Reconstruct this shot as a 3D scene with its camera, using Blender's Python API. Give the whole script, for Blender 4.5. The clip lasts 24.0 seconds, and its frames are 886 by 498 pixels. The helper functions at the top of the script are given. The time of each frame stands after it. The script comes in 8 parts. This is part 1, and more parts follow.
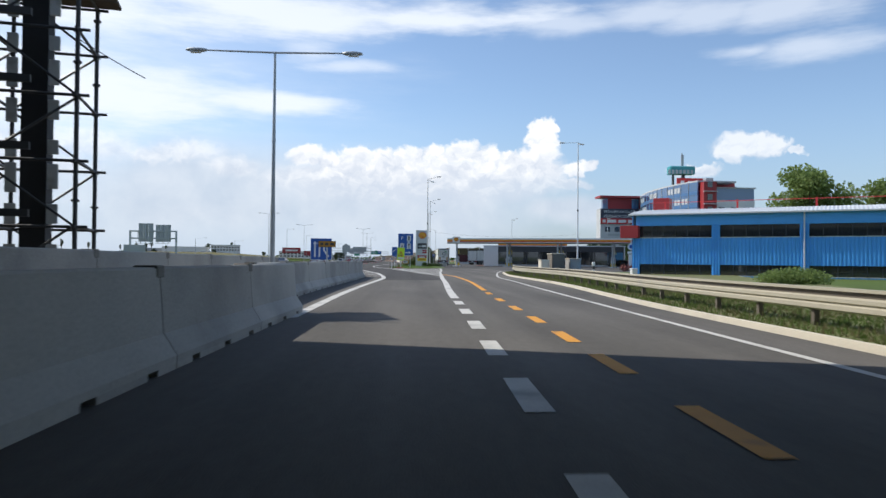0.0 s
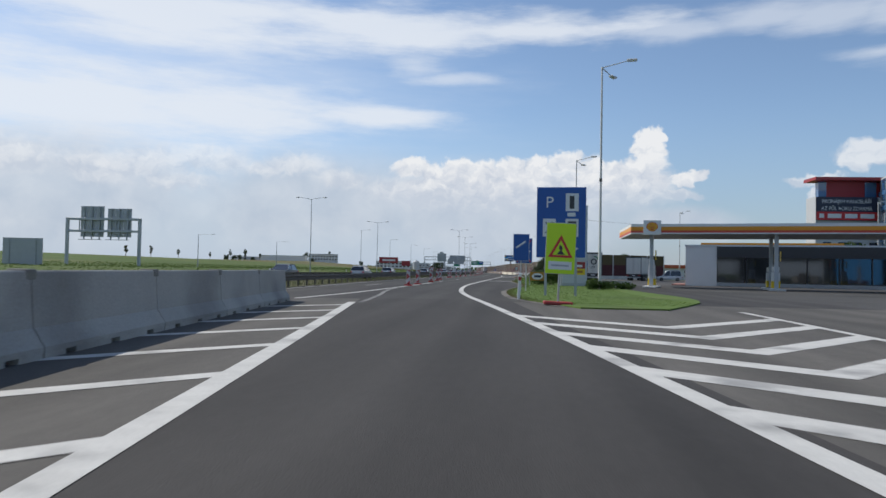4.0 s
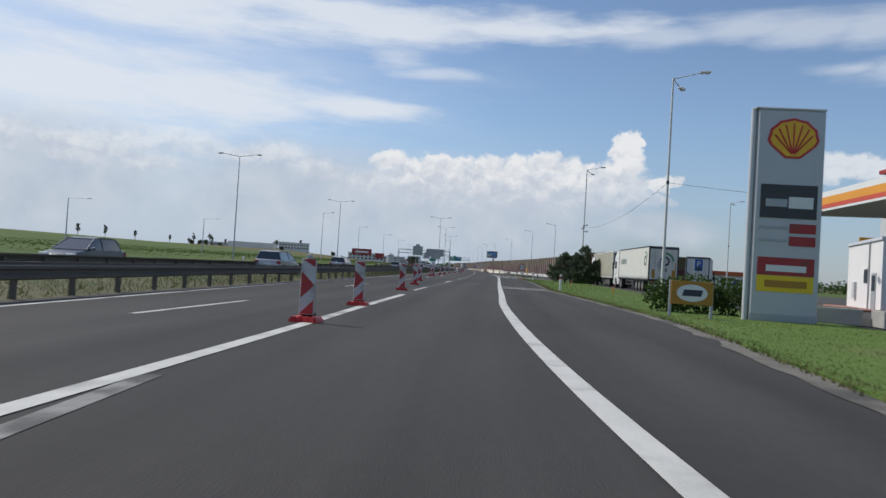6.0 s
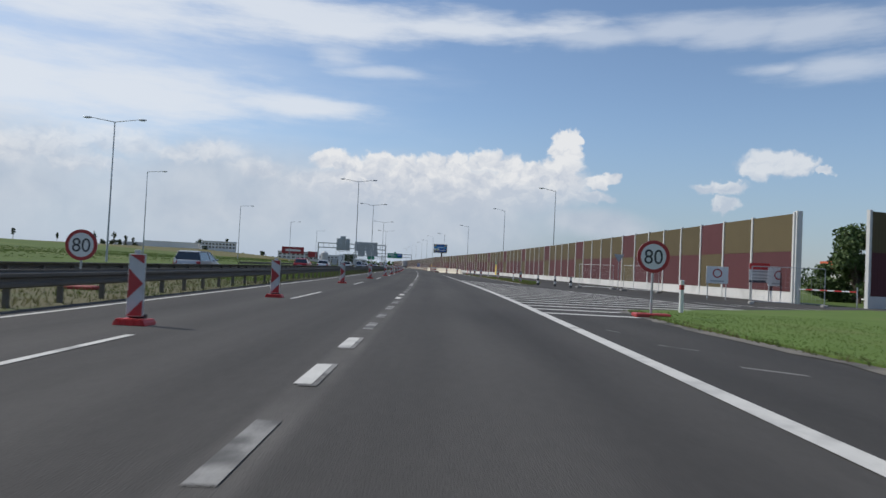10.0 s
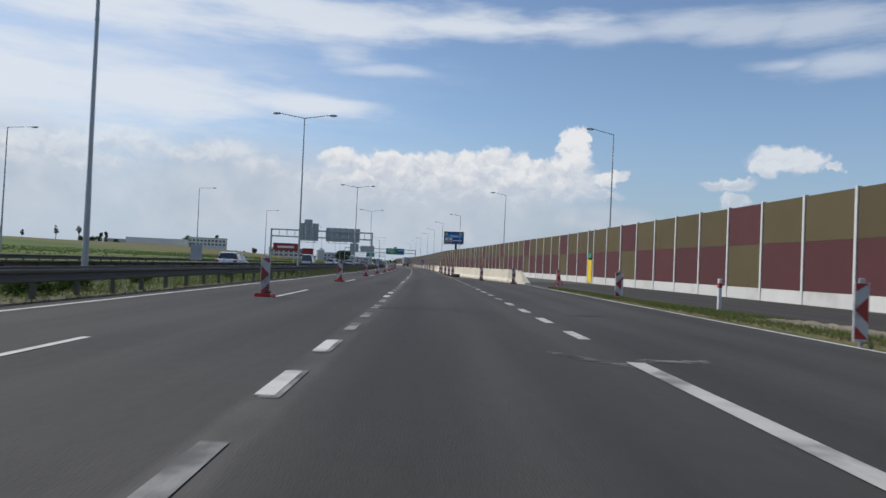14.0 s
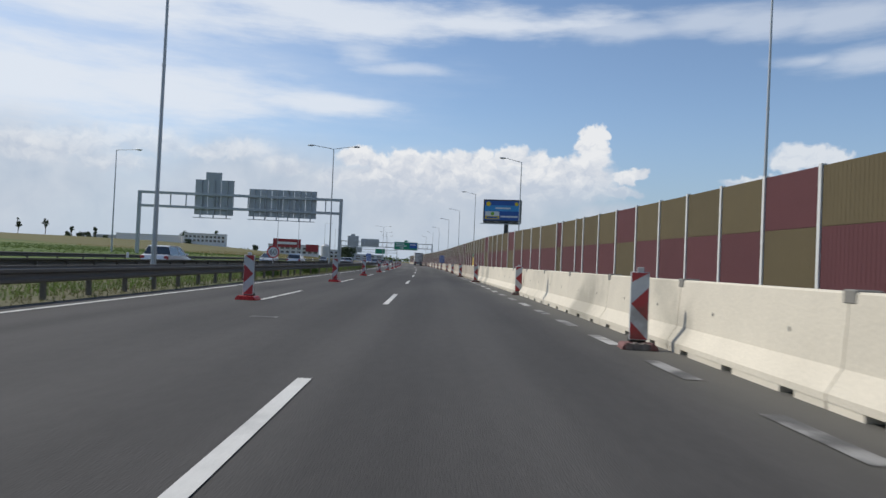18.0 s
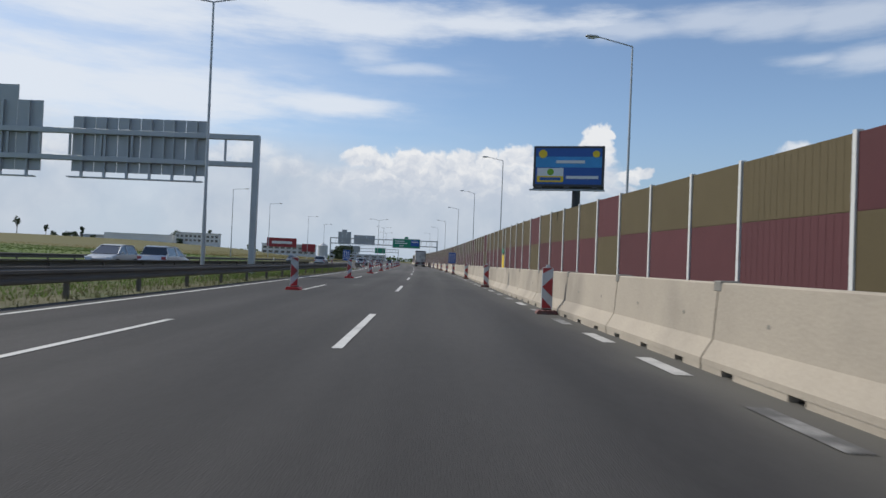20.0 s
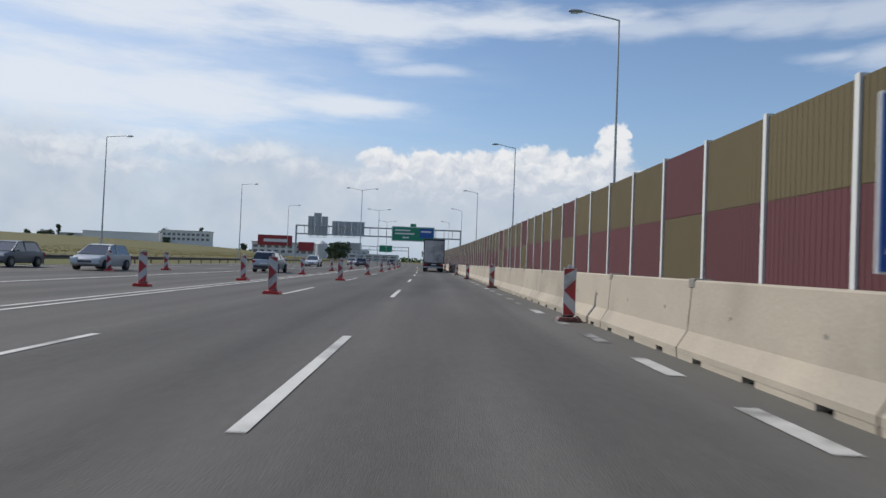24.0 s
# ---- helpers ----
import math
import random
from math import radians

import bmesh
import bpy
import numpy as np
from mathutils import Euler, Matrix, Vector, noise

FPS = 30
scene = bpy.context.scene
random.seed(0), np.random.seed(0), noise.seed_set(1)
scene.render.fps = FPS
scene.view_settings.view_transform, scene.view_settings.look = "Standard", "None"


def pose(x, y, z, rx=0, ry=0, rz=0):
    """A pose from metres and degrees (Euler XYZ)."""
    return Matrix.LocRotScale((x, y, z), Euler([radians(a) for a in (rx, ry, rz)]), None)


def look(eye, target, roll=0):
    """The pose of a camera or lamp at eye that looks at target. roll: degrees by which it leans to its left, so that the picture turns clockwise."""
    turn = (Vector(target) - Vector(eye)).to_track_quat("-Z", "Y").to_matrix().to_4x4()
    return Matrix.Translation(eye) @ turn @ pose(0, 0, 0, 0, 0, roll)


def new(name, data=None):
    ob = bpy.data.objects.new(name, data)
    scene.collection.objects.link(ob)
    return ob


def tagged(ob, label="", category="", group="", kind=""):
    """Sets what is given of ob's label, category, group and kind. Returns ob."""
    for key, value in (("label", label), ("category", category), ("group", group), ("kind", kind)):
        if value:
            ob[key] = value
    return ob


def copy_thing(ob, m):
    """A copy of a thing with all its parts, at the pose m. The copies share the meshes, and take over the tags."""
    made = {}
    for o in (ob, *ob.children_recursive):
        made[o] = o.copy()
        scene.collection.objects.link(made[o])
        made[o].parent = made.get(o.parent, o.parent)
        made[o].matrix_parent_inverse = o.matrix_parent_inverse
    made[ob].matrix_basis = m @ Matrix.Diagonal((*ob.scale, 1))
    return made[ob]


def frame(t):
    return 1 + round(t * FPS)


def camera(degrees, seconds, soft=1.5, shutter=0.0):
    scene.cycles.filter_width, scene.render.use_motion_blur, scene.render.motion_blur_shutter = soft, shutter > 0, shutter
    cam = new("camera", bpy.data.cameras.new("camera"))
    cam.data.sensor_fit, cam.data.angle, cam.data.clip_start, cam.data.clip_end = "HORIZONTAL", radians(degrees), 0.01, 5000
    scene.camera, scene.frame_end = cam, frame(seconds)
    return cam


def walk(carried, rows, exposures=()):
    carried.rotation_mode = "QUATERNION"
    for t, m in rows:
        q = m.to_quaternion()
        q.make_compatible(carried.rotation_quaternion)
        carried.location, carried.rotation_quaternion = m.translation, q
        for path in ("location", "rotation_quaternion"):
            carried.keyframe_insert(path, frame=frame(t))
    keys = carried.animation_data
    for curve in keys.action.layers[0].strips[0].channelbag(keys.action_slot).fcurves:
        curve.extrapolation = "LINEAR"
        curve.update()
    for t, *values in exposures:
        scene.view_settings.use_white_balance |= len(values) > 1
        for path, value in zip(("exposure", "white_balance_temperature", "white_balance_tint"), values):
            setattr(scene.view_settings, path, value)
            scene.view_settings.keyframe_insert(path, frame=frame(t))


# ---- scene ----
cam = camera(63.53, 24.0, 1.5, 0.1)
walk(cam, [
    (0, pose(-0.000, -0.000, 1.135, 90.91, -0.49, -4.047)),
    (0.5, pose(0.403, 9.573, 1.135, 91.08, -0.72, -3.479)),
    (1, pose(0.683, 19.145, 1.135, 91.05, -0.61, -2.764)),
    (1.5, pose(0.830, 28.688, 1.135, 91.23, -0.35, -1.896)),
    (2, pose(0.824, 38.137, 1.135, 91.25, -0.18, -0.667)),
    (2.5, pose(0.630, 47.424, 1.135, 91.61, 0.03, 0.720)),
    (3, pose(0.272, 56.537, 1.135, 91.65, 0.16, 2.149)),
    (3.5, pose(-0.345, 65.749, 1.135, 91.73, -0.41, 3.483)),
    (4, pose(-1.114, 75.021, 1.135, 91.71, -1.11, 4.084)),
    (4.5, pose(-1.963, 84.349, 1.135, 91.69, -1.81, 4.371)),
    (5, pose(-2.841, 93.728, 1.135, 91.66, -2.51, 4.409)),
    (5.5, pose(-3.677, 103.155, 1.135, 91.64, -3.21, 3.914)),
    (6, pose(-4.319, 112.633, 1.135, 91.39, -3.53, 2.038)),
    (6.5, pose(-4.700, 122.229, 1.135, 91.46, -3.68, 0.395)),
    (7, pose(-4.877, 132.090, 1.135, 91.56, -3.37, -0.881)),
    (7.5, pose(-4.908, 142.241, 1.135, 91.40, -2.98, -1.840)),
    (8, pose(-4.688, 152.415, 1.135, 91.34, -2.72, -2.301)),
    (8.5, pose(-4.459, 162.559, 1.135, 91.41, -2.59, -2.396)),
    (9, pose(-4.185, 172.884, 1.135, 91.47, -2.69, -2.488)),
    (9.5, pose(-3.902, 183.453, 1.135, 91.51, -2.62, -2.524)),
    (10, pose(-3.609, 194.226, 1.135, 91.50, -2.63, -2.496)),
    (10.5, pose(-3.312, 205.192, 1.135, 91.45, -2.67, -2.582)),
    (11, pose(-3.004, 216.282, 1.135, 91.42, -2.61, -2.624)),
    (11.5, pose(-2.696, 227.462, 1.135, 91.39, -2.55, -2.559)),
    (12, pose(-2.409, 238.701, 1.135, 91.37, -2.50, -2.386)),
    (12.5, pose(-2.155, 249.966, 1.135, 91.34, -2.44, -2.170)),
    (13, pose(-1.923, 261.224, 1.135, 91.42, -2.48, -2.120)),
    (13.5, pose(-1.719, 272.542, 1.135, 91.32, -2.42, -2.034)),
    (14, pose(-1.546, 283.948, 1.135, 91.32, -2.48, -1.869)),
    (14.5, pose(-1.393, 295.345, 1.135, 91.32, -2.49, -1.705)),
    (15, pose(-1.296, 306.722, 1.135, 91.31, -2.51, -1.452)),
    (15.5, pose(-1.233, 318.096, 1.135, 91.31, -2.58, -1.168)),
    (16, pose(-1.214, 329.467, 1.135, 91.27, -2.50, -0.920)),
    (16.5, pose(-1.224, 340.833, 1.135, 91.28, -2.40, -0.804)),
    (17, pose(-1.259, 352.193, 1.135, 91.25, -2.49, -0.596)),
    (17.5, pose(-1.311, 363.550, 1.135, 91.30, -2.58, -0.488)),
    (18, pose(-1.383, 374.897, 1.135, 91.13, -2.49, -0.410)),
    (18.5, pose(-1.480, 386.203, 1.135, 91.16, -2.51, -0.312)),
    (19, pose(-1.609, 397.462, 1.135, 91.12, -2.52, -0.184)),
    (19.5, pose(-1.776, 408.705, 1.135, 91.14, -2.37, -0.140)),
    (20, pose(-1.959, 420.063, 1.135, 91.13, -2.33, -0.055)),
    (20.5, pose(-2.166, 431.540, 1.135, 91.11, -2.29, 0.082)),
    (21, pose(-2.406, 443.136, 1.135, 91.10, -2.25, 0.263)),
    (21.5, pose(-2.681, 454.856, 1.135, 91.08, -2.21, 0.439)),
    (22, pose(-2.972, 466.701, 1.135, 91.14, -2.08, 0.454)),
    (22.5, pose(-3.335, 478.556, 1.135, 91.10, -2.07, 0.679)),
    (23, pose(-3.691, 490.421, 1.135, 91.18, -2.12, 1.031)),
    (23.5, pose(-4.103, 502.133, 1.135, 91.19, -2.16, 0.913)),
    (24, pose(-4.476, 513.763, 1.135, 91.13, -2.19, 1.229)),
], exposures=[(0, 0.36), (1.0, 0.24), (1.5, 0.18), (3.5, 0.06), (6.5, -0.04), (13.5, -0.06), (16.5, 0.0), (24, 0.0)])

# ---- sky, clouds and sun ----
SUN = Vector((-0.91, 0.41, 1.02)).normalized()


def make_world():
    w = bpy.data.worlds.new("sky_world")
    scene.world = w
    w.use_nodes = True
    nt = w.node_tree
    N, L = nt.nodes, nt.links
    for n in list(N):
        N.remove(n)

    def node(kind, **kw):
        n = N.new(kind)
        for k, v in kw.items():
            n.inputs[int(k[1:])].default_value = v
        return n

    def m(op, a, b=None, c=None, clamp=False):
        n = N.new("ShaderNodeMath")
        n.operation, n.use_clamp = op, clamp
        for i, v in enumerate((a, b, c)):
            if v is None:
                continue
            if isinstance(v, (int, float)):
                n.inputs[i].default_value = v
            else:
                L.new(v, n.inputs[i])
        return n.outputs[0]

    def vm(op, a, b):
        n = N.new("ShaderNodeVectorMath")
        n.operation = op
        for i, v in enumerate((a, b)):
            if v is None:
                continue
            if isinstance(v, tuple):
                n.inputs[i].default_value = v
            else:
                L.new(v, n.inputs[i])
        return n.outputs["Value"] if op in ("LENGTH",) else n.outputs[0]

    def step(v, lo, hi):
        n = N.new("ShaderNodeMapRange")
        n.interpolation_type = "SMOOTHSTEP"
        L.new(v, n.inputs[0])
        n.inputs[1].default_value, n.inputs[2].default_value = lo, hi
        return n.outputs[0]

    def mix(f, a, b):
        n = N.new("ShaderNodeMix")
        n.data_type = "RGBA"
        if isinstance(f, (int, float)):
            n.inputs[0].default_value = f
        else:
            L.new(f, n.inputs[0])
        for i, v in ((6, a), (7, b)):
            if isinstance(v, tuple):
                n.inputs[i].default_value = (*v, 1)
            else:
                L.new(v, n.inputs[i])
        return n.outputs[2]

    def fbm(vec, scale, detail, rough=0.6):
        n = N.new("ShaderNodeTexNoise")
        L.new(vec, n.inputs["Vector"])
        n.inputs["Scale"].default_value, n.inputs["Detail"].default_value, n.inputs["Roughness"].default_value = scale, detail, rough
        return n.outputs["Fac"]

    co = N.new("ShaderNodeTexCoord").outputs["Generated"]
    sep = N.new("ShaderNodeSeparateXYZ")
    L.new(co, sep.inputs[0])
    x, y, z = sep.outputs
    az = m("MULTIPLY", m("ARCTAN2", x, y), 57.2958)
    el = m("MULTIPLY", m("ARCSINE", z), 57.2958)
    comb = N.new("ShaderNodeCombineXYZ")
    L.new(az, comb.inputs[0]), L.new(el, comb.inputs[1])
    ang = comb.outputs[0]

    def field(bumps, at):
        """The nearest of several ellipses in degrees of azimuth and elevation: 0 in a centre, 1 on the rim."""
        out = None
        for a0, e0, ra, re in bumps:
            d = vm("LENGTH", vm("MULTIPLY", vm("SUBTRACT", at, (a0, e0, 0)), (1 / ra, 1 / re, 0)), None)
            out = d if out is None else m("SMOOTH_MIN", out, d, 0.12)
        return out

    sky = N.new("ShaderNodeTexSky")
    sky.sky_type, sky.sun_disc = "NISHITA", False
    sky.sun_elevation, sky.sun_rotation = math.asin(SUN.z), math.atan2(SUN.x, SUN.y) % (2 * math.pi)
    sky.air_density, sky.dust_density, sky.ozone_density, sky.altitude = 1.0, 0.5, 3.5, 250

    def shifted(vec, scale, ax, ay, detail=3):
        """The same directions, pushed about by noise, in degrees."""
        n = N.new("ShaderNodeTexNoise")
        L.new(vec, n.inputs["Vector"])
        n.inputs["Scale"].default_value, n.inputs["Detail"].default_value = scale, detail
        return vm("ADD", vec, vm("MULTIPLY", vm("SUBTRACT", n.outputs["Color"], (0.5, 0.5, 0.5)), (ax, ay, 0)))

    # cumulus bank with its tower, the small heaps beside it and those beyond the view
    puff = shifted(shifted(ang, 0.28, 2.0, 1.3), 1.3, 1.5, 1.3, 5)
    bank = field([(2.0, 6.1, 12.5, 2.2), (10.5, 6.7, 3.6, 1.8),
        (-6.6, 8.2, 1.7, 0.9), (-4.6, 7.5, 1.7, 1.0), (-2.8, 8.3, 1.3, 0.8), (-0.9, 7.9, 1.2, 0.9), (1.2, 8.1, 1.3, 1.0), (3.4, 8.3, 1.4, 1.0), (5.6, 8.7, 1.5, 1.0),
        (7.3, 8.2, 1.2, 1.0), (9.2, 7.9, 1.3, 0.9), (11.6, 8.2, 1.6, 1.0), (11.3, 9.5, 0.9, 0.9), (11.5, 10.4, 0.85, 0.75), (12.5, 10.6, 0.8, 0.7), (12.1, 9.5, 0.9, 1.0),
        (15.2, 7.7, 0.8, 0.5), (14.3, 7.2, 1.0, 0.6), (14.0, 6.1, 2.0, 0.5),
        (27.2, 8.6, 2.4, 1.0), (26.0, 8.3, 1.2, 0.9), (28.6, 8.5, 1.4, 0.8), (30.4, 8.1, 0.6, 0.3), (23.4, 7.0, 2.0, 0.55), (23.6, 5.7, 1.0, 0.7),
        (40, 7.0, 4.0, 1.2), (58, 7.5, 5.0, 1.6), (75, 7.0, 4.0, 1.5), (-52, 7.5, 6.0, 1.6), (-75, 7.0, 5.0, 1.5),
        (100, 8, 7.0, 2.0), (128, 7, 6.0, 1.8), (160, 8, 7.0, 2.0), (-105, 8, 7.0, 2.0), (-140, 7, 7.0, 1.8), (-168, 8, 6.0, 1.6)], puff)
    heap = m("MULTIPLY", step(bank, 1.16, 0.72), m("MAXIMUM", m("ADD", 0.12, m("MULTIPLY", step(el, 3.4, 7.6), 0.88)), step(az, 18.0, 20.0)))
    dim = field([(-16.2, 8.1, 2.9, 0.75), (-18.6, 7.8, 1.4, 0.6), (-12.4, 7.2, 2.0, 0.8), (-22.5, 8.0, 3.2, 1.0), (-26.8, 7.5, 3.0, 1.2), (-30.0, 6.9, 3.0, 1.2), (-24.5, 6.2, 2.6, 0.8), (-37, 7.4, 5.0, 1.4)], puff)
    heap = m("MAXIMUM", heap, m("MULTIPLY", step(dim, 1.45, 0.45), 0.58))
    low = field([(0, 4.6, 13.0, 4.0), (-14, 5.0, 13, 4.0), (-34, 5.0, 16, 4.6), (14, 4.0, 5, 1.4)], shifted(ang, 0.14, 6.0, 3.0, 5))
    veil = m("MULTIPLY", step(low, 1.25, 0.40), 0.86)
    # high thin streaks
    streak = N.new("ShaderNodeMapping")
    L.new(ang, streak.inputs[0])
    streak.inputs["Rotation"].default_value = (0, 0, radians(6))
    streak.inputs["Scale"].default_value = (0.040, 0.21, 1)
    cir = fbm(streak.outputs[0], 2.2, 7, 0.62)
    brush = shifted(ang, 0.16, 3.2, 0.9, 4)
    wedge = field([(-33, 11.4, 15, 3.4), (-20, 11.8, 10, 2.0), (-10.5, 12.0, 6.0, 0.9), (-25, 18.3, 14, 2.3), (-9, 18.7, 12, 1.6), (5, 18.7, 10, 1.0)], brush)
    faint = field([(-6.4, 16.0, 2.4, 0.9), (-4.0, 15.0, 3.2, 0.5), (13.3, 18.3, 5, 0.8), (20, 18.7, 5, 1.0), (24.5, 18.0, 4, 1.2), (29, 17.7, 4.6, 1.3), (31, 15.2, 5, 0.9), (27, 15.4, 3, 0.5),
                   (60, 22, 24, 5), (-60, 20, 26, 6), (120, 30, 40, 8), (-120, 28, 40, 8)], brush)
    rough = m("MULTIPLY", m("SUBTRACT", cir, 0.5), 2.2)
    high = m("MAXIMUM", m("MULTIPLY", step(m("SUBTRACT", wedge, rough), 1.45, 0.35), 0.84), m("MULTIPLY", step(m("SUBTRACT", faint, rough), 1.5, 0.25), 0.52))
    # pale haze near the horizon, thicker on the side of the sun
    haze = m("MULTIPLY", step(el, 13.0, 0.0), m("SUBTRACT", 0.88, m("MULTIPLY", step(az, -6.0, 24.0), 0.30)))
    tint = N.new("ShaderNodeHueSaturation")
    tint.inputs["Saturation"].default_value, tint.inputs["Value"].default_value = 0.97, 1.24
    L.new(sky.outputs[0], tint.inputs["Color"])
    base = mix(haze, tint.outputs[0], mix(step(az, -2.0, 16.0), (4.4, 5.35, 6.8), (2.65, 3.45, 4.8)))
    thin = m("MULTIPLY", step(m("SUBTRACT", field([(-27, 14, 26, 9)], ang), m("MULTIPLY", rough, 0.5)), 1.25, 0.1), 0.42)
    base = mix(thin, base, (6.9, 7.6, 8.7))
    base = mix(high, base, (7.8, 8.25, 8.9))
    mottle = m("ADD", 0.5, m("MULTIPLY", m("SUBTRACT", fbm(shifted(ang, 0.25, 3.0, 1.2, 3), 0.30, 5, 0.55), 0.5), 2.6), clamp=True)
    base = mix(veil, base, mix(mottle, (4.7, 5.4, 6.45), (6.0, 6.5, 7.25)))
    # the side of each puff that faces the sun is lighter
    puffs = vm("MULTIPLY", puff, (1.0, 1.25, 1.0))
    relief = m("SUBTRACT", fbm(puffs, 0.62, 6, 0.55), fbm(vm("ADD", puffs, (-0.45, 0.75, 0.0)), 0.62, 6, 0.55))
    shade = m("ADD", m("ADD", 0.62, m("MULTIPLY", relief, 2.5)), m("MULTIPLY", m("SUBTRACT", el, 7.8), 0.22), clamp=True)
    lit = mix(shade, (5.7, 6.2, 7.1), (8.6, 8.65, 8.75))
    base = mix(m("MULTIPLY", heap, m("SUBTRACT", 0.94, m("MULTIPLY", step(az, 17.0, 22.0), 0.22))), base, lit)
    under = step(z, 0.0, -0.02)
    base = mix(under, base, (1.5, 1.5, 1.4))
    bg = N.new("ShaderNodeBackground")
    L.new(base, bg.inputs[0])
    bg.inputs[1].default_value = 0.098
    out = N.new("ShaderNodeOutputWorld")
    L.new(bg.outputs[0], out.inputs[0])
    w.cycles.sampling_method, w.cycles.sample_map_resolution = "MANUAL", 512


make_world()
sun = new("sun", bpy.data.lights.new("sun", "SUN"))
sun.data.energy, sun.data.angle, sun.data.color = 3.4, radians(0.55), (1.0, 0.95, 0.87)
sun.matrix_world = look(SUN * 300, (0, 0, 0))


# ---- materials ----
def mat(name, col, rough=0.7, metal=0.0, var=0.18, scale=3.0, fine=60.0, bump=0.15, stretch=(1, 1, 1), second=None, rand=0.0, spec=0.5):
    """A painted or natural surface: a base colour varied at two scales, with fine relief. second: a colour that stains it."""
    ma = bpy.data.materials.new(name)
    ma.use_nodes = True
    nt = ma.node_tree
    N, L = nt.nodes, nt.links
    b = N["Principled BSDF"]
    tc = N.new("ShaderNodeTexCoord")
    mp = N.new("ShaderNodeMapping")
    geo = N.new("ShaderNodeNewGeometry")
    L.new(geo.outputs["Position"], mp.inputs[0])
    mp.inputs["Scale"].default_value = stretch
    n1, n2 = N.new("ShaderNodeTexNoise"), N.new("ShaderNodeTexNoise")
    for n, s, dt in ((n1, scale, 5), (n2, fine, 3)):
        L.new(mp.outputs[0], n.inputs["Vector"])
        n.inputs["Scale"].default_value, n.inputs["Detail"].default_value = s, dt
    ad = N.new("ShaderNodeMath")
    ad.operation = "ADD"
    L.new(n1.outputs[0], ad.inputs[0]), L.new(n2.outputs[0], ad.inputs[1])
    rng = N.new("ShaderNodeMapRange")
    L.new(ad.outputs[0], rng.inputs[0])
    for i, v in enumerate((0.55, 1.45, 1 - var, 1 + var)):
        rng.inputs[i + 1].default_value = v
    last = rng.outputs[0]
    if rand:
        oi = N.new("ShaderNodeObjectInfo")
        r2 = N.new("ShaderNodeMapRange")
        L.new(oi.outputs["Random"], r2.inputs[0])
        r2.inputs[3].default_value, r2.inputs[4].default_value = 1 - rand, 1 + rand
        mu = N.new("ShaderNodeMath")
        mu.operation = "MULTIPLY"
        L.new(last, mu.inputs[0]), L.new(r2.outputs[0], mu.inputs[1])
        last = mu.outputs[0]
    base = None
    if second:
        mx = N.new("ShaderNodeMix")
        mx.data_type = "RGBA"
        n3 = N.new("ShaderNodeTexNoise")
        L.new(mp.outputs[0], n3.inputs["Vector"])
        n3.inputs["Scale"].default_value, n3.inputs["Detail"].default_value = scale * 0.37, 7
        r3 = N.new("ShaderNodeMapRange")
        r3.interpolation_type = "SMOOTHSTEP"
        L.new(n3.outputs[0], r3.inputs[0])
        r3.inputs[1].default_value, r3.inputs[2].default_value = second[3], second[4]
        L.new(r3.outputs[0], mx.inputs[0])
        mx.inputs[6].default_value, mx.inputs[7].default_value = (*col, 1), (*second[:3], 1)
        base = mx.outputs[2]
    hs = N.new("ShaderNodeMix")
    hs.data_type, hs.blend_type = "RGBA", "MULTIPLY"
    hs.inputs[0].default_value = 1
    if base is None:
        hs.inputs[6].default_value = (*col, 1)
    else:
        L.new(base, hs.inputs[6])
    cb = N.new("ShaderNodeCombineColor")
    for i in range(3):
        L.new(last, cb.inputs[i])
    L.new(cb.outputs[0], hs.inputs[7])
    L.new(hs.outputs[2], b.inputs["Base Color"])
    b.inputs["Roughness"].default_value, b.inputs["Metallic"].default_value = rough, metal
    b.inputs["Specular IOR Level"].default_value = spec
    if bump:
        bp = N.new("ShaderNodeBump")
        bp.inputs["Strength"].default_value, bp.inputs["Distance"].default_value = bump, 0.02
        L.new(n2.outputs[0], bp.inputs["Height"])
        L.new(bp.outputs[0], b.inputs["Normal"])
    return ma


def glass_mat(name, col, rough=0.05):
    ma = bpy.data.materials.new(name)
    ma.use_nodes = True
    b = ma.node_tree.nodes["Principled BSDF"]
    b.inputs["Base Color"].default_value, b.inputs["Roughness"].default_value = (*col, 1), rough
    b.inputs["Specular IOR Level"].default_value = 0.9
    b.inputs["Coat Weight"].default_value = 0.6
    return ma


def glow_mat(name, col, strength):
    ma = bpy.data.materials.new(name)
    ma.use_nodes = True
    b = ma.node_tree.nodes["Principled BSDF"]
    b.inputs["Base Color"].default_value = (*col, 1)
    b.inputs["Emission Color"].default_value, b.inputs["Emission Strength"].default_value = (*col, 1), strength
    return ma


ASPH = mat("asphalt", (0.0574, 0.0537, 0.0492), 0.88, var=0.20, scale=0.5, fine=90, bump=0.25, stretch=(1, 0.12, 1), second=(0.0445, 0.0417, 0.0386, 0.47, 0.62), spec=0.3)
ASPH_OLD = mat("old_asphalt", (0.112, 0.104, 0.092), 0.9, var=0.22, scale=0.5, fine=90, bump=0.25, stretch=(1, 0.2, 1), second=(0.087, 0.081, 0.072, 0.47, 0.62), spec=0.3)
ASPH_NEW = mat("dark_asphalt", (0.0505, 0.0470, 0.0434), 0.9, var=0.15, scale=0.6, fine=90, bump=0.25, stretch=(1, 0.3, 1), spec=0.3)
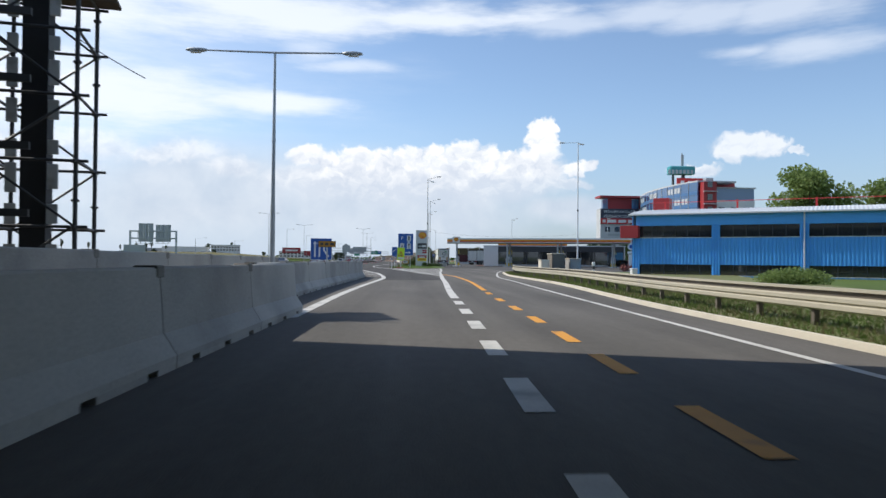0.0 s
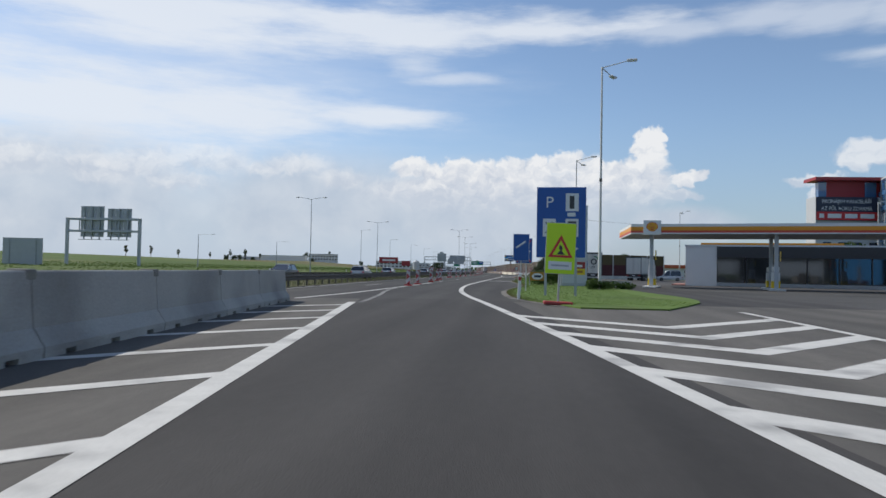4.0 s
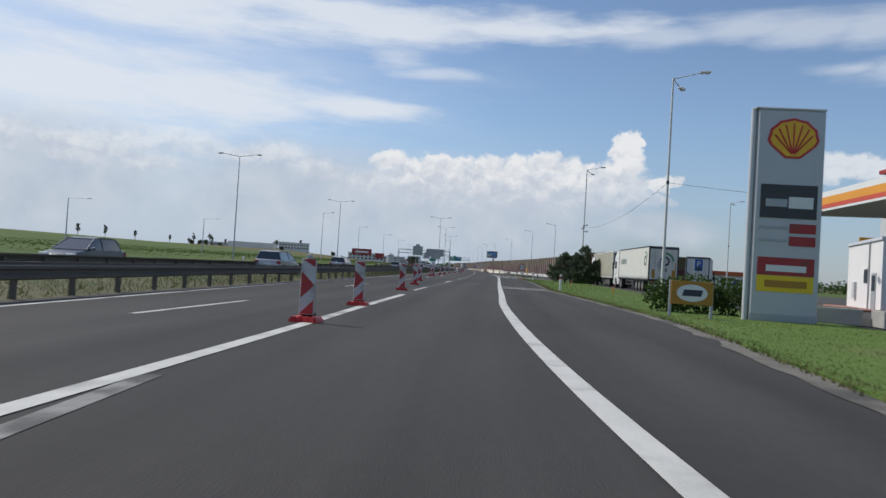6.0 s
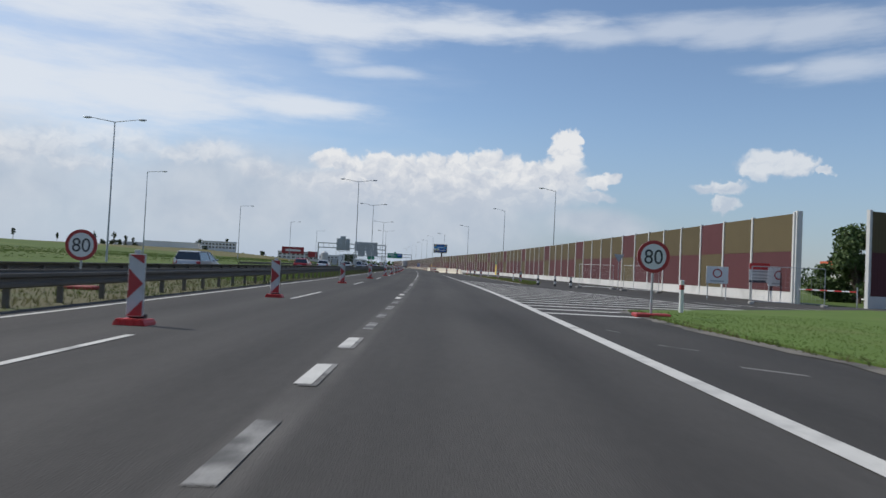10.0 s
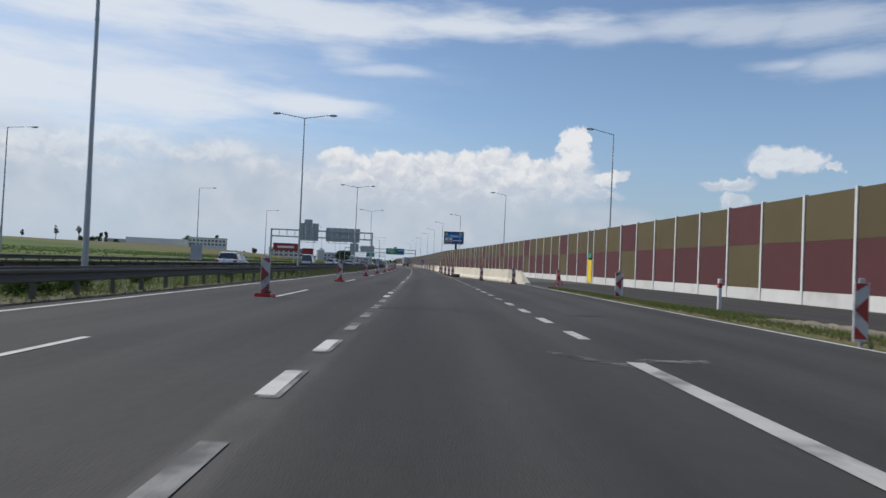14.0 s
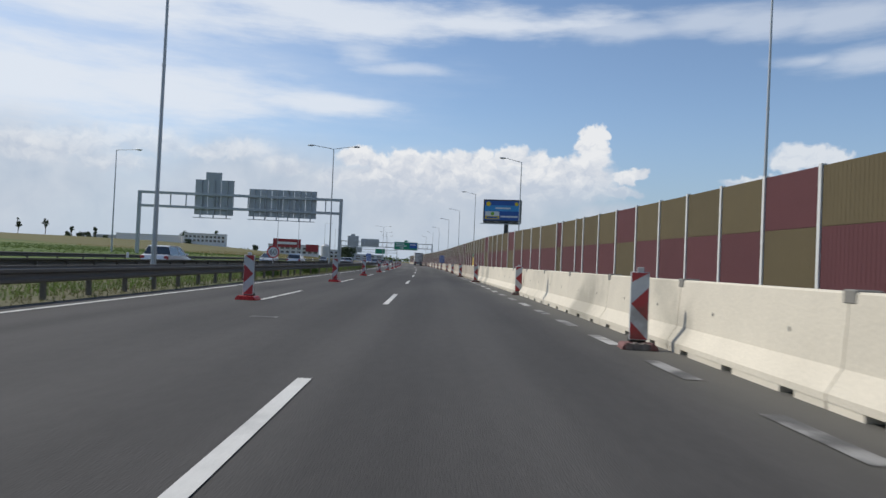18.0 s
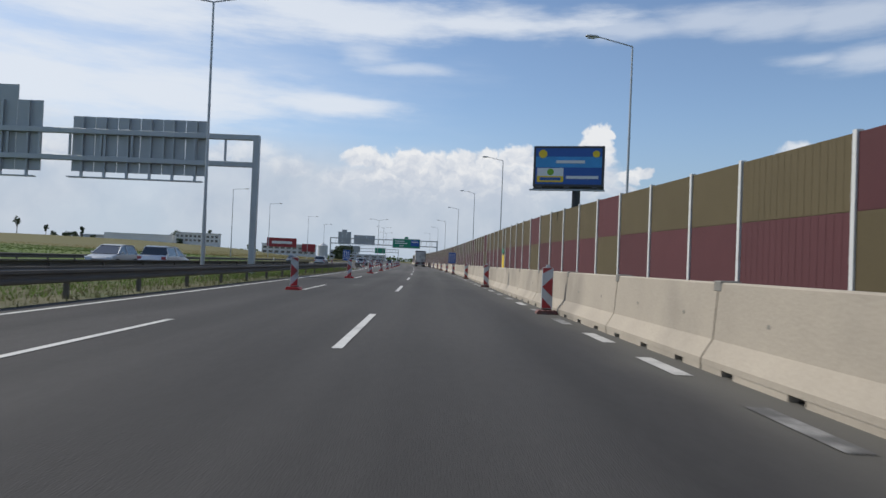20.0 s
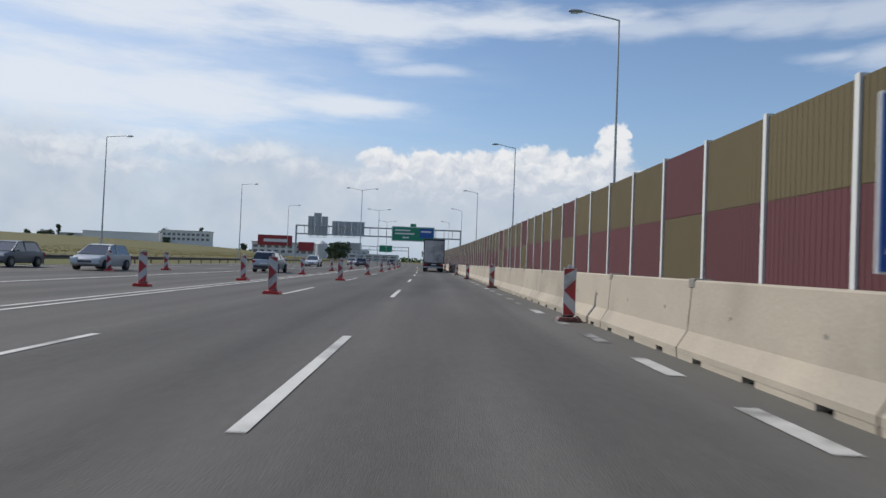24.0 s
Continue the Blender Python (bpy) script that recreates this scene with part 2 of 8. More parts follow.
ASPH_SH = mat("shoulder_asphalt", (0.052, 0.049, 0.045), 0.9, var=0.22, scale=0.5, fine=90, bump=0.25, stretch=(1, 0.3, 1), spec=0.3)
ASPH_MID = mat("mid_asphalt", (0.0653, 0.0617, 0.0561), 0.9, var=0.15, scale=0.6, fine=90, bump=0.25, stretch=(1, 0.2, 1), spec=0.3)
ASPH_YARD = mat("yard_asphalt", (0.078, 0.075, 0.070), 0.9, var=0.16, scale=0.25, fine=80, bump=0.2, second=(0.058, 0.056, 0.052, 0.5, 0.62), spec=0.3)


def wheel_tracks(ma, amount=1.0, paler=1.0):
    """Wheel tracks, repairs and oil drips that run with the lanes."""
    nt = ma.node_tree
    N, L = nt.nodes, nt.links
    b = N["Principled BSDF"]
    src = b.inputs["Base Color"].links[0].from_socket
    uv = N.new("ShaderNodeUVMap")
    uv.uv_map = "along"
    sep = N.new("ShaderNodeSeparateXYZ")
    L.new(uv.outputs[0], sep.inputs[0])

    def m(op, p, q):
        n = N.new("ShaderNodeMath")
        n.operation = op
        for i, v in enumerate((p, q)):
            if isinstance(v, (int, float)):
                n.inputs[i].default_value = v
            elif v is not None:
                L.new(v, n.inputs[i])
        return n.outputs[0]

    def nz(sx, sy, detail):
        mp, n = N.new("ShaderNodeMapping"), N.new("ShaderNodeTexNoise")
        L.new(uv.outputs[0], mp.inputs[0])
        mp.inputs["Scale"].default_value = (sx, sy, 1)
        L.new(mp.outputs[0], n.inputs["Vector"])
        n.inputs["Scale"].default_value, n.inputs["Detail"].default_value = 1.0, detail
        return m("SUBTRACT", n.outputs[0], 0.5)
    band = m("COSINE", m("MULTIPLY", sep.outputs[0], 3.4), None)
    f = m("ADD", 1.0, m("MULTIPLY", m("MULTIPLY", band, 0.085 * amount), m("ADD", nz(0.3, 0.02, 2), 0.9)))
    f = m("ADD", f, m("MULTIPLY", nz(1.7, 0.045, 4), 0.42 * amount))
    f = m("ADD", f, m("MULTIPLY", nz(0.35, 0.11, 3), 0.40 * amount))
    f = m("ADD", f, m("MULTIPLY", nz(9.0, 3.0, 4), 0.25 * amount))
    # a pale scar where the old dividing line was ground off
    scar, lo, hi = (N.new("ShaderNodeMapRange") for _ in range(3))
    L.new(m("ABSOLUTE", m("SUBTRACT", sep.outputs[0], 0.04), None), scar.inputs[0])
    for n, v0, v1 in ((scar, 0.24, 0.13), (lo, 148, 152), (hi, 376, 372)):
        n.inputs[1].default_value, n.inputs[2].default_value = v0, v1
        if n is not scar:
            L.new(sep.outputs[1], n.inputs[0])
    scar_f = m("MULTIPLY", m("MULTIPLY", scar.outputs[0], lo.outputs[0]), hi.outputs[0])
    f = m("ADD", f, m("MULTIPLY", scar_f, m("ADD", 0.45, m("MULTIPLY", nz(2.0, 0.6, 4), 1.6))))
    cb, mx = N.new("ShaderNodeCombineColor"), N.new("ShaderNodeMix")
    for i in range(3):
        L.new(f, cb.inputs[i])
    mx.data_type, mx.blend_type = "RGBA", "MULTIPLY"
    mx.inputs[0].default_value = 1
    L.new(src, mx.inputs[6]), L.new(cb.outputs[0], mx.inputs[7])
    L.new(mx.outputs[2], b.inputs["Base Color"])
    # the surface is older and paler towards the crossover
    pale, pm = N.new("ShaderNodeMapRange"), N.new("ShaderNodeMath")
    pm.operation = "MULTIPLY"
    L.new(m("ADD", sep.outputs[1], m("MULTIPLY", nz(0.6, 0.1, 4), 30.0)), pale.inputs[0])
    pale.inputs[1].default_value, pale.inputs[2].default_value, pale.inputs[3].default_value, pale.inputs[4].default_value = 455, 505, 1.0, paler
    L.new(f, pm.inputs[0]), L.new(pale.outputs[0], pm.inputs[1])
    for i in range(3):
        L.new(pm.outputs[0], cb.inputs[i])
    # dust lies between the right lane and the barrier
    edge, far, dm = N.new("ShaderNodeMapRange"), N.new("ShaderNodeMapRange"), N.new("ShaderNodeMix")
    edge.interpolation_type = "SMOOTHSTEP"
    L.new(m("ADD", sep.outputs[0], m("MULTIPLY", nz(0.9, 0.22, 5), 1.3)), edge.inputs[0])
    edge.inputs[1].default_value, edge.inputs[2].default_value = 3.1, 4.6
    L.new(sep.outputs[1], far.inputs[0])
    far.inputs[1].default_value, far.inputs[2].default_value, far.inputs[4].default_value = 344, 356, 0.9
    dm.data_type = "RGBA"
    L.new(m("MULTIPLY", edge.outputs[0], far.outputs[0]), dm.inputs[0])
    L.new(mx.outputs[2], dm.inputs[6])
    dm.inputs[7].default_value = (0.115, 0.109, 0.094, 1)
    L.new(dm.outputs[2], b.inputs["Base Color"])


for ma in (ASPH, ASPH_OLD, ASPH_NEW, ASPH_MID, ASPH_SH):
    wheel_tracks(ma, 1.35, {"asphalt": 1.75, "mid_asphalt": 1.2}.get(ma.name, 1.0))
PAINT_MID = mat("faded_road_paint", (0.44, 0.43, 0.40), 0.85, var=0.25, scale=3, fine=50, second=(0.20, 0.195, 0.18, 0.46, 0.64))
DUST = mat("dusty_asphalt", (0.0663, 0.0625, 0.0542), 0.92, var=0.25, scale=0.9, fine=60, bump=0.25, stretch=(1, 0.15, 1), second=(0.1211, 0.1112, 0.0911, 0.42, 0.62), spec=0.2)
PAINT = mat("road_paint", (0.56, 0.55, 0.51), 0.8, var=0.16, scale=2.5, fine=45, bump=0.15, second=(0.30, 0.295, 0.28, 0.50, 0.72))
PAINT_OLD = mat("worn_road_paint", (0.25, 0.245, 0.23), 0.85, var=0.35, scale=4, fine=50, second=(0.09, 0.088, 0.083, 0.42, 0.6))
PAINT_Y = mat("orange_road_paint", (0.66, 0.30, 0.035), 0.8, var=0.12, scale=3, fine=60, second=(0.45, 0.22, 0.05, 0.56, 0.7))
CONC = mat("pale_concrete", (0.61, 0.555, 0.445), 0.9, var=0.13, scale=0.9, fine=30, bump=0.2, second=(0.38, 0.35, 0.28, 0.55, 0.72), rand=0.05)
CONC_B = mat("beige_concrete", (0.375, 0.325, 0.255), 0.9, var=0.15, scale=0.9, fine=30, bump=0.2, second=(0.28, 0.245, 0.195, 0.5, 0.68), rand=0.07)
CONC_G = mat("grey_concrete", (0.40, 0.385, 0.35), 0.9, var=0.2, scale=0.8, fine=28, bump=0.3, second=(0.27, 0.26, 0.24, 0.46, 0.68), rand=0.08)
PLINTH = mat("white_concrete", (0.62, 0.61, 0.58), 0.85, var=0.1, scale=0.8, fine=30, second=(0.45, 0.44, 0.41, 0.55, 0.75), rand=0.06)
STEEL = mat("galvanised_steel", (0.42, 0.44, 0.45), 0.55, 0.6, var=0.10, scale=1.5, fine=40, bump=0.05)
POST_W = mat("painted_post", (0.60, 0.60, 0.57), 0.6, 0.0, var=0.06, scale=1.0, fine=30, bump=0.05)
RAIL = mat("weathered_rail", (0.115, 0.103, 0.086), 0.8, 0.0, var=0.16, scale=0.9, fine=30, bump=0.08)
# brown with the shade behind the pale rail put into its colour
POST_D = mat("rusty_post", (0.13, 0.11, 0.085), 0.8, var=0.2, scale=3, fine=30, bump=0.1)
RAIL_L = mat("pale_rail", (0.40, 0.365, 0.28), 0.65, 0.05, var=0.12, scale=0.9, fine=30, bump=0.08, second=(0.33, 0.30, 0.25, 0.56, 0.72))
OLIVE = mat("olive_panel", (0.105, 0.081, 0.037), 0.85, var=0.10, scale=0.7, fine=26, bump=0.25, rand=0.10)
WINE = mat("wine_red_panel", (0.094, 0.028, 0.031), 0.85, var=0.10, scale=0.7, fine=26, bump=0.25, rand=0.09)
RED = mat("red_paint", (0.55, 0.035, 0.035), 0.5, var=0.10, scale=5, fine=50, bump=0.05)
REDDARK = mat("dirty_red_film", (0.36, 0.035, 0.035), 0.55, var=0.14, scale=6, fine=50, bump=0.05, second=(0.22, 0.05, 0.04, 0.55, 0.72))
WHITE = mat("white_film", (0.70, 0.71, 0.70), 0.5, var=0.06, scale=5, fine=50, bump=0.03)
WHITE_D = mat("dirty_white_film", (0.50, 0.51, 0.50), 0.55, var=0.12, scale=6, fine=50, bump=0.05, second=(0.34, 0.33, 0.31, 0.52, 0.7))
BLUE = mat("sign_blue", (0.018, 0.095, 0.36), 0.45, var=0.05, scale=3, fine=40, bump=0.02)
GREEN_S = mat("sign_green", (0.015, 0.24, 0.13), 0.45, var=0.05, scale=3, fine=40, bump=0.02)
LIME = mat("fluorescent_yellow_green", (0.55, 0.80, 0.02), 0.5, var=0.04, scale=3, fine=40, bump=0.02)
ORANGE = mat("orange_plastic", (0.75, 0.20, 0.02), 0.4, var=0.08, scale=8, fine=40, bump=0.02)
AMBER = mat("amber_board", (0.38, 0.19, 0.02), 0.5, var=0.10, scale=3, fine=40, bump=0.02)
YELLOW = mat("yellow_paint", (0.78, 0.55, 0.02), 0.45, var=0.05, scale=3, fine=40, bump=0.02)
DEEPRED = mat("deep_red_paint", (0.33, 0.025, 0.028), 0.45, var=0.06, scale=3, fine=40, bump=0.02)
GREY_BACK = mat("aluminium_back", (0.40, 0.42, 0.43), 0.55, 0.4, var=0.08, scale=1.5, fine=30, bump=0.03)
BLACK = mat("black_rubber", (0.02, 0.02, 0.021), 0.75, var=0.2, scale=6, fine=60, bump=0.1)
DARK = mat("dark_paint", (0.045, 0.047, 0.05), 0.5, var=0.12, scale=4, fine=40, bump=0.05)
GRASS = mat("mown_grass", (0.108, 0.168, 0.038), 0.9, var=0.16, scale=0.7, fine=18, bump=0.1, second=(0.13, 0.165, 0.05, 0.5, 0.70), spec=0.2)
BLADE = mat("grass_blade", (0.113, 0.178, 0.041), 0.8, var=0.15, scale=0.8, fine=9, bump=0, second=(0.12, 0.16, 0.046, 0.5, 0.7), spec=0.3)
DRYGREEN = mat("half_dry_grass", (0.15, 0.17, 0.07), 0.9, var=0.3, scale=0.9, fine=16, bump=0.3, second=(0.17, 0.155, 0.085, 0.47, 0.62), spec=0.2)
MEDIAN = mat("median_grass_soil", (0.115, 0.108, 0.058), 0.9, var=0.35, scale=0.8, fine=14, bump=0.4, second=(0.085, 0.10, 0.04, 0.47, 0.62), spec=0.2)
MEDBLADE = mat("median_blade", (0.125, 0.125, 0.058), 0.85, var=0.25, scale=0.6, fine=9, bump=0, second=(0.085, 0.11, 0.036, 0.46, 0.62), spec=0.2)
DRY = mat("dry_grass", (0.17, 0.15, 0.075), 0.9, var=0.35, scale=0.8, fine=14, bump=0.6, second=(0.11, 0.13, 0.045, 0.47, 0.62), spec=0.2)
DRYBLADE = mat("dry_blade", (0.17, 0.155, 0.075), 0.85, var=0.2, scale=1.0, fine=9, bump=0, second=(0.10, 0.13, 0.04, 0.46, 0.62), spec=0.2)
EARTH = mat("verge_earth", (0.19, 0.165, 0.12), 0.95, var=0.3, scale=1.3, fine=20, bump=0.5, second=(0.10, 0.11, 0.05, 0.5, 0.66))
LEAF = mat("leaves", (0.055, 0.095, 0.022), 0.7, var=0.4, scale=1.4, fine=7, bump=0, spec=0.3)
LEAF_M = mat("mid_leaves", (0.085, 0.13, 0.045), 0.7, var=0.4, scale=1.4, fine=7, bump=0, spec=0.3)
LEAF_L = mat("light_leaves", (0.19, 0.26, 0.08), 0.7, var=0.35, scale=1.0, fine=6, bump=0, spec=0.3)
PINE = mat("pine_needles", (0.115, 0.148, 0.092), 0.75, var=0.4, scale=1.6, fine=8, bump=0, spec=0.25)
PINE_L = mat("young_pine_needles", (0.15, 0.20, 0.095), 0.75, var=0.35, scale=1.6, fine=8, bump=0, spec=0.25)
BARK = mat("bark", (0.10, 0.075, 0.055), 0.9, var=0.3, scale=4, fine=30, bump=0.5)
TARP_W = mat("cream_tarpaulin", (0.62, 0.61, 0.56), 0.55, var=0.06, scale=0.8, fine=14, bump=0.1, second=(0.48, 0.47, 0.42, 0.55, 0.75))
TARP_G = mat("grey_beige_tarpaulin", (0.38, 0.36, 0.29), 0.6, var=0.08, scale=0.8, fine=14, bump=0.1)
NAVY = mat("navy_doors", (0.03, 0.035, 0.06), 0.5, var=0.1, scale=2, fine=20, bump=0.05)
GLASS = glass_mat("dark_glass", (0.02, 0.025, 0.03))
GLASS_B = glass_mat("blue_glass", (0.05, 0.13, 0.27), 0.08)
CORR = mat("blue_sheet", (0.066, 0.335, 0.76), 0.5, 0.0, var=0.08, scale=0.6, fine=20, bump=0.05)
ROOFW = mat("pale_roof_sheet", (0.60, 0.63, 0.65), 0.5, 0.1, var=0.06, scale=0.6, fine=20, bump=0.05)
PLASTER = mat("white_plaster", (0.72, 0.71, 0.69), 0.85, var=0.05, scale=0.6, fine=20, bump=0.08)
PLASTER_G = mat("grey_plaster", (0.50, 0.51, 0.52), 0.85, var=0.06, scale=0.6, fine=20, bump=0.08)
LAMPGLASS = mat("lamp_lens", (0.75, 0.77, 0.78), 0.25, var=0.03, scale=4, fine=30, bump=0)



def leafy(ma, share=0.45):
    """Lets light through thin leaves and blades."""
    nt = ma.node_tree
    N, L = nt.nodes, nt.links
    b, out = N["Principled BSDF"], N["Material Output"]
    tr, mx = N.new("ShaderNodeBsdfTranslucent"), N.new("ShaderNodeMixShader")
    L.new(b.inputs["Base Color"].links[0].from_socket, tr.inputs["Color"])
    mx.inputs[0].default_value = share
    L.new(b.outputs[0], mx.inputs[1]), L.new(tr.outputs[0], mx.inputs[2])
    L.new(mx.outputs[0], out.inputs["Surface"])


for ma in (BLADE, DRYBLADE, MEDBLADE, LEAF, LEAF_L, PINE, PINE_L):
    leafy(ma)


# ---- mesh helpers ----
def box(bm, x0, x1, y0, y1, z0, z1, bev=0.0):
    v = [bm.verts.new(p) for p in ((x0, y0, z0), (x1, y0, z0), (x1, y1, z0), (x0, y1, z0), (x0, y0, z1), (x1, y0, z1), (x1, y1, z1), (x0, y1, z1))]
    fs = [bm.faces.new([v[i] for i in q]) for q in ((3, 2, 1, 0), (4, 5, 6, 7), (0, 1, 5, 4), (1, 2, 6, 5), (2, 3, 7, 6), (3, 0, 4, 7))]
    if bev:
        es = list({e for f in fs for e in f.edges})
        bmesh.ops.bevel(bm, geom=es, offset=bev, segments=1, affect="EDGES", profile=0.5)
    return bm


def cyl(bm, p0, p1, r0, r1=None, n=10):
    p0, p1 = Vector(p0), Vector(p1)
    r1 = r0 if r1 is None else r1
    d = (p1 - p0).normalized()
    a = d.orthogonal().normalized()
    b = d.cross(a)
    rings = []
    for p, r in ((p0, r0), (p1, r1)):
        rings.append([bm.verts.new(p + r * (math.cos(t) * a + math.sin(t) * b)) for t in (2 * math.pi * k / n for k in range(n))])
    for k in range(n):
        f = bm.faces.new((rings[0][k], rings[0][(k + 1) % n], rings[1][(k + 1) % n], rings[1][k]))
        f.smooth = True
    # the caps keep corners of their own, so that the flank shades round
    bm.faces.new([bm.verts.new(v.co) for v in rings[0][::-1]]), bm.faces.new([bm.verts.new(v.co) for v in rings[1]])
    return bm


def prism(bm, pts, lo, hi, axis="y"):
    """A flat outline pushed from lo to hi along an axis. Points are the two other coordinates in x, y, z order."""
    def at(p, s):
        return {"x": (s, p[0], p[1]), "y": (p[0], s, p[1]), "z": (p[0], p[1], s)}[axis]
    a, b = [bm.verts.new(at(p, lo)) for p in pts], [bm.verts.new(at(p, hi)) for p in pts]
    n = len(pts)
    for k in range(n):
        bm.faces.new((a[k], a[(k + 1) % n], b[(k + 1) % n], b[k]))
    bm.faces.new(a[::-1]), bm.faces.new(b)
    bmesh.ops.recalc_face_normals(bm, faces=bm.faces)
    return bm


def disc(bm, c, r, y, depth, n=24, sx=1.0):
    return prism(bm, [(c[0] + sx * r * math.cos(2 * math.pi * k / n), c[1] + r * math.sin(2 * math.pi * k / n)) for k in range(n)], y, y + depth)


def ring(bm, c, r0, r1, y, depth, a0=0.0, a1=2 * math.pi, n=28):
    """A flat ring or arc that faces -y."""
    for k in range(n):
        s, t = a0 + (a1 - a0) * k / n, a0 + (a1 - a0) * (k + 1) / n
        q = [(c[0] + r * math.cos(u), c[1] + r * math.sin(u)) for r, u in ((r0, s), (r1, s), (r1, t), (r0, t))]
        f = [bm.verts.new((p[0], yy, p[1])) for yy in (y, y + depth) for p in q]
        for idx in ((0, 1, 2, 3), (7, 6, 5, 4), (1, 5, 6, 2), (0, 3, 7, 4)):
            bm.faces.new([f[i] for i in idx])
    bmesh.ops.recalc_face_normals(bm, faces=bm.faces)
    return bm


def B(fn, *a, **k):
    bm = bmesh.new()
    fn(bm, *a, **k)
    return bm


def mesh(name, bm, ma):
    me = bpy.data.meshes.new(name)
    bm.to_mesh(me)
    bm.free()
    me.materials.append(ma)
    return me


def part(name, bm, ma, parent, label="", m=None):
    """Links a bmesh, or a mesh made before, as one object under a thing or a part."""
    me = bm if isinstance(bm, bpy.types.Mesh) else mesh(name, bm, ma)
    ob = new(name, me)
    ob.parent = parent
    if m is not None:
        ob.matrix_basis = m
    return tagged(ob, label)


def thing(name, m, label="", category="", group="", kind=""):
    ob = new(name)
    ob.empty_display_size = 0.2
    ob.matrix_basis = m
    return tagged(ob, label, category, group, kind)


def solo(name, bm, ma, label="", category="", group="", kind="", m=None):
    ob = new(name, bm if isinstance(bm, bpy.types.Mesh) else mesh(name, bm, ma))
    if m is not None:
        ob.matrix_basis = m
    return tagged(ob, label, category, group, kind)


FONT = {}


def words(name, text, size, ma, parent, x, y, z, bold=0.0, label="", wide=1.0):
    """Raised lettering that faces -y, centred on x, with its base line at z."""
    key = (text, size, bold, wide)
    if key not in FONT:
        cu = bpy.data.curves.new(name, "FONT")
        cu.body, cu.size, cu.align_x, cu.extrude, cu.offset = text, size, "CENTER", 0.004, bold
        ob = bpy.data.objects.new(name, cu)
        scene.collection.objects.link(ob)
        dg = bpy.context.evaluated_depsgraph_get()
        me = bpy.data.meshes.new_from_object(ob.evaluated_get(dg))
        bpy.data.objects.remove(ob)
        me.transform(Matrix.Diagonal((wide, 1, 1, 1)))
        me.materials.clear()
        me.materials.append(ma)
        FONT[key] = me
    return part(name, FONT[key], ma, parent, label, pose(x, y, z, 90, 0, 0))


# ---- the line of the road ----
def smooth_table(tab):
    ys, xs = np.array(tab).T
    k = np.gradient(xs, ys)

    def f(y):
        if y <= ys[0]:
            return float(xs[0] + k[0] * (y - ys[0]))
        if y >= ys[-1]:
            return float(xs[-1] + k[-1] * (y - ys[-1]))
        i = int(np.searchsorted(ys, y) - 1)
        h = ys[i + 1] - ys[i]
        t = (y - ys[i]) / h
        return float((2 * t**3 - 3 * t**2 + 1) * xs[i] + (t**3 - 2 * t**2 + t) * h * k[i] + (-2 * t**3 + 3 * t**2) * xs[i + 1] + (t**3 - t**2) * h * k[i + 1])
    return f


_near = smooth_table([(100, -7.6), (135, -6.95), (165, -5.85), (200, -4.55), (256, -3.2), (313, -2.55), (340, -2.45), (382, -2.58), (412, -2.95), (485, -4.68), (503, -5.3), (521, -5.95)])


def XC(y):
    """The line between the two lanes that stay open."""
    if y <= 521:
        return _near(y)
    return -5.95 - 0.0362 * (y - 521) - (y - 521) ** 2 / 10600


def turn(fn, y):
    """The turn about z that lines y up with a line x = fn(y)."""
    return -math.degrees(math.atan((fn(y + 1) - fn(y - 1)) / 2))


def on(y, off, z=0.0, fn=None):
    """A pose beside the road line, turned along it."""
    fn = fn or XC
    a = turn(fn, y)
    return pose(fn(y) + off, y, z, 0, 0, a)


def strip(name, ys, lo, hi, z, ma, label, category="", kind="structure", thick=0.0):
    """A ribbon of ground between two lines x = lo(y), x = hi(y)."""
    bm = bmesh.new()
    rows = [[bm.verts.new((f(y), y, z)) for f in (lo, hi)] for y in ys]
    for a, b in zip(rows, rows[1:]):
        bm.faces.new((a[0], a[1], b[1], b[0]))
    if thick:
        low = [[bm.verts.new((v.co.x, v.co.y, z - thick)) for v in r] for r in rows]
        for i in (0, 1):
            for a, b, c, d in zip(rows, rows[1:], low, low[1:]):
                bm.faces.new((a[i], b[i], d[i], c[i]) if i else (a[i], c[i], d[i], b[i]))
        bm.faces.new((rows[0][0], low[0][0], low[0][1], rows[0][1]))
        bm.faces.new((rows[-1][1], low[-1][1], low[-1][0], rows[-1][0]))
        bmesh.ops.recalc_face_normals(bm, faces=bm.faces)
    uv = bm.loops.layers.uv.new("along")
    for fc in bm.faces:
        for lp in fc.loops:
            lp[uv].uv = (lp.vert.co.x - XC(lp.vert.co.y), lp.vert.co.y)
    return solo(name, bm, ma, label, category, "", kind)


def steps(a, b, d):
    n = max(1, round((b - a) / d))
    return [a + (b - a) * i / n for i in range(n + 1)]


XW = smooth_table([(234, 18.4), (303, 17.2), (325, 16.6), (350, 15.5), (365, 14.8), (383, 13.4), (402, 12.1), (422, 10.85), (438, 9.5), (481, 5.6), (499, 4.78), (518, 3.95), (560, 2.2), (600, 0.35)])


def XWALL(y):
    return XW(y) if y < 590 else XC(y) + 9.75 + max(0.0, (600 - y)) * 0.02


# ---- ground, field and roads ----
def rise(x, y):
    """The height of the fields: a low bank beside the far carriageway, then a long gentle rise."""
    def ease(t):
        t = max(0.0, min(1.0, t))
        return t * t * (3 - 2 * t)
    d = XC(y) - x
    return 0.9 * ease((d - 26.5) / 9) + 9.6 * ease((d - 30) / 190) * (0.52 + 0.48 * ease((y - 480) / 650))


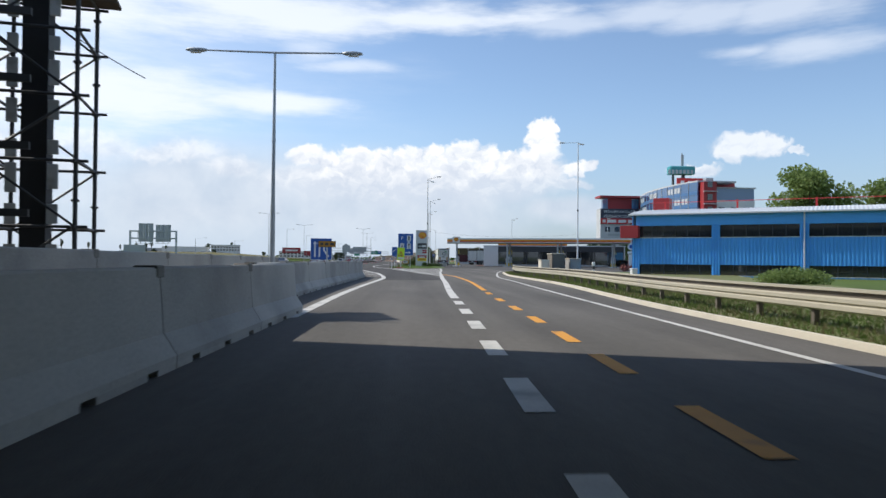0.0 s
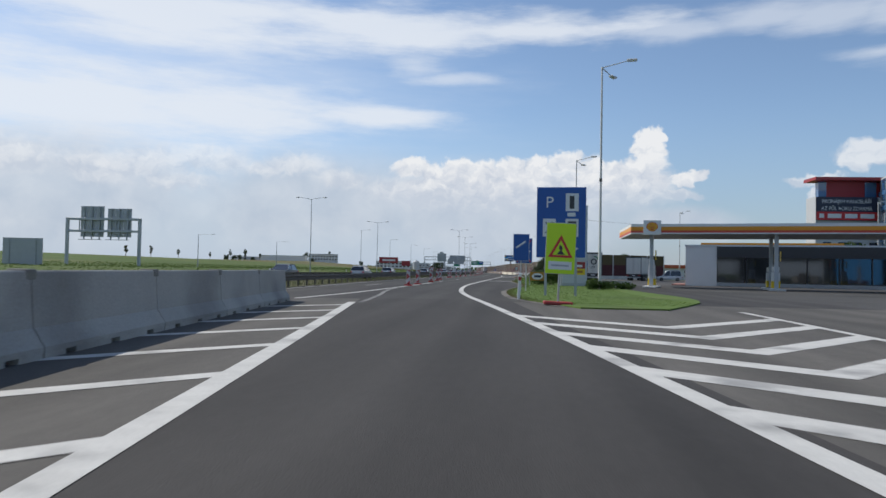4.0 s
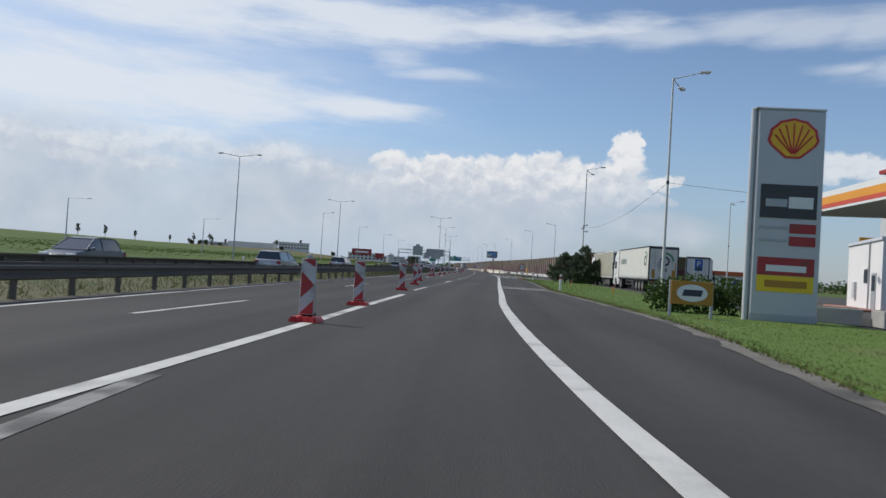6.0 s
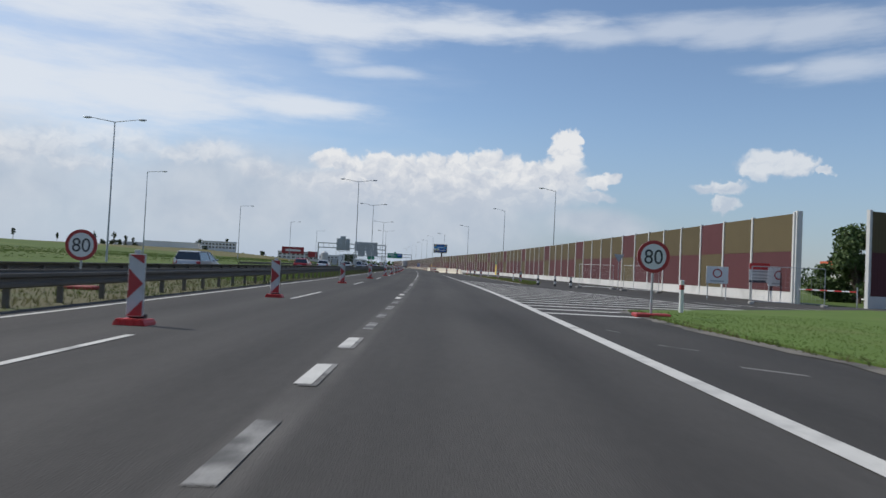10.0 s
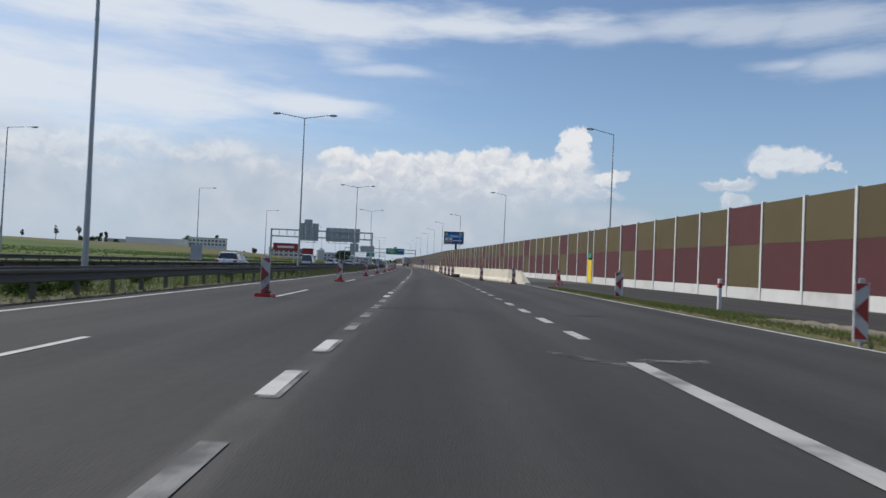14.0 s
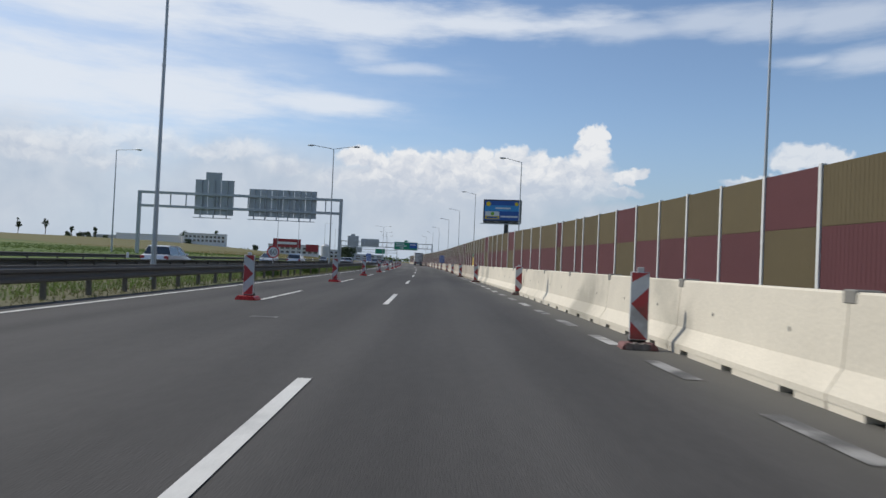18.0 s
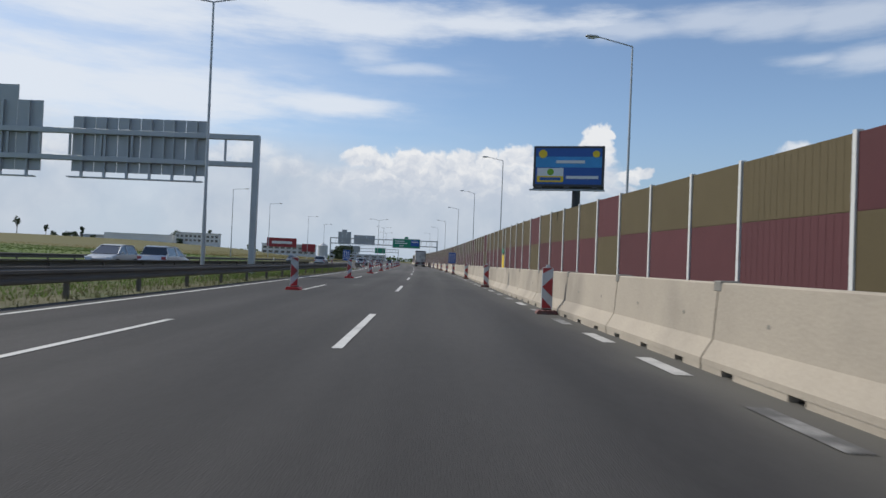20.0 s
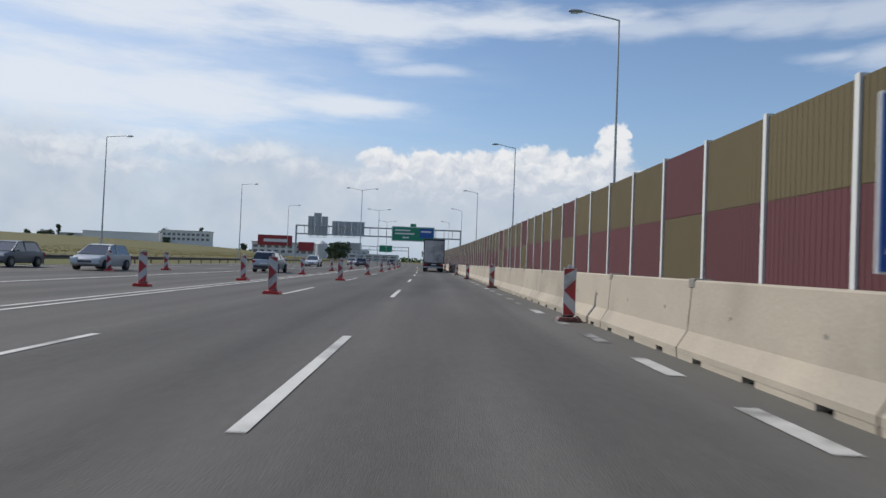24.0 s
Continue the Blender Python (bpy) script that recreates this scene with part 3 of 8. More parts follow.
def ground_sheet():
    xs = [-2600, -1500, -900, -600, -420, -330, -260, -200, -160, -130] + list(range(-110, -20, 8)) + [-18, -8, 0, 20, 60, 140, 300, 700, 1500, 2600]
    ys = [-400, -150, -60] + list(range(0, 900, 30)) + [950, 1050, 1200, 1400, 1700, 2100, 2600, 3300, 4200]
    verts, faces = [], []
    for y in ys:
        s = XC(y) + 5 if y > 0 else XC(0) + 5
        for x in xs:
            verts.append((x + s, y, rise(x + s, y) - 0.10 + (noise.noise((x * 0.01, y * 0.01, 0)) * 0.5 if x < -80 else 0)))
    n = len(xs)
    for j in range(len(ys) - 1):
        for i in range(n - 1):
            faces.append((j * n + i, j * n + i + 1, (j + 1) * n + i + 1, (j + 1) * n + i))
    me = bpy.data.meshes.new("ground")
    me.from_pydata(verts, [], faces)
    for p in me.polygons:
        p.use_smooth = True
    ma = mat("field_ground", (0.085, 0.125, 0.032), 0.95, var=0.30, scale=0.05, fine=1.5, bump=0.3, second=(0.13, 0.15, 0.05, 0.48, 0.66), spec=0.15)
    # ripe corn takes over from the green crop further along
    nt = ma.node_tree
    N, L = nt.nodes, nt.links
    geo, sep = N.new("ShaderNodeNewGeometry"), N.new("ShaderNodeSeparateXYZ")
    L.new(geo.outputs["Position"], sep.inputs[0])
    r = N.new("ShaderNodeMapRange")
    L.new(sep.outputs[1], r.inputs[0])
    r.inputs[1].default_value, r.inputs[2].default_value = 540, 575
    mx = N.new("ShaderNodeMix")
    mx.data_type = "RGBA"
    L.new(r.outputs[0], mx.inputs[0])
    b = N["Principled BSDF"]
    src = b.inputs["Base Color"].links[0].from_socket
    L.new(src, mx.inputs[6])
    nz = N.new("ShaderNodeTexNoise")
    L.new(geo.outputs["Position"], nz.inputs["Vector"])
    nz.inputs["Scale"].default_value = 0.12
    cr = N.new("ShaderNodeMix")
    cr.data_type = "RGBA"
    L.new(nz.outputs[0], cr.inputs[0])
    cr.inputs[6].default_value, cr.inputs[7].default_value = (0.115, 0.115, 0.048, 1), (0.16, 0.138, 0.062, 1)
    L.new(cr.outputs[2], mx.inputs[7])
    L.new(mx.outputs[2], b.inputs["Base Color"])
    me.materials.append(ma)
    tagged(new("ground", me), "green and ripe fields rising gently beside the motorway", "ground", "", "structure")


ground_sheet()


def RR(y):
    """The right rim of the carriageway."""
    return KERB(y) if y < 96 else (GRASS_L(y) if y < 217 else XWALL(y) - 0.3 if y > 236 else 18.0)


LEFT_EDGE = smooth_table([(60, -4.2), (100, -4.5), (146, -5.35), (200, -5.8), (276, -6.15), (340, -6.05), (411, -5.85), (480, -5.9), (505, -6.1), (527, -6.45), (560, -6.5), (900, -6.5)])
LEFT_RAIL = smooth_table([(60, -5.2), (100, -5.5), (148, -5.95), (200, -6.7), (278, -7.35), (340, -7.1), (412, -6.85), (500, -6.85), (520, -6.85)])
LANE = smooth_table([(110, -2.8), (143, -2.93), (200, -3.05), (271, -3.13), (410, -3.16), (480, -3.26), (530, -3.3), (900, -3.3)])
KERB = smooth_table([(-60, 3.0), (0, 5.9), (9, 6.25), (16, 6.55), (34, 8.2), (57, 9.2), (70, 11.6), (78, 16.0)])
GRASS_L = smooth_table([(98, 1.6), (104, 0.2), (112, -0.3), (118, -0.1), (122.7, 0.4), (127, 0.95), (132, 1.35), (140, 1.4), (150, 1.25), (160, 1.15), (165, 1.5), (173, 1.9), (184, 2.5), (194, 2.95), (204, 3.05), (212, 3.0), (217, 3.4)])
VERGE_R = smooth_table([(256, 6.9), (266, 9.4), (286, 9.6), (300, 8.6), (308, 8.0), (314, 7.3), (320, 7.1), (330, 6.6)])
GRASS_R = smooth_table([(98, 4.4), (104, 7.0), (120, 8.0), (150, 7.6), (165, 8.4), (180, 9.3), (195, 10.0), (205, 10.9), (212, 12.5), (217, 16.0)])

strip("old_road", steps(-60, 102, 6), lambda y: XC(y) - 7.2, lambda y: max(4.0, KERB(y) - 0.15) if y < 74 else 13.0, 0.0, ASPH_OLD, "worn pale grey asphalt road through the bend", "road")
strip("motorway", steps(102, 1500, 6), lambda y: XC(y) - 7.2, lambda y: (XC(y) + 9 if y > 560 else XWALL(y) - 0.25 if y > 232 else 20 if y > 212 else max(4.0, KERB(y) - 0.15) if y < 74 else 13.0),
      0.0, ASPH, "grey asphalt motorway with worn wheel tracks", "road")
strip("far_carriageway", steps(-60, 1500, 10), lambda y: XC(y) - 25.5, lambda y: XC(y) - (11.2 if y < 505 else 7.2), -0.012, ASPH, "grey asphalt carriageway for the other direction", "road")
strip("median", steps(-60, 512, 8), lambda y: XC(y) - 11.2, lambda y: XC(y) + LEFT_EDGE(y) - 0.65, 0.003, MEDIAN, "dry grass strip between the carriageways", "grass")
strip("crossover", steps(512, 1500, 8), lambda y: XC(y) - 13.0, lambda y: XC(y) - 7.1, -0.004, ASPH, "paved gap in the median used as a crossover", "road")
strip("service_yard", [74, 80, 98, 120, 150, 180, 212, 232], lambda y: 12.9 if y < 98 else 4.0, lambda y: 16 + (y - 74) * 4 if y < 90 else (95 if y < 205 else 60), -0.006, ASPH_YARD, "grey asphalt yard of the service station", "yard")
strip("slip_lane", steps(236, 560, 8), lambda y: min(9.6, XWALL(y) - 3.4) if y < 345 else XC(y) + 5.6, lambda y: XWALL(y) - 0.12, 0.006, ASPH_NEW, "fresh dark asphalt lane beside the noise wall", "road")
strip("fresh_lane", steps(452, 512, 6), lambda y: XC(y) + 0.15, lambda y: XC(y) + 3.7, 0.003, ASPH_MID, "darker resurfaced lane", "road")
strip("verge", [98, 101] + steps(104, 217, 0.7), lambda y: GRASS_L(y) + 0.14 * noise.noise((y * 0.9, 8, 0)) + 0.08 * noise.noise((y * 2.7, 1, 0)), GRASS_R, 0.05, GRASS, "mown green grass island with rough edges", "grass", thick=0.2)
RIM = mat("dusty_rim", (0.165, 0.152, 0.128), 0.95, var=0.35, scale=1.6, fine=25, bump=0.4, second=(0.075, 0.072, 0.062, 0.45, 0.62))
strip("verge_rim", [99] + steps(104, 217, 0.6), lambda y: GRASS_L(y) - 0.42 + 0.18 * noise.noise((y * 0.8, 2, 0)) + 0.12 * noise.noise((y * 3.1, 5, 0)), lambda y: GRASS_L(y) + 0.25, 0.012, RIM, "dusty gravel rim of the grass island", "ground")
strip("island_end", [217, 221, 227], lambda y: 3.4 + (y - 217) * 1.45, lambda y: 16.0 + (y - 217) * 0.3, 0.05, GRASS, "mown green grass at the island's end", "grass", thick=0.2)
strip("side_verge", steps(256, 328, 4), lambda y: 6.45, lambda y: VERGE_R(y), 0.05, DRY, "ragged grass verge between road and slip lane", "grass", thick=0.15)
strip("kerb_verge", [-60] + steps(-40, 74, 4), KERB, lambda y: KERB(y) + 5 + max(0, y) * 0.25, 0.06, DRYGREEN, "grass verge behind the kerb", "grass", thick=0.2)
strip("kerb", [-60] + steps(-40, 74, 3), lambda y: KERB(y) - 0.10, lambda y: KERB(y) + 0.02, 0.10, CONC, "pale concrete kerb", "kerb", thick=0.15)
strip("left_gravel", steps(-40, 96, 2), lambda y: -14 + 0 * y, lambda y: -3.4 if y < 48 else -4.8 - max(0, y - 56) * 0.085, 0.003, DUST, "dusty strip behind the concrete blocks", "ground")


# ---- road markings ----
MARK = thing("road_markings", Matrix(), "white and orange painted road markings", "marking", "", "structure")


def line(name, ys, fn, w, ma=None, z=0.008, label=""):
    bm = bmesh.new()
    rows = []
    for i, y in enumerate(ys):
        a = (fn(min(y + 0.5, ys[-1])) - fn(max(y - 0.5, ys[0]))) / max(0.01, min(y + 0.5, ys[-1]) - max(y - 0.5, ys[0]))
        k = w / 2 * math.sqrt(1 + a * a)
        rows.append([bm.verts.new((fn(y) + s * k, y, z)) for s in (-1, 1)])
    for a, b in zip(rows, rows[1:]):
        bm.faces.new((a[0], a[1], b[1], b[0]))
    return part(name, bm, ma or PAINT, MARK, label)


def dashes(name, starts, length, fn, w, ma=None, worn=0.0):
    for i, y in enumerate(starts):
        line(name, [y, y + length / 2, y + length], fn, w, PAINT_OLD if random.random() < worn else ma, 0.008)


# first bend: left edge, lane divider, orange guide line and right edge
L_EDGE = smooth_table([(14, -1.95), (24, -1.65), (32, -1.25), (40, -0.75), (44, -0.55), (48.5, -0.6), (55.3, -0.95), (61, -1.3), (64, -1.68), (69.3, -2.3), (87, -4.4), (99, -5.9)])
DIV = smooth_table([(2, 0.95), (9, 1.3), (15, 1.6), (25, 2.05), (38, 2.8), (46, 3.2), (53, 3.65)])
GORE_L = smooth_table([(53, 3.55), (61, 2.68), (64.7, 2.33), (68.5, 1.97), (76.5, 1.28), (84, 0.55), (100, -1.35), (108, -2.35), (113, -2.8), (118, -3.06), (124, -3.2), (130, -3.2), (137, -3.08), (143, -2.83), (160, -2.2)])
GORE_R = smooth_table([(53, 3.65), (64, 4.28), (68.6, 4.58), (74.5, 5.1), (84, 5.75), (98, 6.6)])
line("edge_line", steps(14, 41, 3), L_EDGE, 0.25)
line("edge_line", steps(41, 99, 1), L_EDGE, 0.27)
dashes("dash", [2.2, 5.3, 8.5, 11.8, 15.1, 18.3], 1.55, DIV, 0.24)
line("divider", steps(21.3, 53, 3), DIV, 0.26)
line("gore_line", steps(53, 160, 1.5), GORE_L, 0.26)
line("gore_line", steps(53, 98, 3), GORE_R, 0.22)
YEL = smooth_table([(2, 2.15), (8, 2.45), (13, 2.75), (24, 3.3), (31, 3.75), (38, 4.15), (44, 4.35), (52, 4.35), (58, 3.9)])
dashes("orange_dash", [0.9, 4.0, 7.1, 9.9, 13.0, 16.3, 19.9, 23.9], 1.5, YEL, 0.2, PAINT_Y)
line("orange_line", steps(26.9, 57, 2.5), YEL, 0.2, PAINT_Y, 0.012)
R_EDGE = smooth_table([(-10, 4.5), (7, 4.9), (13, 5.2), (25, 5.85), (32, 6.25), (40, 6.8), (48, 7.2), (56, 8.25), (68, 10.1), (77, 11.8)])
line("edge_line", steps(-10, 77, 4), R_EDGE, 0.14)
line("edge_line", [76.2, 76.9, 77.5], lambda y: 12.2 + (y - 76.2) * 4, 0.9)


def stripe(x0, y0, x1, y1, w, ma=None, name="hatch_stripe"):
    a = Vector((x1 - x0, y1 - y0))
    n = Vector((0, w / 2))
    bm = bmesh.new()
    q = [bm.verts.new((x, y, 0.006)) for x, y in ((x0, y0 - n.y), (x1, y1 - n.y), (x1, y1 + n.y), (x0, y0 + n.y))]
    bm.faces.new(q)
    bmesh.ops.recalc_face_normals(bm, faces=bm.faces)
    part(name, bm, ma or PAINT, MARK)


for i in range(17):
    y = 49.8 + 2.97 * i
    x1 = L_EDGE(y)
    w = min(2.45, 0.85 + 0.7 * i)
    stripe(x1, y, x1 - w, y - 1.08 * w, 0.45)
# chevrons between the two roads, their points towards the traffic
for i in range(15):
    y = 58.7 + 2.5 * i
    a, b = GORE_L(y), GORE_R(min(y, 98))
    mid = 3.35 if i < 7 else 3.35 - 0.1 * (i - 7)
    stripe(a, y, mid, y - 0.95 * (mid - a), 0.72)
    stripe(mid, y - 0.95 * (mid - a), b, y - 0.95 * (mid - a) + 1.05 * (b - mid), 0.72)
BOARD_Y = (270.8, 287.5, 305.1, 323.8, 342.0, 358.1, 375.3, 393.0, 409.8, 426.2, 445.0, 463.6, 482.0, 500.2, 517.4, 535.4, 552, 570, 588, 606, 624, 642, 660)
# the road past the station
line("edge_line", steps(101, 139.2, 3), smooth_table([(101, -8.4), (109, -7.7), (116, -7.4), (124, -7.1), (130, -6.95), (139.2, -6.68)]), 0.22)
line("old_line", steps(99, 119, 3), smooth_table([(99, -5.6), (107, -6.2), (112, -6.75), (119, -7.1)]), 0.2, PAINT_OLD, 0.005)
RIGHT = smooth_table([(160, -2.2), (179, -1.4), (190, -0.92), (199, -0.58), (204, -0.38), (215, 0.06), (238, 0.65), (256, 0.85), (275, 1.0), (293, 1.25)])
line("edge_line", steps(160, 258, 4), RIGHT, 0.25)
line("edge_line", steps(258, 293, 2.5), RIGHT, 0.24, PAINT_MID)
for y in (158.2, 160.0, 161.8):
    stripe(GORE_L(y) if y < 160 else RIGHT(y), y, GRASS_L(y) - 0.1, y - 0.95, 0.5)
line("gore_line", steps(222, 263, 4), lambda y: smooth_table([(222, 9.6), (233, 7.7), (249, 4.4), (263, 1.15)])(y), 0.2)
for i in range(22):
    y = 214.2 + 2.05 * i
    hi = min(3.2 + (y - 213) * 0.95, smooth_table([(222, 9.6), (233, 7.7), (249, 4.4), (263, 1.15)])(max(222, y)))
    stripe(RIGHT(y), y, hi, y - 0.55, 0.46)
for i in range(4):
    stripe(10.2 + i * 1.5, 228.5 - i * 0.6, 10.9 + i * 1.5, 225.4 - i * 0.6, 0.7, PAINT)
line("edge_line", steps(258, 340, 6), lambda y: 6.2, 0.13)
MIDS = [185.97 + 2.967 * i for i in range(49)] + [333.5 + 2.87 * i for i in range(14)]
dashes("dash", [144.3, 163.6], 5.8, XC, 0.14)
line("dash", [181.3, 182.8, 184.2], XC, 0.16)
line("crack_line", steps(176.6, 179.5, 0.15), lambda y: -5.22 + 0.03 * noise.noise((y * 2.2, 0, 9)) + (0.05 if y > 179.1 else 0.0), 0.032, PAINT_MID)
dashes("ghost_dash", MIDS, 1.5, lambda y: XC(y) + 0.01, 0.18, PAINT_OLD)
# the newer long dashes still show on two of every six ghosts
for i, y in enumerate(MIDS):
    if (i % 6 in (5, 0) and 0 < i < 49) or (i > 48 and (i - 49) % 6 in (3, 4)) or i in (27, 31):
        line("dash", [y + 0.08, y + 0.75, y + 1.42], lambda q: XC(q) - 0.04, 0.17, PAINT, 0.012)
dashes("dash", [375.6 + 17.84 * i for i in range(34)], 6.0, XC, 0.135)
dashes("dash", [295.8 + 3.345 * i for i in range(25)] + [379.3 + 3.245 * i for i in range(29)] + [473.4 + 3.215 * i for i in range(60)], 1.5, lambda y: XC(y) + 3.95 + 0.04 * math.sin(y * 0.02), 0.21, PAINT_MID, worn=0.45)
dashes("lane_dash", [124.7], 5.3, lambda y: -10.0 + (y - 124.8) * 0.06, 0.12)
dashes("lane_dash", [143.6, 163.0, 181.0, 198.6, 215.8, 233.6, 251.8] + [y + 0.15 for y in BOARD_Y] + [680 + 18 * i for i in range(12)], 5.8, lambda y: XC(y) + LANE(y), 0.12)
line("edge_line", steps(108, 900, 9), lambda y: XC(y) + LEFT_EDGE(y), 0.14)
line("edge_line", steps(506, 900, 9), lambda y: XC(y) + LEFT_EDGE(y) - 0.46, 0.14)
line("edge_line", steps(60, 900, 12), lambda y: XC(y) - 12.6, 0.16, z=0.0)
dashes("lane_dash", [120 + 18 * i for i in range(40)], 6.0, lambda y: XC(y) - 16.3, 0.12)
dashes("lane_dash", [120 + 18 * i for i in range(40)], 6.0, lambda y: XC(y) - 20.0, 0.12)
line("edge_line", steps(60, 900, 12), lambda y: XC(y) - 24.0, 0.14, z=0.0)
dashes("worn_mark", [157.5], 0.35, XC, 0.13, PAINT_MID)
SMEAR = mat("smeared_paint", (0.21, 0.205, 0.195), 0.9, var=0.3, scale=3.0, fine=30, bump=0.1, second=(0.075, 0.072, 0.067, 0.46, 0.62), spec=0.3)
bm = bmesh.new()
r6 = random.Random(61)
for k in range(70):
    u = r6.random()
    cx, cy = (0.3 + 0.8 * u, 293.75 - 1.1 * u) if k % 2 else (1.35 + 0.95 * u, 293.2 + 0.15 * u)
    cx, cy = cx + r6.gauss(0, 0.05), cy + r6.gauss(0, 0.09)
    a, h, w = r6.uniform(-0.5, 0.5) + (-0.9 if k % 2 else 0.1), r6.uniform(0.06, 0.22), r6.uniform(0.012, 0.05)
    d, n = Vector((math.cos(a), math.sin(a))) * h, Vector((-math.sin(a), math.cos(a))) * w
    bm.faces.new([bm.verts.new((cx + q.x, cy + q.y, 0.005 + 0.00004 * k)) for q in (-d - n * 0.4, d * 0.3 - n, d, d * 0.2 + n)])
part("worn_smear", bm, SMEAR, MARK)
for x0, y0, x1, y1 in ((0.45, 208.9, 0.6, 208.4), (0.58, 206.1, 1.0, 205.4), (0.78, 203.5, 1.35, 202.9)):
    stripe(x0, y0, x1, y1, 0.16, SMEAR, "worn_mark")
dashes("worn_mark", [188, 346, 388, 452], 0.25, lambda y: XC(y) - 1.9, 0.5, PAINT_OLD)
strip("shoulder", steps(104, 214, 3), lambda y: (GORE_L(y) if y < 160 else RIGHT(y)) + 0.1, lambda y: GRASS_L(y) - 0.2, 0.003, ASPH_SH, "dark asphalt shoulder beside the grass island", "road")
strip("fresh_patch", steps(40.5, 103, 4), lambda y: L_EDGE(y) + 0.12, lambda y: 3.0 if y < 56 else 3.0 - (y - 56) * 0.074, 0.003, ASPH_NEW, "darker asphalt patch on the lane", "road")


# ---- concrete blocks along the road ----
CLAMP = mat("rusty_grey_steel", (0.20, 0.19, 0.165), 0.8, 0.0, var=0.2, scale=6, fine=50, bump=0.1)


def block_proto(name, ma, length=4.0, clamp=True, label="", group=""):
    """A concrete safety block that stands along y, its foot centred on x = 0."""
    t = thing(name, Matrix(), label, "concrete barrier", group)
    prof = [(-0.30, 0.07), (0.30, 0.07), (0.30, 0.14), (0.16, 0.36), (0.11, 1.02), (0.09, 1.04), (-0.09, 1.04), (-0.11, 1.02), (-0.16, 0.36), (-0.30, 0.14)]
    bm = bmesh.new()
    prism(bm, prof, 0.012, length - 0.012)
    part("body", bm, ma, t)
    for a, b in ((0.02, 0.53 * length / 4), (0.80 * length / 4, 1.86 * length / 4), (2.14 * length / 4, 3.20 * length / 4), (3.47 * length / 4, length - 0.02)):
        part("foot", B(box, -0.295, 0.295, a, b, 0.0, 0.075), ma, t)
    if clamp:
        part("clamp", B(box, -0.125, 0.125, -0.10, 0.10, 0.93, 1.06, 0.012), CLAMP, t, "grey steel joint clamp")
    for y in (1.0, 3.0):
        part("lifting_eye", B(cyl, (-0.145, y, 0.62), (-0.112, y, 0.62), 0.028, n=8), CLAMP, t)
    return t


def along(proto, pts, length=4.0, first=True):
    """Copies a block along a polyline of points, end to end."""
    P = [Vector((*p, 0)) for p in pts]
    cum = [0.0]
    for a, b in zip(P, P[1:]):
        cum.append(cum[-1] + (b - a).length)

    def at(s):
        for a, b, c, d in zip(P, P[1:], cum, cum[1:]):
            if s <= d:
                return a.lerp(b, (s - c) / max(1e-6, d - c))
        return P[-1] + (P[-1] - P[-2]).normalized() * (s - cum[-1])
    n = int(cum[-1] // length)
    out = []
    for i in range(n):
        a, b = at(i * length), at((i + 1) * length)
        d = b - a
        m = pose(a.x, a.y, 0, 0, 0, math.degrees(math.atan2(-d.x, d.y)))
        if i == 0 and first:
            proto.matrix_basis = m
            out.append(proto)
        else:
            out.append(copy_thing(proto, m))
    return out


pale = block_proto("concrete_barrier", CONC, 4.3, label="pale concrete safety barrier block beside the lane", group="barrier blocks beside the noise wall")
XB = smooth_table([(332, 7.3), (340, 5.85), (346, 4.95), (353, 4.0), (359, 3.25), (366, 2.7), (373, 2.45), (385, 2.35), (405, 2.15), (440, 1.1), (487, 0.1), (521, -1.15)])


def XBAR(y):
    return XB(y) if y < 521 else XC(y) + 4.8


mid = 338.5 + 20 * 4.29
along(pale, [(XBAR(y), y) for y in steps(338.5, mid + 0.3, 4)], 4.29)
beige = block_proto("concrete_barrier", CONC_B, 4.3, label="beige stained concrete safety barrier block beside the lane", group="barrier blocks beside the noise wall")
along(beige, [(XBAR(y), y) for y in steps(mid, 790, 4)], 4.31)
nose = solo("barrier_nose", B(prism, [(-0.28, 0), (0.28, 0), (0.14, 0.36), (0.1, 1.0), (-0.1, 1.0), (-0.14, 0.36)], 0, 0.02), CONC, "sloping concrete end piece of the barrier", "concrete barrier")
bm = bmesh.new()
lo = [bm.verts.new(p) for p in ((-0.28, 0, 0), (0.28, 0, 0), (0.28, 2.0, 0), (-0.28, 2.0, 0))]
hi = [bm.verts.new(p) for p in ((-0.2, 0.05, 0.12), (0.2, 0.05, 0.12), (0.1, 2.0, 1.02), (-0.1, 2.0, 1.02))]
for q in ((lo[3], lo[2], lo[1], lo[0]), (hi[0], hi[1], hi[2], hi[3]), (lo[0], lo[1], hi[1], hi[0]), (lo[1], lo[2], hi[2], hi[1]), (lo[2], lo[3], hi[3], hi[2]), (lo[3], lo[0], hi[0], hi[3])):
    bm.faces.new(q)
nose.data = mesh("barrier_nose", bm, CONC)
nose.matrix_basis = pose(XBAR(336.45), 336.45, 0, 0, 0, 10)

grey = block_proto("concrete_barrier", CONC_G, label="grey weathered concrete safety barrier block", group="barrier blocks along the bend")
along(grey, [(-2.86, -8.45), (-2.6, 4), (-2.42, 10), (-2.2, 15.6)])
grey_long = block_proto("concrete_barrier", CONC_G, 4.3, label="grey weathered concrete safety barrier block", group="barrier blocks along the bend")
along(grey_long, [(-3.25, 16.7), (-3.05, 25.2), (-2.7, 33.2), (-2.27, 41.2), (-2.06, 47.0)], 4.31)
along(grey, [(-4.42, 51.2), (-4.4, 56), (-4.65, 63), (-5.25, 69.5), (-6.2, 78.5), (-7.6, 92), (-8.4, 99.6)], first=False)

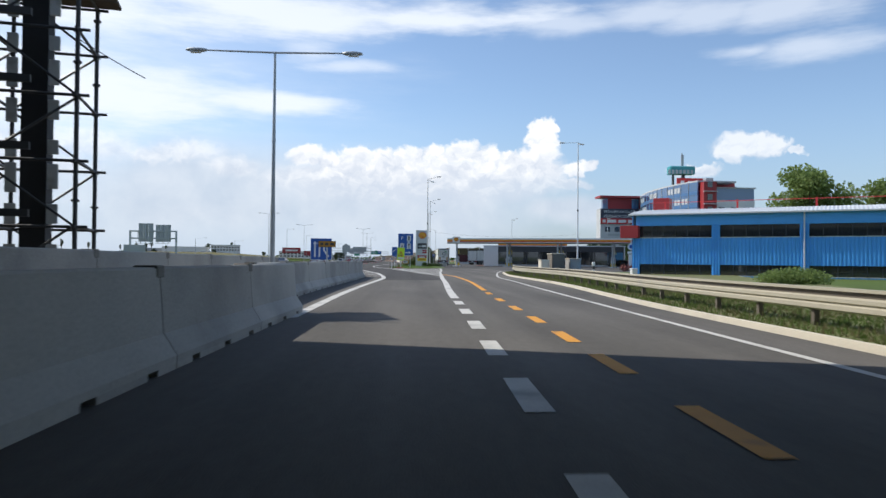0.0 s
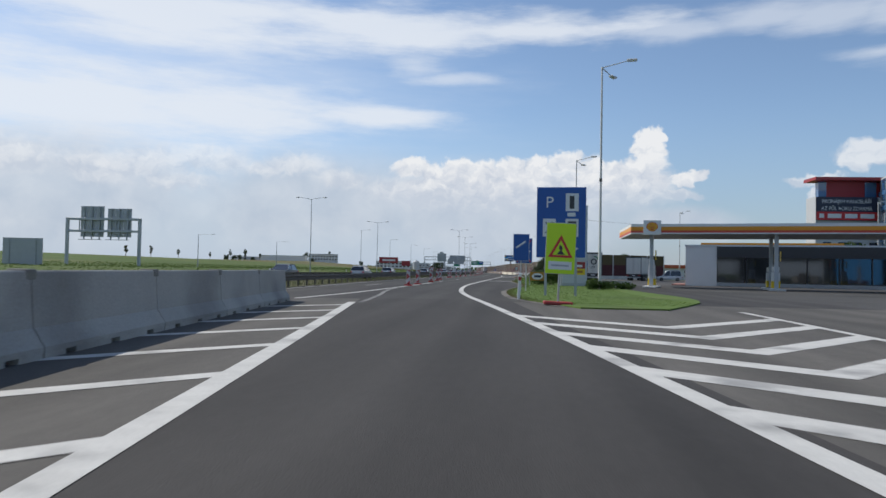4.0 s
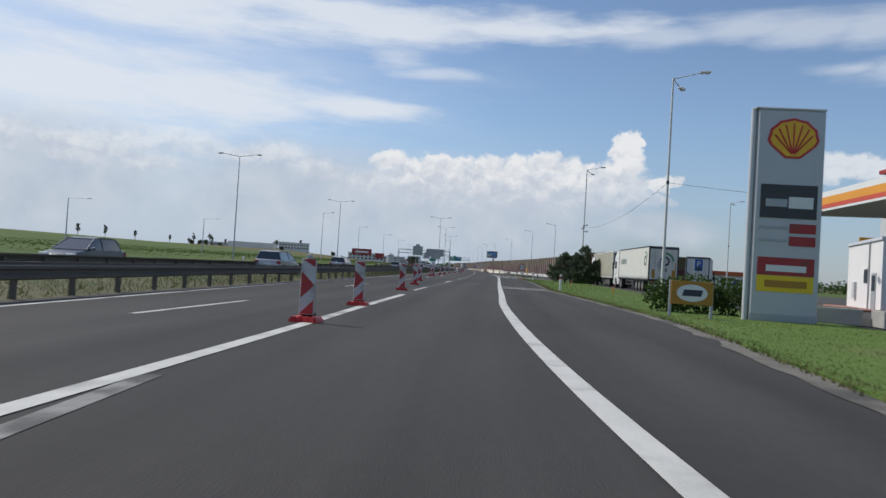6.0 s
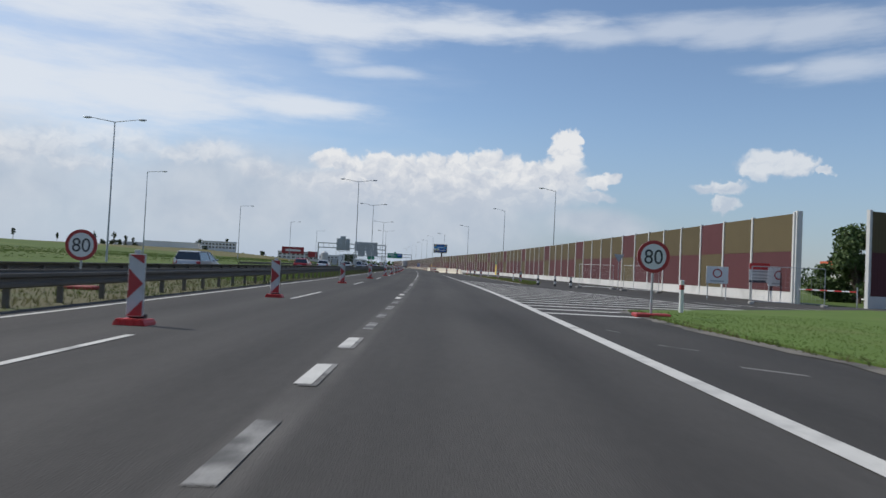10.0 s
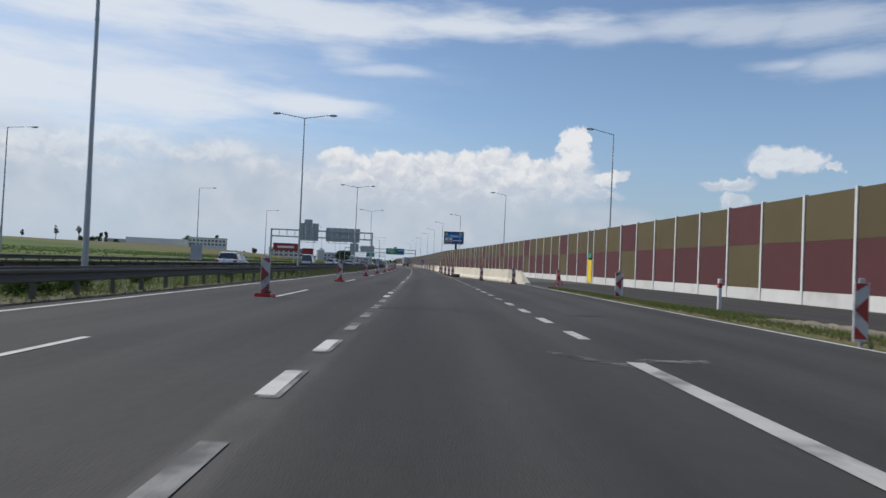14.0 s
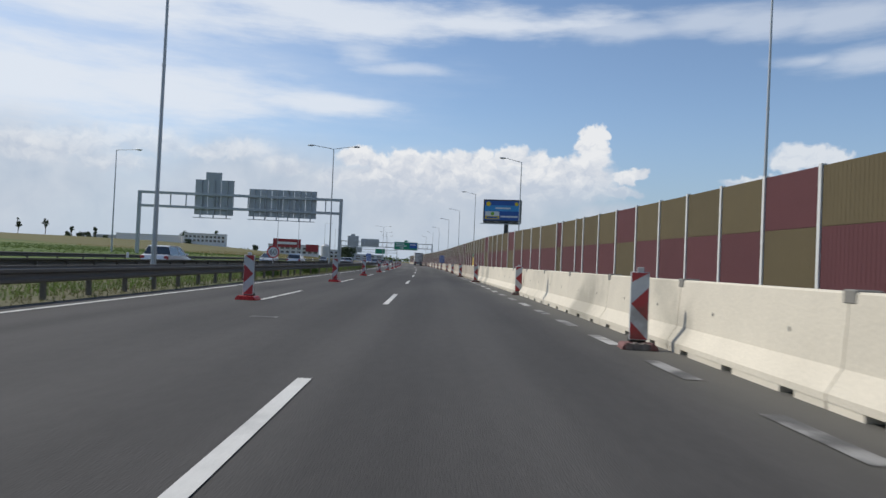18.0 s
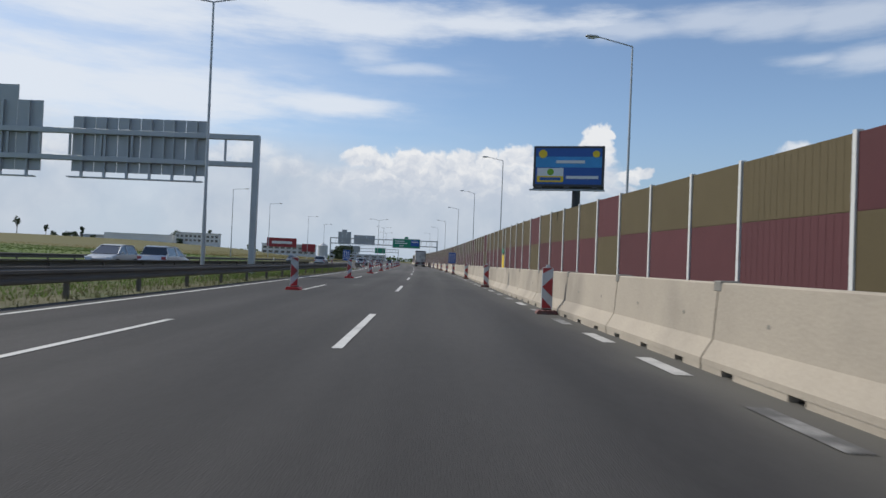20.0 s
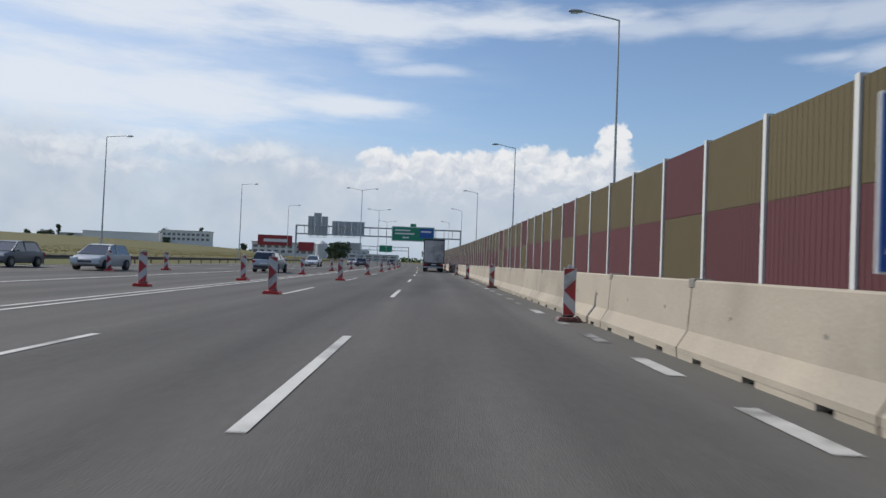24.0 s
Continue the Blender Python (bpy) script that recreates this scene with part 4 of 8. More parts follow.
# a second, taller row stands further back on the bank, beside the scaffold
tall = block_proto("concrete_barrier", CONC_G, 4.0, label="tall grey concrete block of the back row", group="barrier blocks of the back row")
row = along(tall, [(-5.32, 1.0), (-5.3, 33.2)])
for i, ob in enumerate(row):
    ob.scale = (1, 1, 1.245 - 0.011 * i)


# ---- steel guardrails ----
def rail_meshes(ma, post_ma=None):
    bm = bmesh.new()
    if post_ma:
        prof = [(0.0, 0.35), (0.05, 0.38), (0.05, 0.45), (0.01, 0.48), (0.05, 0.51), (0.05, 0.57), (0.0, 0.60)]
        prism(bm, prof + [(x - 0.012, z) for x, z in prof][::-1], 0, 4.02)
        return mesh("rail_beam", bm, ma), mesh("rail_post", B(box, -0.13, -0.03, -0.05, 0.05, -0.1, 0.69), post_ma), mesh("top_tube", B(box, -0.10, 0.04, 0, 4.02, 0.69, 0.74), ma)
    prof = [(0.0, 0.37), (0.06, 0.40), (0.06, 0.46), (0.0, 0.50), (0.0, 0.55), (0.06, 0.59), (0.06, 0.65), (0.0, 0.68)]
    inner = [(x - 0.012, z) for x, z in prof]
    prism(bm, prof + inner[::-1], 0, 4.02)
    return mesh("rail_beam", bm, ma), mesh("rail_post", B(box, -0.13, -0.03, -0.05, 0.05, -0.1, 0.62), ma), mesh("top_tube", B(box, -0.10, -0.02, 0, 4.02, 0.685, 0.73), ma)


def guardrail(label, fn, y0, y1, ma, side=1, top=True, every=1):
    t = thing("guardrail", Matrix(), label, "guardrail", "", "")
    # the pale rail's posts take a darker colour for their shade
    beam, post, tube = rail_meshes(ma, POST_D if ma is RAIL_L else None)
    y = y0
    while y < y1:
        a, b = Vector((fn(y), y)), Vector((fn(y + 4), y + 4))
        rz = math.degrees(math.atan2(-(b.x - a.x), 4))
        sc = Matrix.Diagonal((side, (b - a).length / 4, 1, 1))
        m = pose(a.x, a.y, 0, 0, 0, rz) @ sc
        part("rail_beam", beam, ma, t, "", m)
        part("rail_post", post, ma, t, "", m)
        if y < 420:
            part("rail_post", post, ma, t, "", m @ pose(0, 2.0, 0))
        if top:
            part("top_tube", tube, ma, t, "", m)
        # a dark strip stands in for the shaded groove under the tube
        if ma is RAIL_L:
            part("rail_web", B(box, -0.05, -0.02, 0, 4.02, 0.59, 0.695), POST_D, t, "dark brown strip for the shade under the top tube", m)
        y += 4
    return t


guardrail("dark weathered steel guardrail along the median", lambda y: XC(y) + LEFT_RAIL(y), 104, 500, RAIL)
# its end runs down to the ground
endr = thing("guardrail_end", Matrix(), "dark guardrail end that slopes to the ground", "guardrail")
bm = bmesh.new()
box(bm, -0.02, 0.05, 0, 12, 0.37, 0.70)
for v in bm.verts:
    if v.co.y > 6:
        v.co.z = 0.02 if v.co.z < 0.6 else 0.12
part("rail_beam", bm, RAIL, endr)
part("rail_post", B(box, -0.13, -0.03, 3.9, 4.0, -0.1, 0.5), RAIL, endr)
endr.matrix_basis = on(504, -6.85)
guardrail("dark steel guardrail beside the far carriageway", lambda y: XC(y) - 11.6, 108, 500, RAIL, side=-1)
guardrail("weathered guardrail along the field", lambda y: XC(y) - 26.2, 300, 760, RAIL, side=1, top=False)
GR = smooth_table([(-20, 6.3), (0, 6.85), (11, 7.25), (18, 7.5), (37, 9.3), (57, 9.95), (66, 11.2), (74, 12.9)])
guardrail("pale weathered guardrail behind the kerb", GR, -20, 70, RAIL_L, side=-1, top=True)
rend = thing("guardrail_end", Matrix(), "pale guardrail end bent to the ground", "guardrail")
bm = bmesh.new()
box(bm, -0.03, 0.03, 0, 4, 0.42, 0.74)
for v in bm.verts:
    if v.co.y > 2:
        v.co.z = 0.1 if v.co.z < 0.6 else 0.35
part("rail_beam", bm, RAIL_L, rend)
part("rail_post", B(box, -0.05, 0.05, 1.9, 2.0, 0, 0.45), RAIL_L, rend)
rend.matrix_basis = pose(GR(71), 71, 0, 0, 0, turn(GR, 71))

# ---- noise wall ----
WALL = thing("noise_wall", Matrix(), "tall noise wall of olive and wine-red ribbed panels on white plinths", "noise wall", "", "structure")


def ribbed(z0, z1, ma, name):
    bm = bmesh.new()
    n = 16
    for k in range(n):
        a, b = 0.09 + (0.82 * k / n), 0.09 + (0.82 * (k + 0.62) / n)
        c = 0.09 + 0.82 * (k + 1) / n
        a, b, c = [(u - 0.5) / 0.82 * 0.96 + 0.5 for u in (a, b, c)]
        q = [(-0.043, a), (-0.043, b), (-0.037, b), (-0.037, c)]
        v = [[bm.verts.new((x, y, z)) for x, y in q] for z in (z0, z1)]
        for i in range(3):
            bm.faces.new((v[0][i + 1], v[0][i], v[1][i], v[1][i + 1]))
    box(bm, -0.03, 0.055, 0.02, 0.98, z0 - (0.02 if z0 > 2 else 0), z1)
    return mesh(name, bm, ma)


SEAM = 3.02
P_OT, P_RT = ribbed(SEAM + 0.012, 5.2, OLIVE, "upper_panel"), ribbed(SEAM + 0.012, 5.2, WINE, "upper_panel")
P_OB, P_RB = ribbed(0.66, SEAM - 0.012, OLIVE, "lower_panel"), ribbed(0.66, SEAM - 0.012, WINE, "lower_panel")
PL = mesh("plinth", B(box, -0.07, 0.07, 0.02, 0.98, -0.1, 0.65, 0), PLINTH)
bm = bmesh.new()
box(bm, -0.11, 0.11, -0.09, 0.09, -0.1, 5.28, 0.008)
WPOST = mesh("wall_post", bm, POST_W)


def bay(a, b, red, door=False):
    d = Vector((b[0] - a[0], b[1] - a[1]))
    ln = d.length
    m = pose(a[0], a[1], 0, 0, 0, math.degrees(math.atan2(-d.x, d.y)))
    s = m @ Matrix.Diagonal((1, ln, 1, 1))
    part("wall_post", WPOST, POST_W, WALL, "", m)
    part("plinth", PL, PLINTH, WALL, "", s)
    part("upper_panel", P_RT if red else P_OT, OLIVE, WALL, "", s)
    part("lower_panel", P_OB if red or door else P_RB, WINE, WALL, "", s)
    return m, ln


reds = [243.6, 262.7, 282.2, 301.8, 321.6, 341.1, 363.0, 381.5, 400.3, 419.7, 437.8, 458.4, 477.4, 516.4]
rims = [(234.6, 0, 0), (239.5, 0, 0)]
for a, b in zip(reds, reds[1:]):
    if a == 341.1:
        rims += [(341.1, 1, 0), (345.0, 0, 0), (348.9, 0, 0), (353.0, 0, 1), (355.0, 0, 0), (359.0, 0, 0)]
    elif a == 419.7:
        rims += [(419.7, 1, 0), (423.6, 0, 0), (427.5, 0, 0), (431.4, 0, 0), (433.5, 0, 0)]
    elif a == 437.8:
        rims += [(437.8, 1, 0), (439.7, 0, 0), (445.9, 0, 0), (449.9, 0, 0), (454.2, 0, 0)]
    elif a == 477.4:
        rims += [(477.4, 1, 0)] + [(481.45 + 4.0 * i, 0, 0) for i in range(4)] + [(497.45, 0, 1)] + [(499.7 + 4.18 * i, 0, 0) for i in range(4)]
    else:
        rims += [(a + (b - a) / 5 * i, i == 0, 0) for i in range(5)]
y = 516.4
k = 0
while y < 880:
    rims.append((y, k % 5 == 0, 0))
    y += 3.96
    k += 1
for (a, red, door), (b, _, _) in zip(rims, rims[1:]):
    m, ln = bay((XWALL(a), a), (XWALL(b), b), red, door)
    if door:
        d = thing("escape_door", m @ pose(-0.07, 0.35, 0.0), "bright yellow steel escape door in the noise wall", "door")
        part("door_leaf", B(box, -0.05, 0.0, 0.05, ln - 0.75, 0.1, 2.3, 0.01), YELLOW, d)
        part("door_frame", B(box, -0.06, 0.0, -0.02, 0.05, 0.05, 2.38), YELLOW, d)
        part("door_frame", B(box, -0.06, 0.0, ln - 0.75, ln - 0.68, 0.05, 2.38), YELLOW, d)
        part("door_handle", B(cyl, (-0.05, 0.2, 1.1), (-0.11, 0.2, 1.1), 0.02), DARK, d)
        part("exit_sign", B(box, -0.12, -0.08, 0.0, ln - 0.7, 2.5, 2.95), GREEN_S, d, "dark green exit plate")
m = pose(XWALL(234.6) + 0.15, 234.5, 0)
part("wall_post", mesh("end_post", B(box, -0.18, 0.16, -0.14, 0.12, -0.1, 5.34, 0.01), POST_W), POST_W, WALL, "", m)
side = [(20.7, 231.4), (24.6, 232.7), (28.5, 234.0), (32.4, 235.3), (36.3, 236.6)]
for a, b in zip(side, side[1:]):
    bay(b, a, False)
part("wall_post", WPOST, POST_W, WALL, "", pose(20.7, 231.4, 0, 0, 0, -72))


# ---- guide boards on red feet ----
FOOT_OLD = mat("dirty_red_rubber", (0.17, 0.075, 0.065), 0.8, var=0.25, scale=7, fine=50, bump=0.1, second=(0.16, 0.14, 0.125, 0.48, 0.6))


def guide_board(flip, lamp=False, label="", group="", name="guide_board"):
    t = thing(name, Matrix(), label, "guide board", group)
    part("panel", B(box, -0.135, 0.135, -0.02, 0.025, 0.13, 1.13, 0.008), WHITE_D, t)
    s = -1 if flip else 1
    # red half-arrows that point to the side to pass on
    def tri(pts):
        return B(prism, [(s * x, z) for x, z in pts], -0.027, -0.0205)
    w = 0.122
    part("stripe", tri([(-w, 1.12), (w, 1.12), (w, 0.98)]), REDDARK, t)
    part("stripe", tri([(-w, 0.90), (w, 0.66), (-w, 0.42)]), REDDARK, t)
    part("stripe", tri([(-w, 0.145), (w, 0.145), (w, 0.40)]), REDDARK, t)
    bm = bmesh.new()
    prism(bm, [(-0.26, 0.0), (0.26, 0.0), (0.25, 0.045), (0.215, 0.09), (-0.215, 0.09), (-0.25, 0.045)], -0.19, 0.22)
    part("foot", bm, RED if not flip else FOOT_OLD, t, "red rubber foot" if not flip else "dirty faded red rubber foot")
    for x in (-0.18, -0.06, 0.06, 0.18):
        part("foot_rib", B(prism, [(x - 0.03, 0.01), (x + 0.03, 0.01), (x + 0.022, 0.105), (x - 0.022, 0.105)], -0.215, -0.08), FOOT_OLD if flip else RED, t)
    part("handle", B(box, -0.05, 0.05, -0.015, 0.015, 1.13, 1.20, 0.006), WHITE_D, t)
    # black wedge that paints the shadow side of the foot
    part("foot_shadow_side", B(box, -0.12, 0.12, 0.03, 0.2, 0.10, 0.16, 0.01), BLACK, t, "black wedge for the foot's shadow side")
    if lamp:
        part("lamp_stem", B(cyl, (0, 0, 1.13), (0, 0, 1.26), 0.02), DARK, t)
        part("warning_lamp", B(disc, (0, 1.34), 0.095, -0.05, 0.10, 16), ORANGE, t, "round orange warning lamp")
    return t


LB = "red and white guide board on a red rubber foot"
left_proto = guide_board(False, label=LB, group="guide boards along the lane")
lefts = [(-7.15, 125.3), (-7.1, 131.0), (-7.15, 143.6), (-7.35, 153.7), (-7.8, 164.4), (-8.35, 189.3), (-8.25, 193.0), (-8.0, 205.9), (-7.75, 216.3), (-7.5, 235.0), (-6.95, 252.3)]
lefts += [(XC(y) + LANE(y) - 0.3, y) for y in BOARD_Y]
for i, (x, y) in enumerate(lefts):
    m = pose(x, y, 0, 0, 0, random.uniform(-7, 7) + turn(XC, y))
    if i == 0:
        left_proto.matrix_basis = m
    else:
        copy_thing(left_proto, m)
for x, y in [(-14.8, 537), (-16.3, 529), (-14.2, 546), (-15.0, 562), (-23.5, 560), (-23.8, 553), (-16.2, 580), (-17.4, 600)]:
    copy_thing(left_proto, pose(x, y, 0, 0, 0, random.uniform(-12, 12)))

RBL = "red and white guide board with arrows beside the concrete barrier"
right_proto = guide_board(True, label=RBL, group="guide boards beside the barrier")
right_lamp = guide_board(True, True, label="red and white guide board with a round orange lamp on top", group="guide boards beside the barrier")
rights = [(5.5, 337.2, 0), (3.75, 344.8, 1), (1.8, 356.1, 1), (1.68, 362.4, 1), (1.62, 371.7, 1), (1.6, 385.4, 0), (1.85, 403.3, 0), (1.1, 421.1, 0), (0.62, 437.5, 0), (0.3, 456.5, 0),
          (-0.1, 475.0, 0), (-0.8, 493.8, 0), (-1.38, 509.6, 0), (-2.1, 529.0, 0), (-2.8, 549.2, 0)] + [(XC(y) + 4.05, y, 0) for y in (567, 585, 603, 621, 640)]
used = set()
for x, y, lampy in rights:
    pr = right_lamp if lampy else right_proto
    m = pose(x, y, 0, 0, 0, turn(XC, y) + random.uniform(-5, 5))
    if pr in used:
        copy_thing(pr, m)
    else:
        used.add(pr)
        pr.matrix_basis = m

# narrow guide posts set in the verge, with their own look: no foot
def verge_board():
    t = thing("verge_board", Matrix(), "red and white guide board standing in the verge", "guide board", "boards in the verge")
    part("panel", B(box, -0.135, 0.135, -0.02, 0.025, 0.05, 1.10, 0.008), WHITE_D, t)
    for pts in ([(0.122, 1.09), (-0.122, 1.09), (-0.122, 0.94)], [(0.122, 0.86), (-0.122, 0.62), (0.122, 0.38)], [(0.122, 0.10), (-0.122, 0.10), (-0.122, 0.34)]):
        part("stripe", B(prism, pts, -0.027, -0.0205), REDDARK, t)
    part("handle", B(box, -0.05, 0.05, -0.015, 0.015, 1.10, 1.18, 0.006), WHITE_D, t)
    part("stake", B(cyl, (0, 0, -0.1), (0, 0, 0.1), 0.03), STEEL, t)
    return t


vb = verge_board()
for i, (x, y) in enumerate([(7.4, 266.2), (7.45, 285.6), (6.3, 296.4), (7.0, 314.4), (7.6, 330.8)]):
    m = pose(x, y, 0.05, 0, 0, random.uniform(-6, 6))
    if i:
        copy_thing(vb, m)
    else:
        vb.matrix_basis = m


def delineator():
    t = thing("delineator_post", Matrix(), "white plastic roadside post with a dark band", "post", "roadside posts")
    part("post_body", B(box, -0.06, 0.06, -0.05, 0.05, -0.05, 1.05, 0.015), WHITE, t)
    part("band", B(box, -0.062, 0.062, -0.053, 0.053, 0.74, 0.90), REDDARK, t, "dark red band")
    return t


dl = delineator()
for i, (x, y) in enumerate([(1.75, 159.8), (5.05, 216.8), (7.3, 270.6), (8.6, 307.8), (-0.1, 104.5), (8.6, 319.5)]):
    m = pose(x, y, 0.04, 0, 3 if i == 4 else 0, random.uniform(-8, 8))
    if i:
        copy_thing(dl, m)
    else:
        dl.matrix_basis = m


def rail_reflector():
    t = thing("rail_marker", Matrix(), "small white marker post on the guardrail", "marker", "markers on the guardrail")
    part("marker_body", B(box, -0.05, 0.05, -0.03, 0.03, 0.78, 1.02, 0.012), WHITE, t)
    return t


rm = rail_reflector()
for i in range(16):
    y = 130 + 25 * i
    m = on(y, -11.55)
    if i:
        copy_thing(rm, m)
    else:
        rm.matrix_basis = m


# ---- street lamps ----
def lamp_head(t, x, y, z, s):
    """A flat lamp head at the end of an arm that points along s * x."""
    bm = bmesh.new()
    n = 8
    rows = []
    for k, (u, w, h) in enumerate(((0, 0.05, 0.05), (0.15, 0.13, 0.08), (0.45, 0.16, 0.09), (0.7, 0.12, 0.06), (0.78, 0.05, 0.03))):
        rows.append([bm.verts.new((x + s * u, y + w * math.cos(a), z + h * math.sin(a))) for a in (2 * math.pi * j / n for j in range(n))])
    for a, b in zip(rows, rows[1:]):
        for j in range(n):
            bm.faces.new((a[j], a[(j + 1) % n], b[(j + 1) % n], b[j])).smooth = True
    bm.faces.new(rows[0]), bm.faces.new(rows[-1][::-1])
    bmesh.ops.recalc_face_normals(bm, faces=bm.faces)
    part("lamp_head", bm, STEEL, t)
    part("lens", B(box, x + s * 0.42 - 0.2, x + s * 0.42 + 0.2, y - 0.11, y + 0.11, z - 0.105, z - 0.075, 0.01), LAMPGLASS, t)


def street_lamp(h, arms, label, group, ma=None, up=0.1, name="street_lamp", r=0.11):
    t = thing(name, Matrix(), label, "street lamp", group)
    ma = ma or STEEL
    part("pole", B(cyl, (0, 0, 3.2), (0, 0, h), r * 0.72, r * 0.42, 12), ma, t)
    part("pole_foot", B(cyl, (0, 0, -0.1), (0, 0, 3.25), r, r * 0.8, 12), ma, t)
    part("collar", B(cyl, (0, 0, h * 0.62), (0, 0, h * 0.62 + 0.12), r * 0.7, r * 0.66, 12), ma, t)
    part("hatch", B(box, -0.05, 0.05, -r * 1.02, -r * 0.8, 0.8, 1.25), ma, t)
    for dx, dz in arms:
        s = 1 if dx > 0 else -1
        part("arm", B(cyl, (0, 0, h - 0.02), (dx - s * 0.7, 0, h + dz), 0.04, 0.03, 8), ma, t)
        lamp_head(t, dx - s * 0.72, 0, h + dz, s)
    return t


def set_lamps(proto, h, places):
    """Stands lamps of height h at places of x, y, turn and the height of their tops."""
    for i, (x, y, rz, top) in enumerate(places):
        z = rise(x, y) - 0.05
        m = pose(x, y, z, random.uniform(-0.3, 0.3), random.uniform(-0.3, 0.3), rz)
        ob = proto if i == 0 else copy_thing(proto, m)
        ob.matrix_basis = m
        ob.scale = (1, 1, (top - z) / h)


dbl = street_lamp(13.5, [(2.85, 0.32), (-2.85, 0.32)], "tall grey double-armed street lamp in the median", "double street lamps")
set_lamps(dbl, 13.5, [(-12.56, 307.9, 2, 14.14), (-12.4, 348.4, 0, 13.84), (-12.4, 402.7, 0, 13.46), (-13.45, 454.4, -1, 13.3), (-34.75, 204.1, 0, 13.75), (-32.0, 262.1, 0, 13.35), (-22, 640, 0, 13.5), (-24.5, 690, 0, 13.5), (-27.5, 740, 0, 13.5)])
bl = street_lamp(9.1, [(3.3, 0.03), (-3.3, 0.0)], "grey double-armed street lamp behind the concrete blocks", "double street lamps")
set_lamps(bl, 9.1, [(-4.6, 27.8, 0, 9.1)])
rl = street_lamp(13.6, [(-2.65, 0.35)], "tall grey street lamp behind the noise wall", "street lamps behind the noise wall")
set_lamps(rl, 13.6, [(18.4, 305.7, 3, 13.95), (16.3, 351.2, 5, 14.29), (12.62, 405.8, 7, 13.57), (7.95, 459.1, 8, 13.43), (5.25, 511.1, 4, 14.5), (3.5, 551.2, 3, 14.2), (1.5, 594.8, 3, 14.45), (-1.4, 645, 4, 14.2), (-4.0, 690, 4, 14.2), (-8, 745, 4, 14.2)])
ll = street_lamp(12.6, [(2.9, 0.15)], "grey street lamp beside the far carriageway", "street lamps along the field")
set_lamps(ll, 12.6, [(-42.2, 354.6, 0, 12.76), (-38.85, 457.2, 0, 12.5), (-41.9, 555.0, 0, 13.5), (-43.9, 591.8, 0, 13.7), (-43.9, 641.4, 0, 13.9), (-47, 690, 0, 13.9), (-40.1, 408.7, 0, 12.68), (-44.2, 304.0, 0, 13.6), (-51.2, 236.7, 0, 6.95), (-53.0, 197.2, 0, 6.6)])


def station_lamp(h, heads, label, ma):
    t = thing("station_lamp", Matrix(), label, "street lamp", "lamps of the service station")
    part("pole", B(cyl, (0, 0, 3.0), (0, 0, h), 0.09, 0.06, 12), ma, t)
    part("pole_foot", B(cyl, (0, 0, -0.1), (0, 0, 3.05), 0.12, 0.1, 12), ma, t)
    part("band", B(cyl, (0, 0, 7.4), (0, 0, 7.62), 0.1, 0.1, 12), DARK, t, "dark fixing band")
    for dx, dy, dz in heads:
        L_ = Vector((dx, dy, 0)).length
        part("arm", B(cyl, (0, 0, h - 0.05), (dx * 0.75, dy * 0.75, h - 0.05 + dz), 0.035, 0.03, 8), ma, t)
        hd = part("lamp_head", B(box, -0.16, 0.16, -0.35, 0.35, -0.06, 0.07, 0.04), ma, t, "", pose(dx * 0.85, dy * 0.85, h - 0.02 + dz, 0, 0, math.degrees(math.atan2(-dx, dy))))
        part("lens", B(box, -0.13, 0.13, -0.28, 0.28, -0.085, -0.058), LAMPGLASS, hd)
    return t


for x, y, h in ((6.05, 124.4, 15.3), (8.35, 159.8, 14.4), (10.3, 205.9, 14.8)):
    o = station_lamp(h, [(2.3, -0.4, 0.4), (1.1, 1.4, -0.35)], "pale grey twin-headed lamp post on the grass island", POST_W)
    o.matrix_basis = pose(x, y, 0.0)
    if y > 200:
        for k, (dx, z) in enumerate(((0.35, 7.5), (-0.2, 7.1), (0.4, 6.7))):
            part("traffic_camera", B(box, dx - 0.12, dx + 0.12, -0.3, 0.1, z, z + 0.2, 0.03), GREY_BACK, o, "small grey traffic camera")
            part("bracket", B(box, min(0, dx), max(0, dx), -0.03, 0.03, z + 0.05, z + 0.1), DARK, o)
o = station_lamp(16.1, [(-2.4, 0, -0.1), (0.6, 0.3, -0.2)], "white lamp post behind a grey block beside the station", WHITE)
o.matrix_basis = pose(23.1, 88.1, 0)
for x, y, h in ((39.6, 236.0, 14.9), (58, 190, 13), (72, 215, 13)):
    o = station_lamp(h, [(2.1, -0.4, 0.35), (1.0, 1.3, -0.1)], "thin grey lamp post on the parking yard", POST_W)
    o.matrix_basis = pose(x, y, 0)


def cable(name, a, b, sag, label):
    cu = bpy.data.curves.new(name, "CURVE")
    cu.dimensions, cu.bevel_depth = "3D", 0.011
    sp = cu.splines.new("POLY")
    sp.points.add(20)
    for i in range(21):
        u = i / 20
        p = Vector(a).lerp(Vector(b), u)
        sp.points[i].co = (p.x, p.y, p.z - sag * 4 * u * (1 - u), 1)
    ob = bpy.data.objects.new(name, cu)
    scene.collection.objects.link(ob)
    me = bpy.data.meshes.new_from_object(ob.evaluated_get(bpy.context.evaluated_depsgraph_get()))
    bpy.data.objects.remove(ob)
    me.materials.append(DARK)
    tagged(new(name, me), label, "cable")


cable("overhead_cable", (8.35, 159.8, 7.5), (10.3, 205.9, 7.3), 0.9, "thin dark cable slung between lamp posts")
cable("overhead_cable", (8.35, 159.8, 7.5), (40, 150, 7.0), 0.9, "thin dark cable slung to the station")


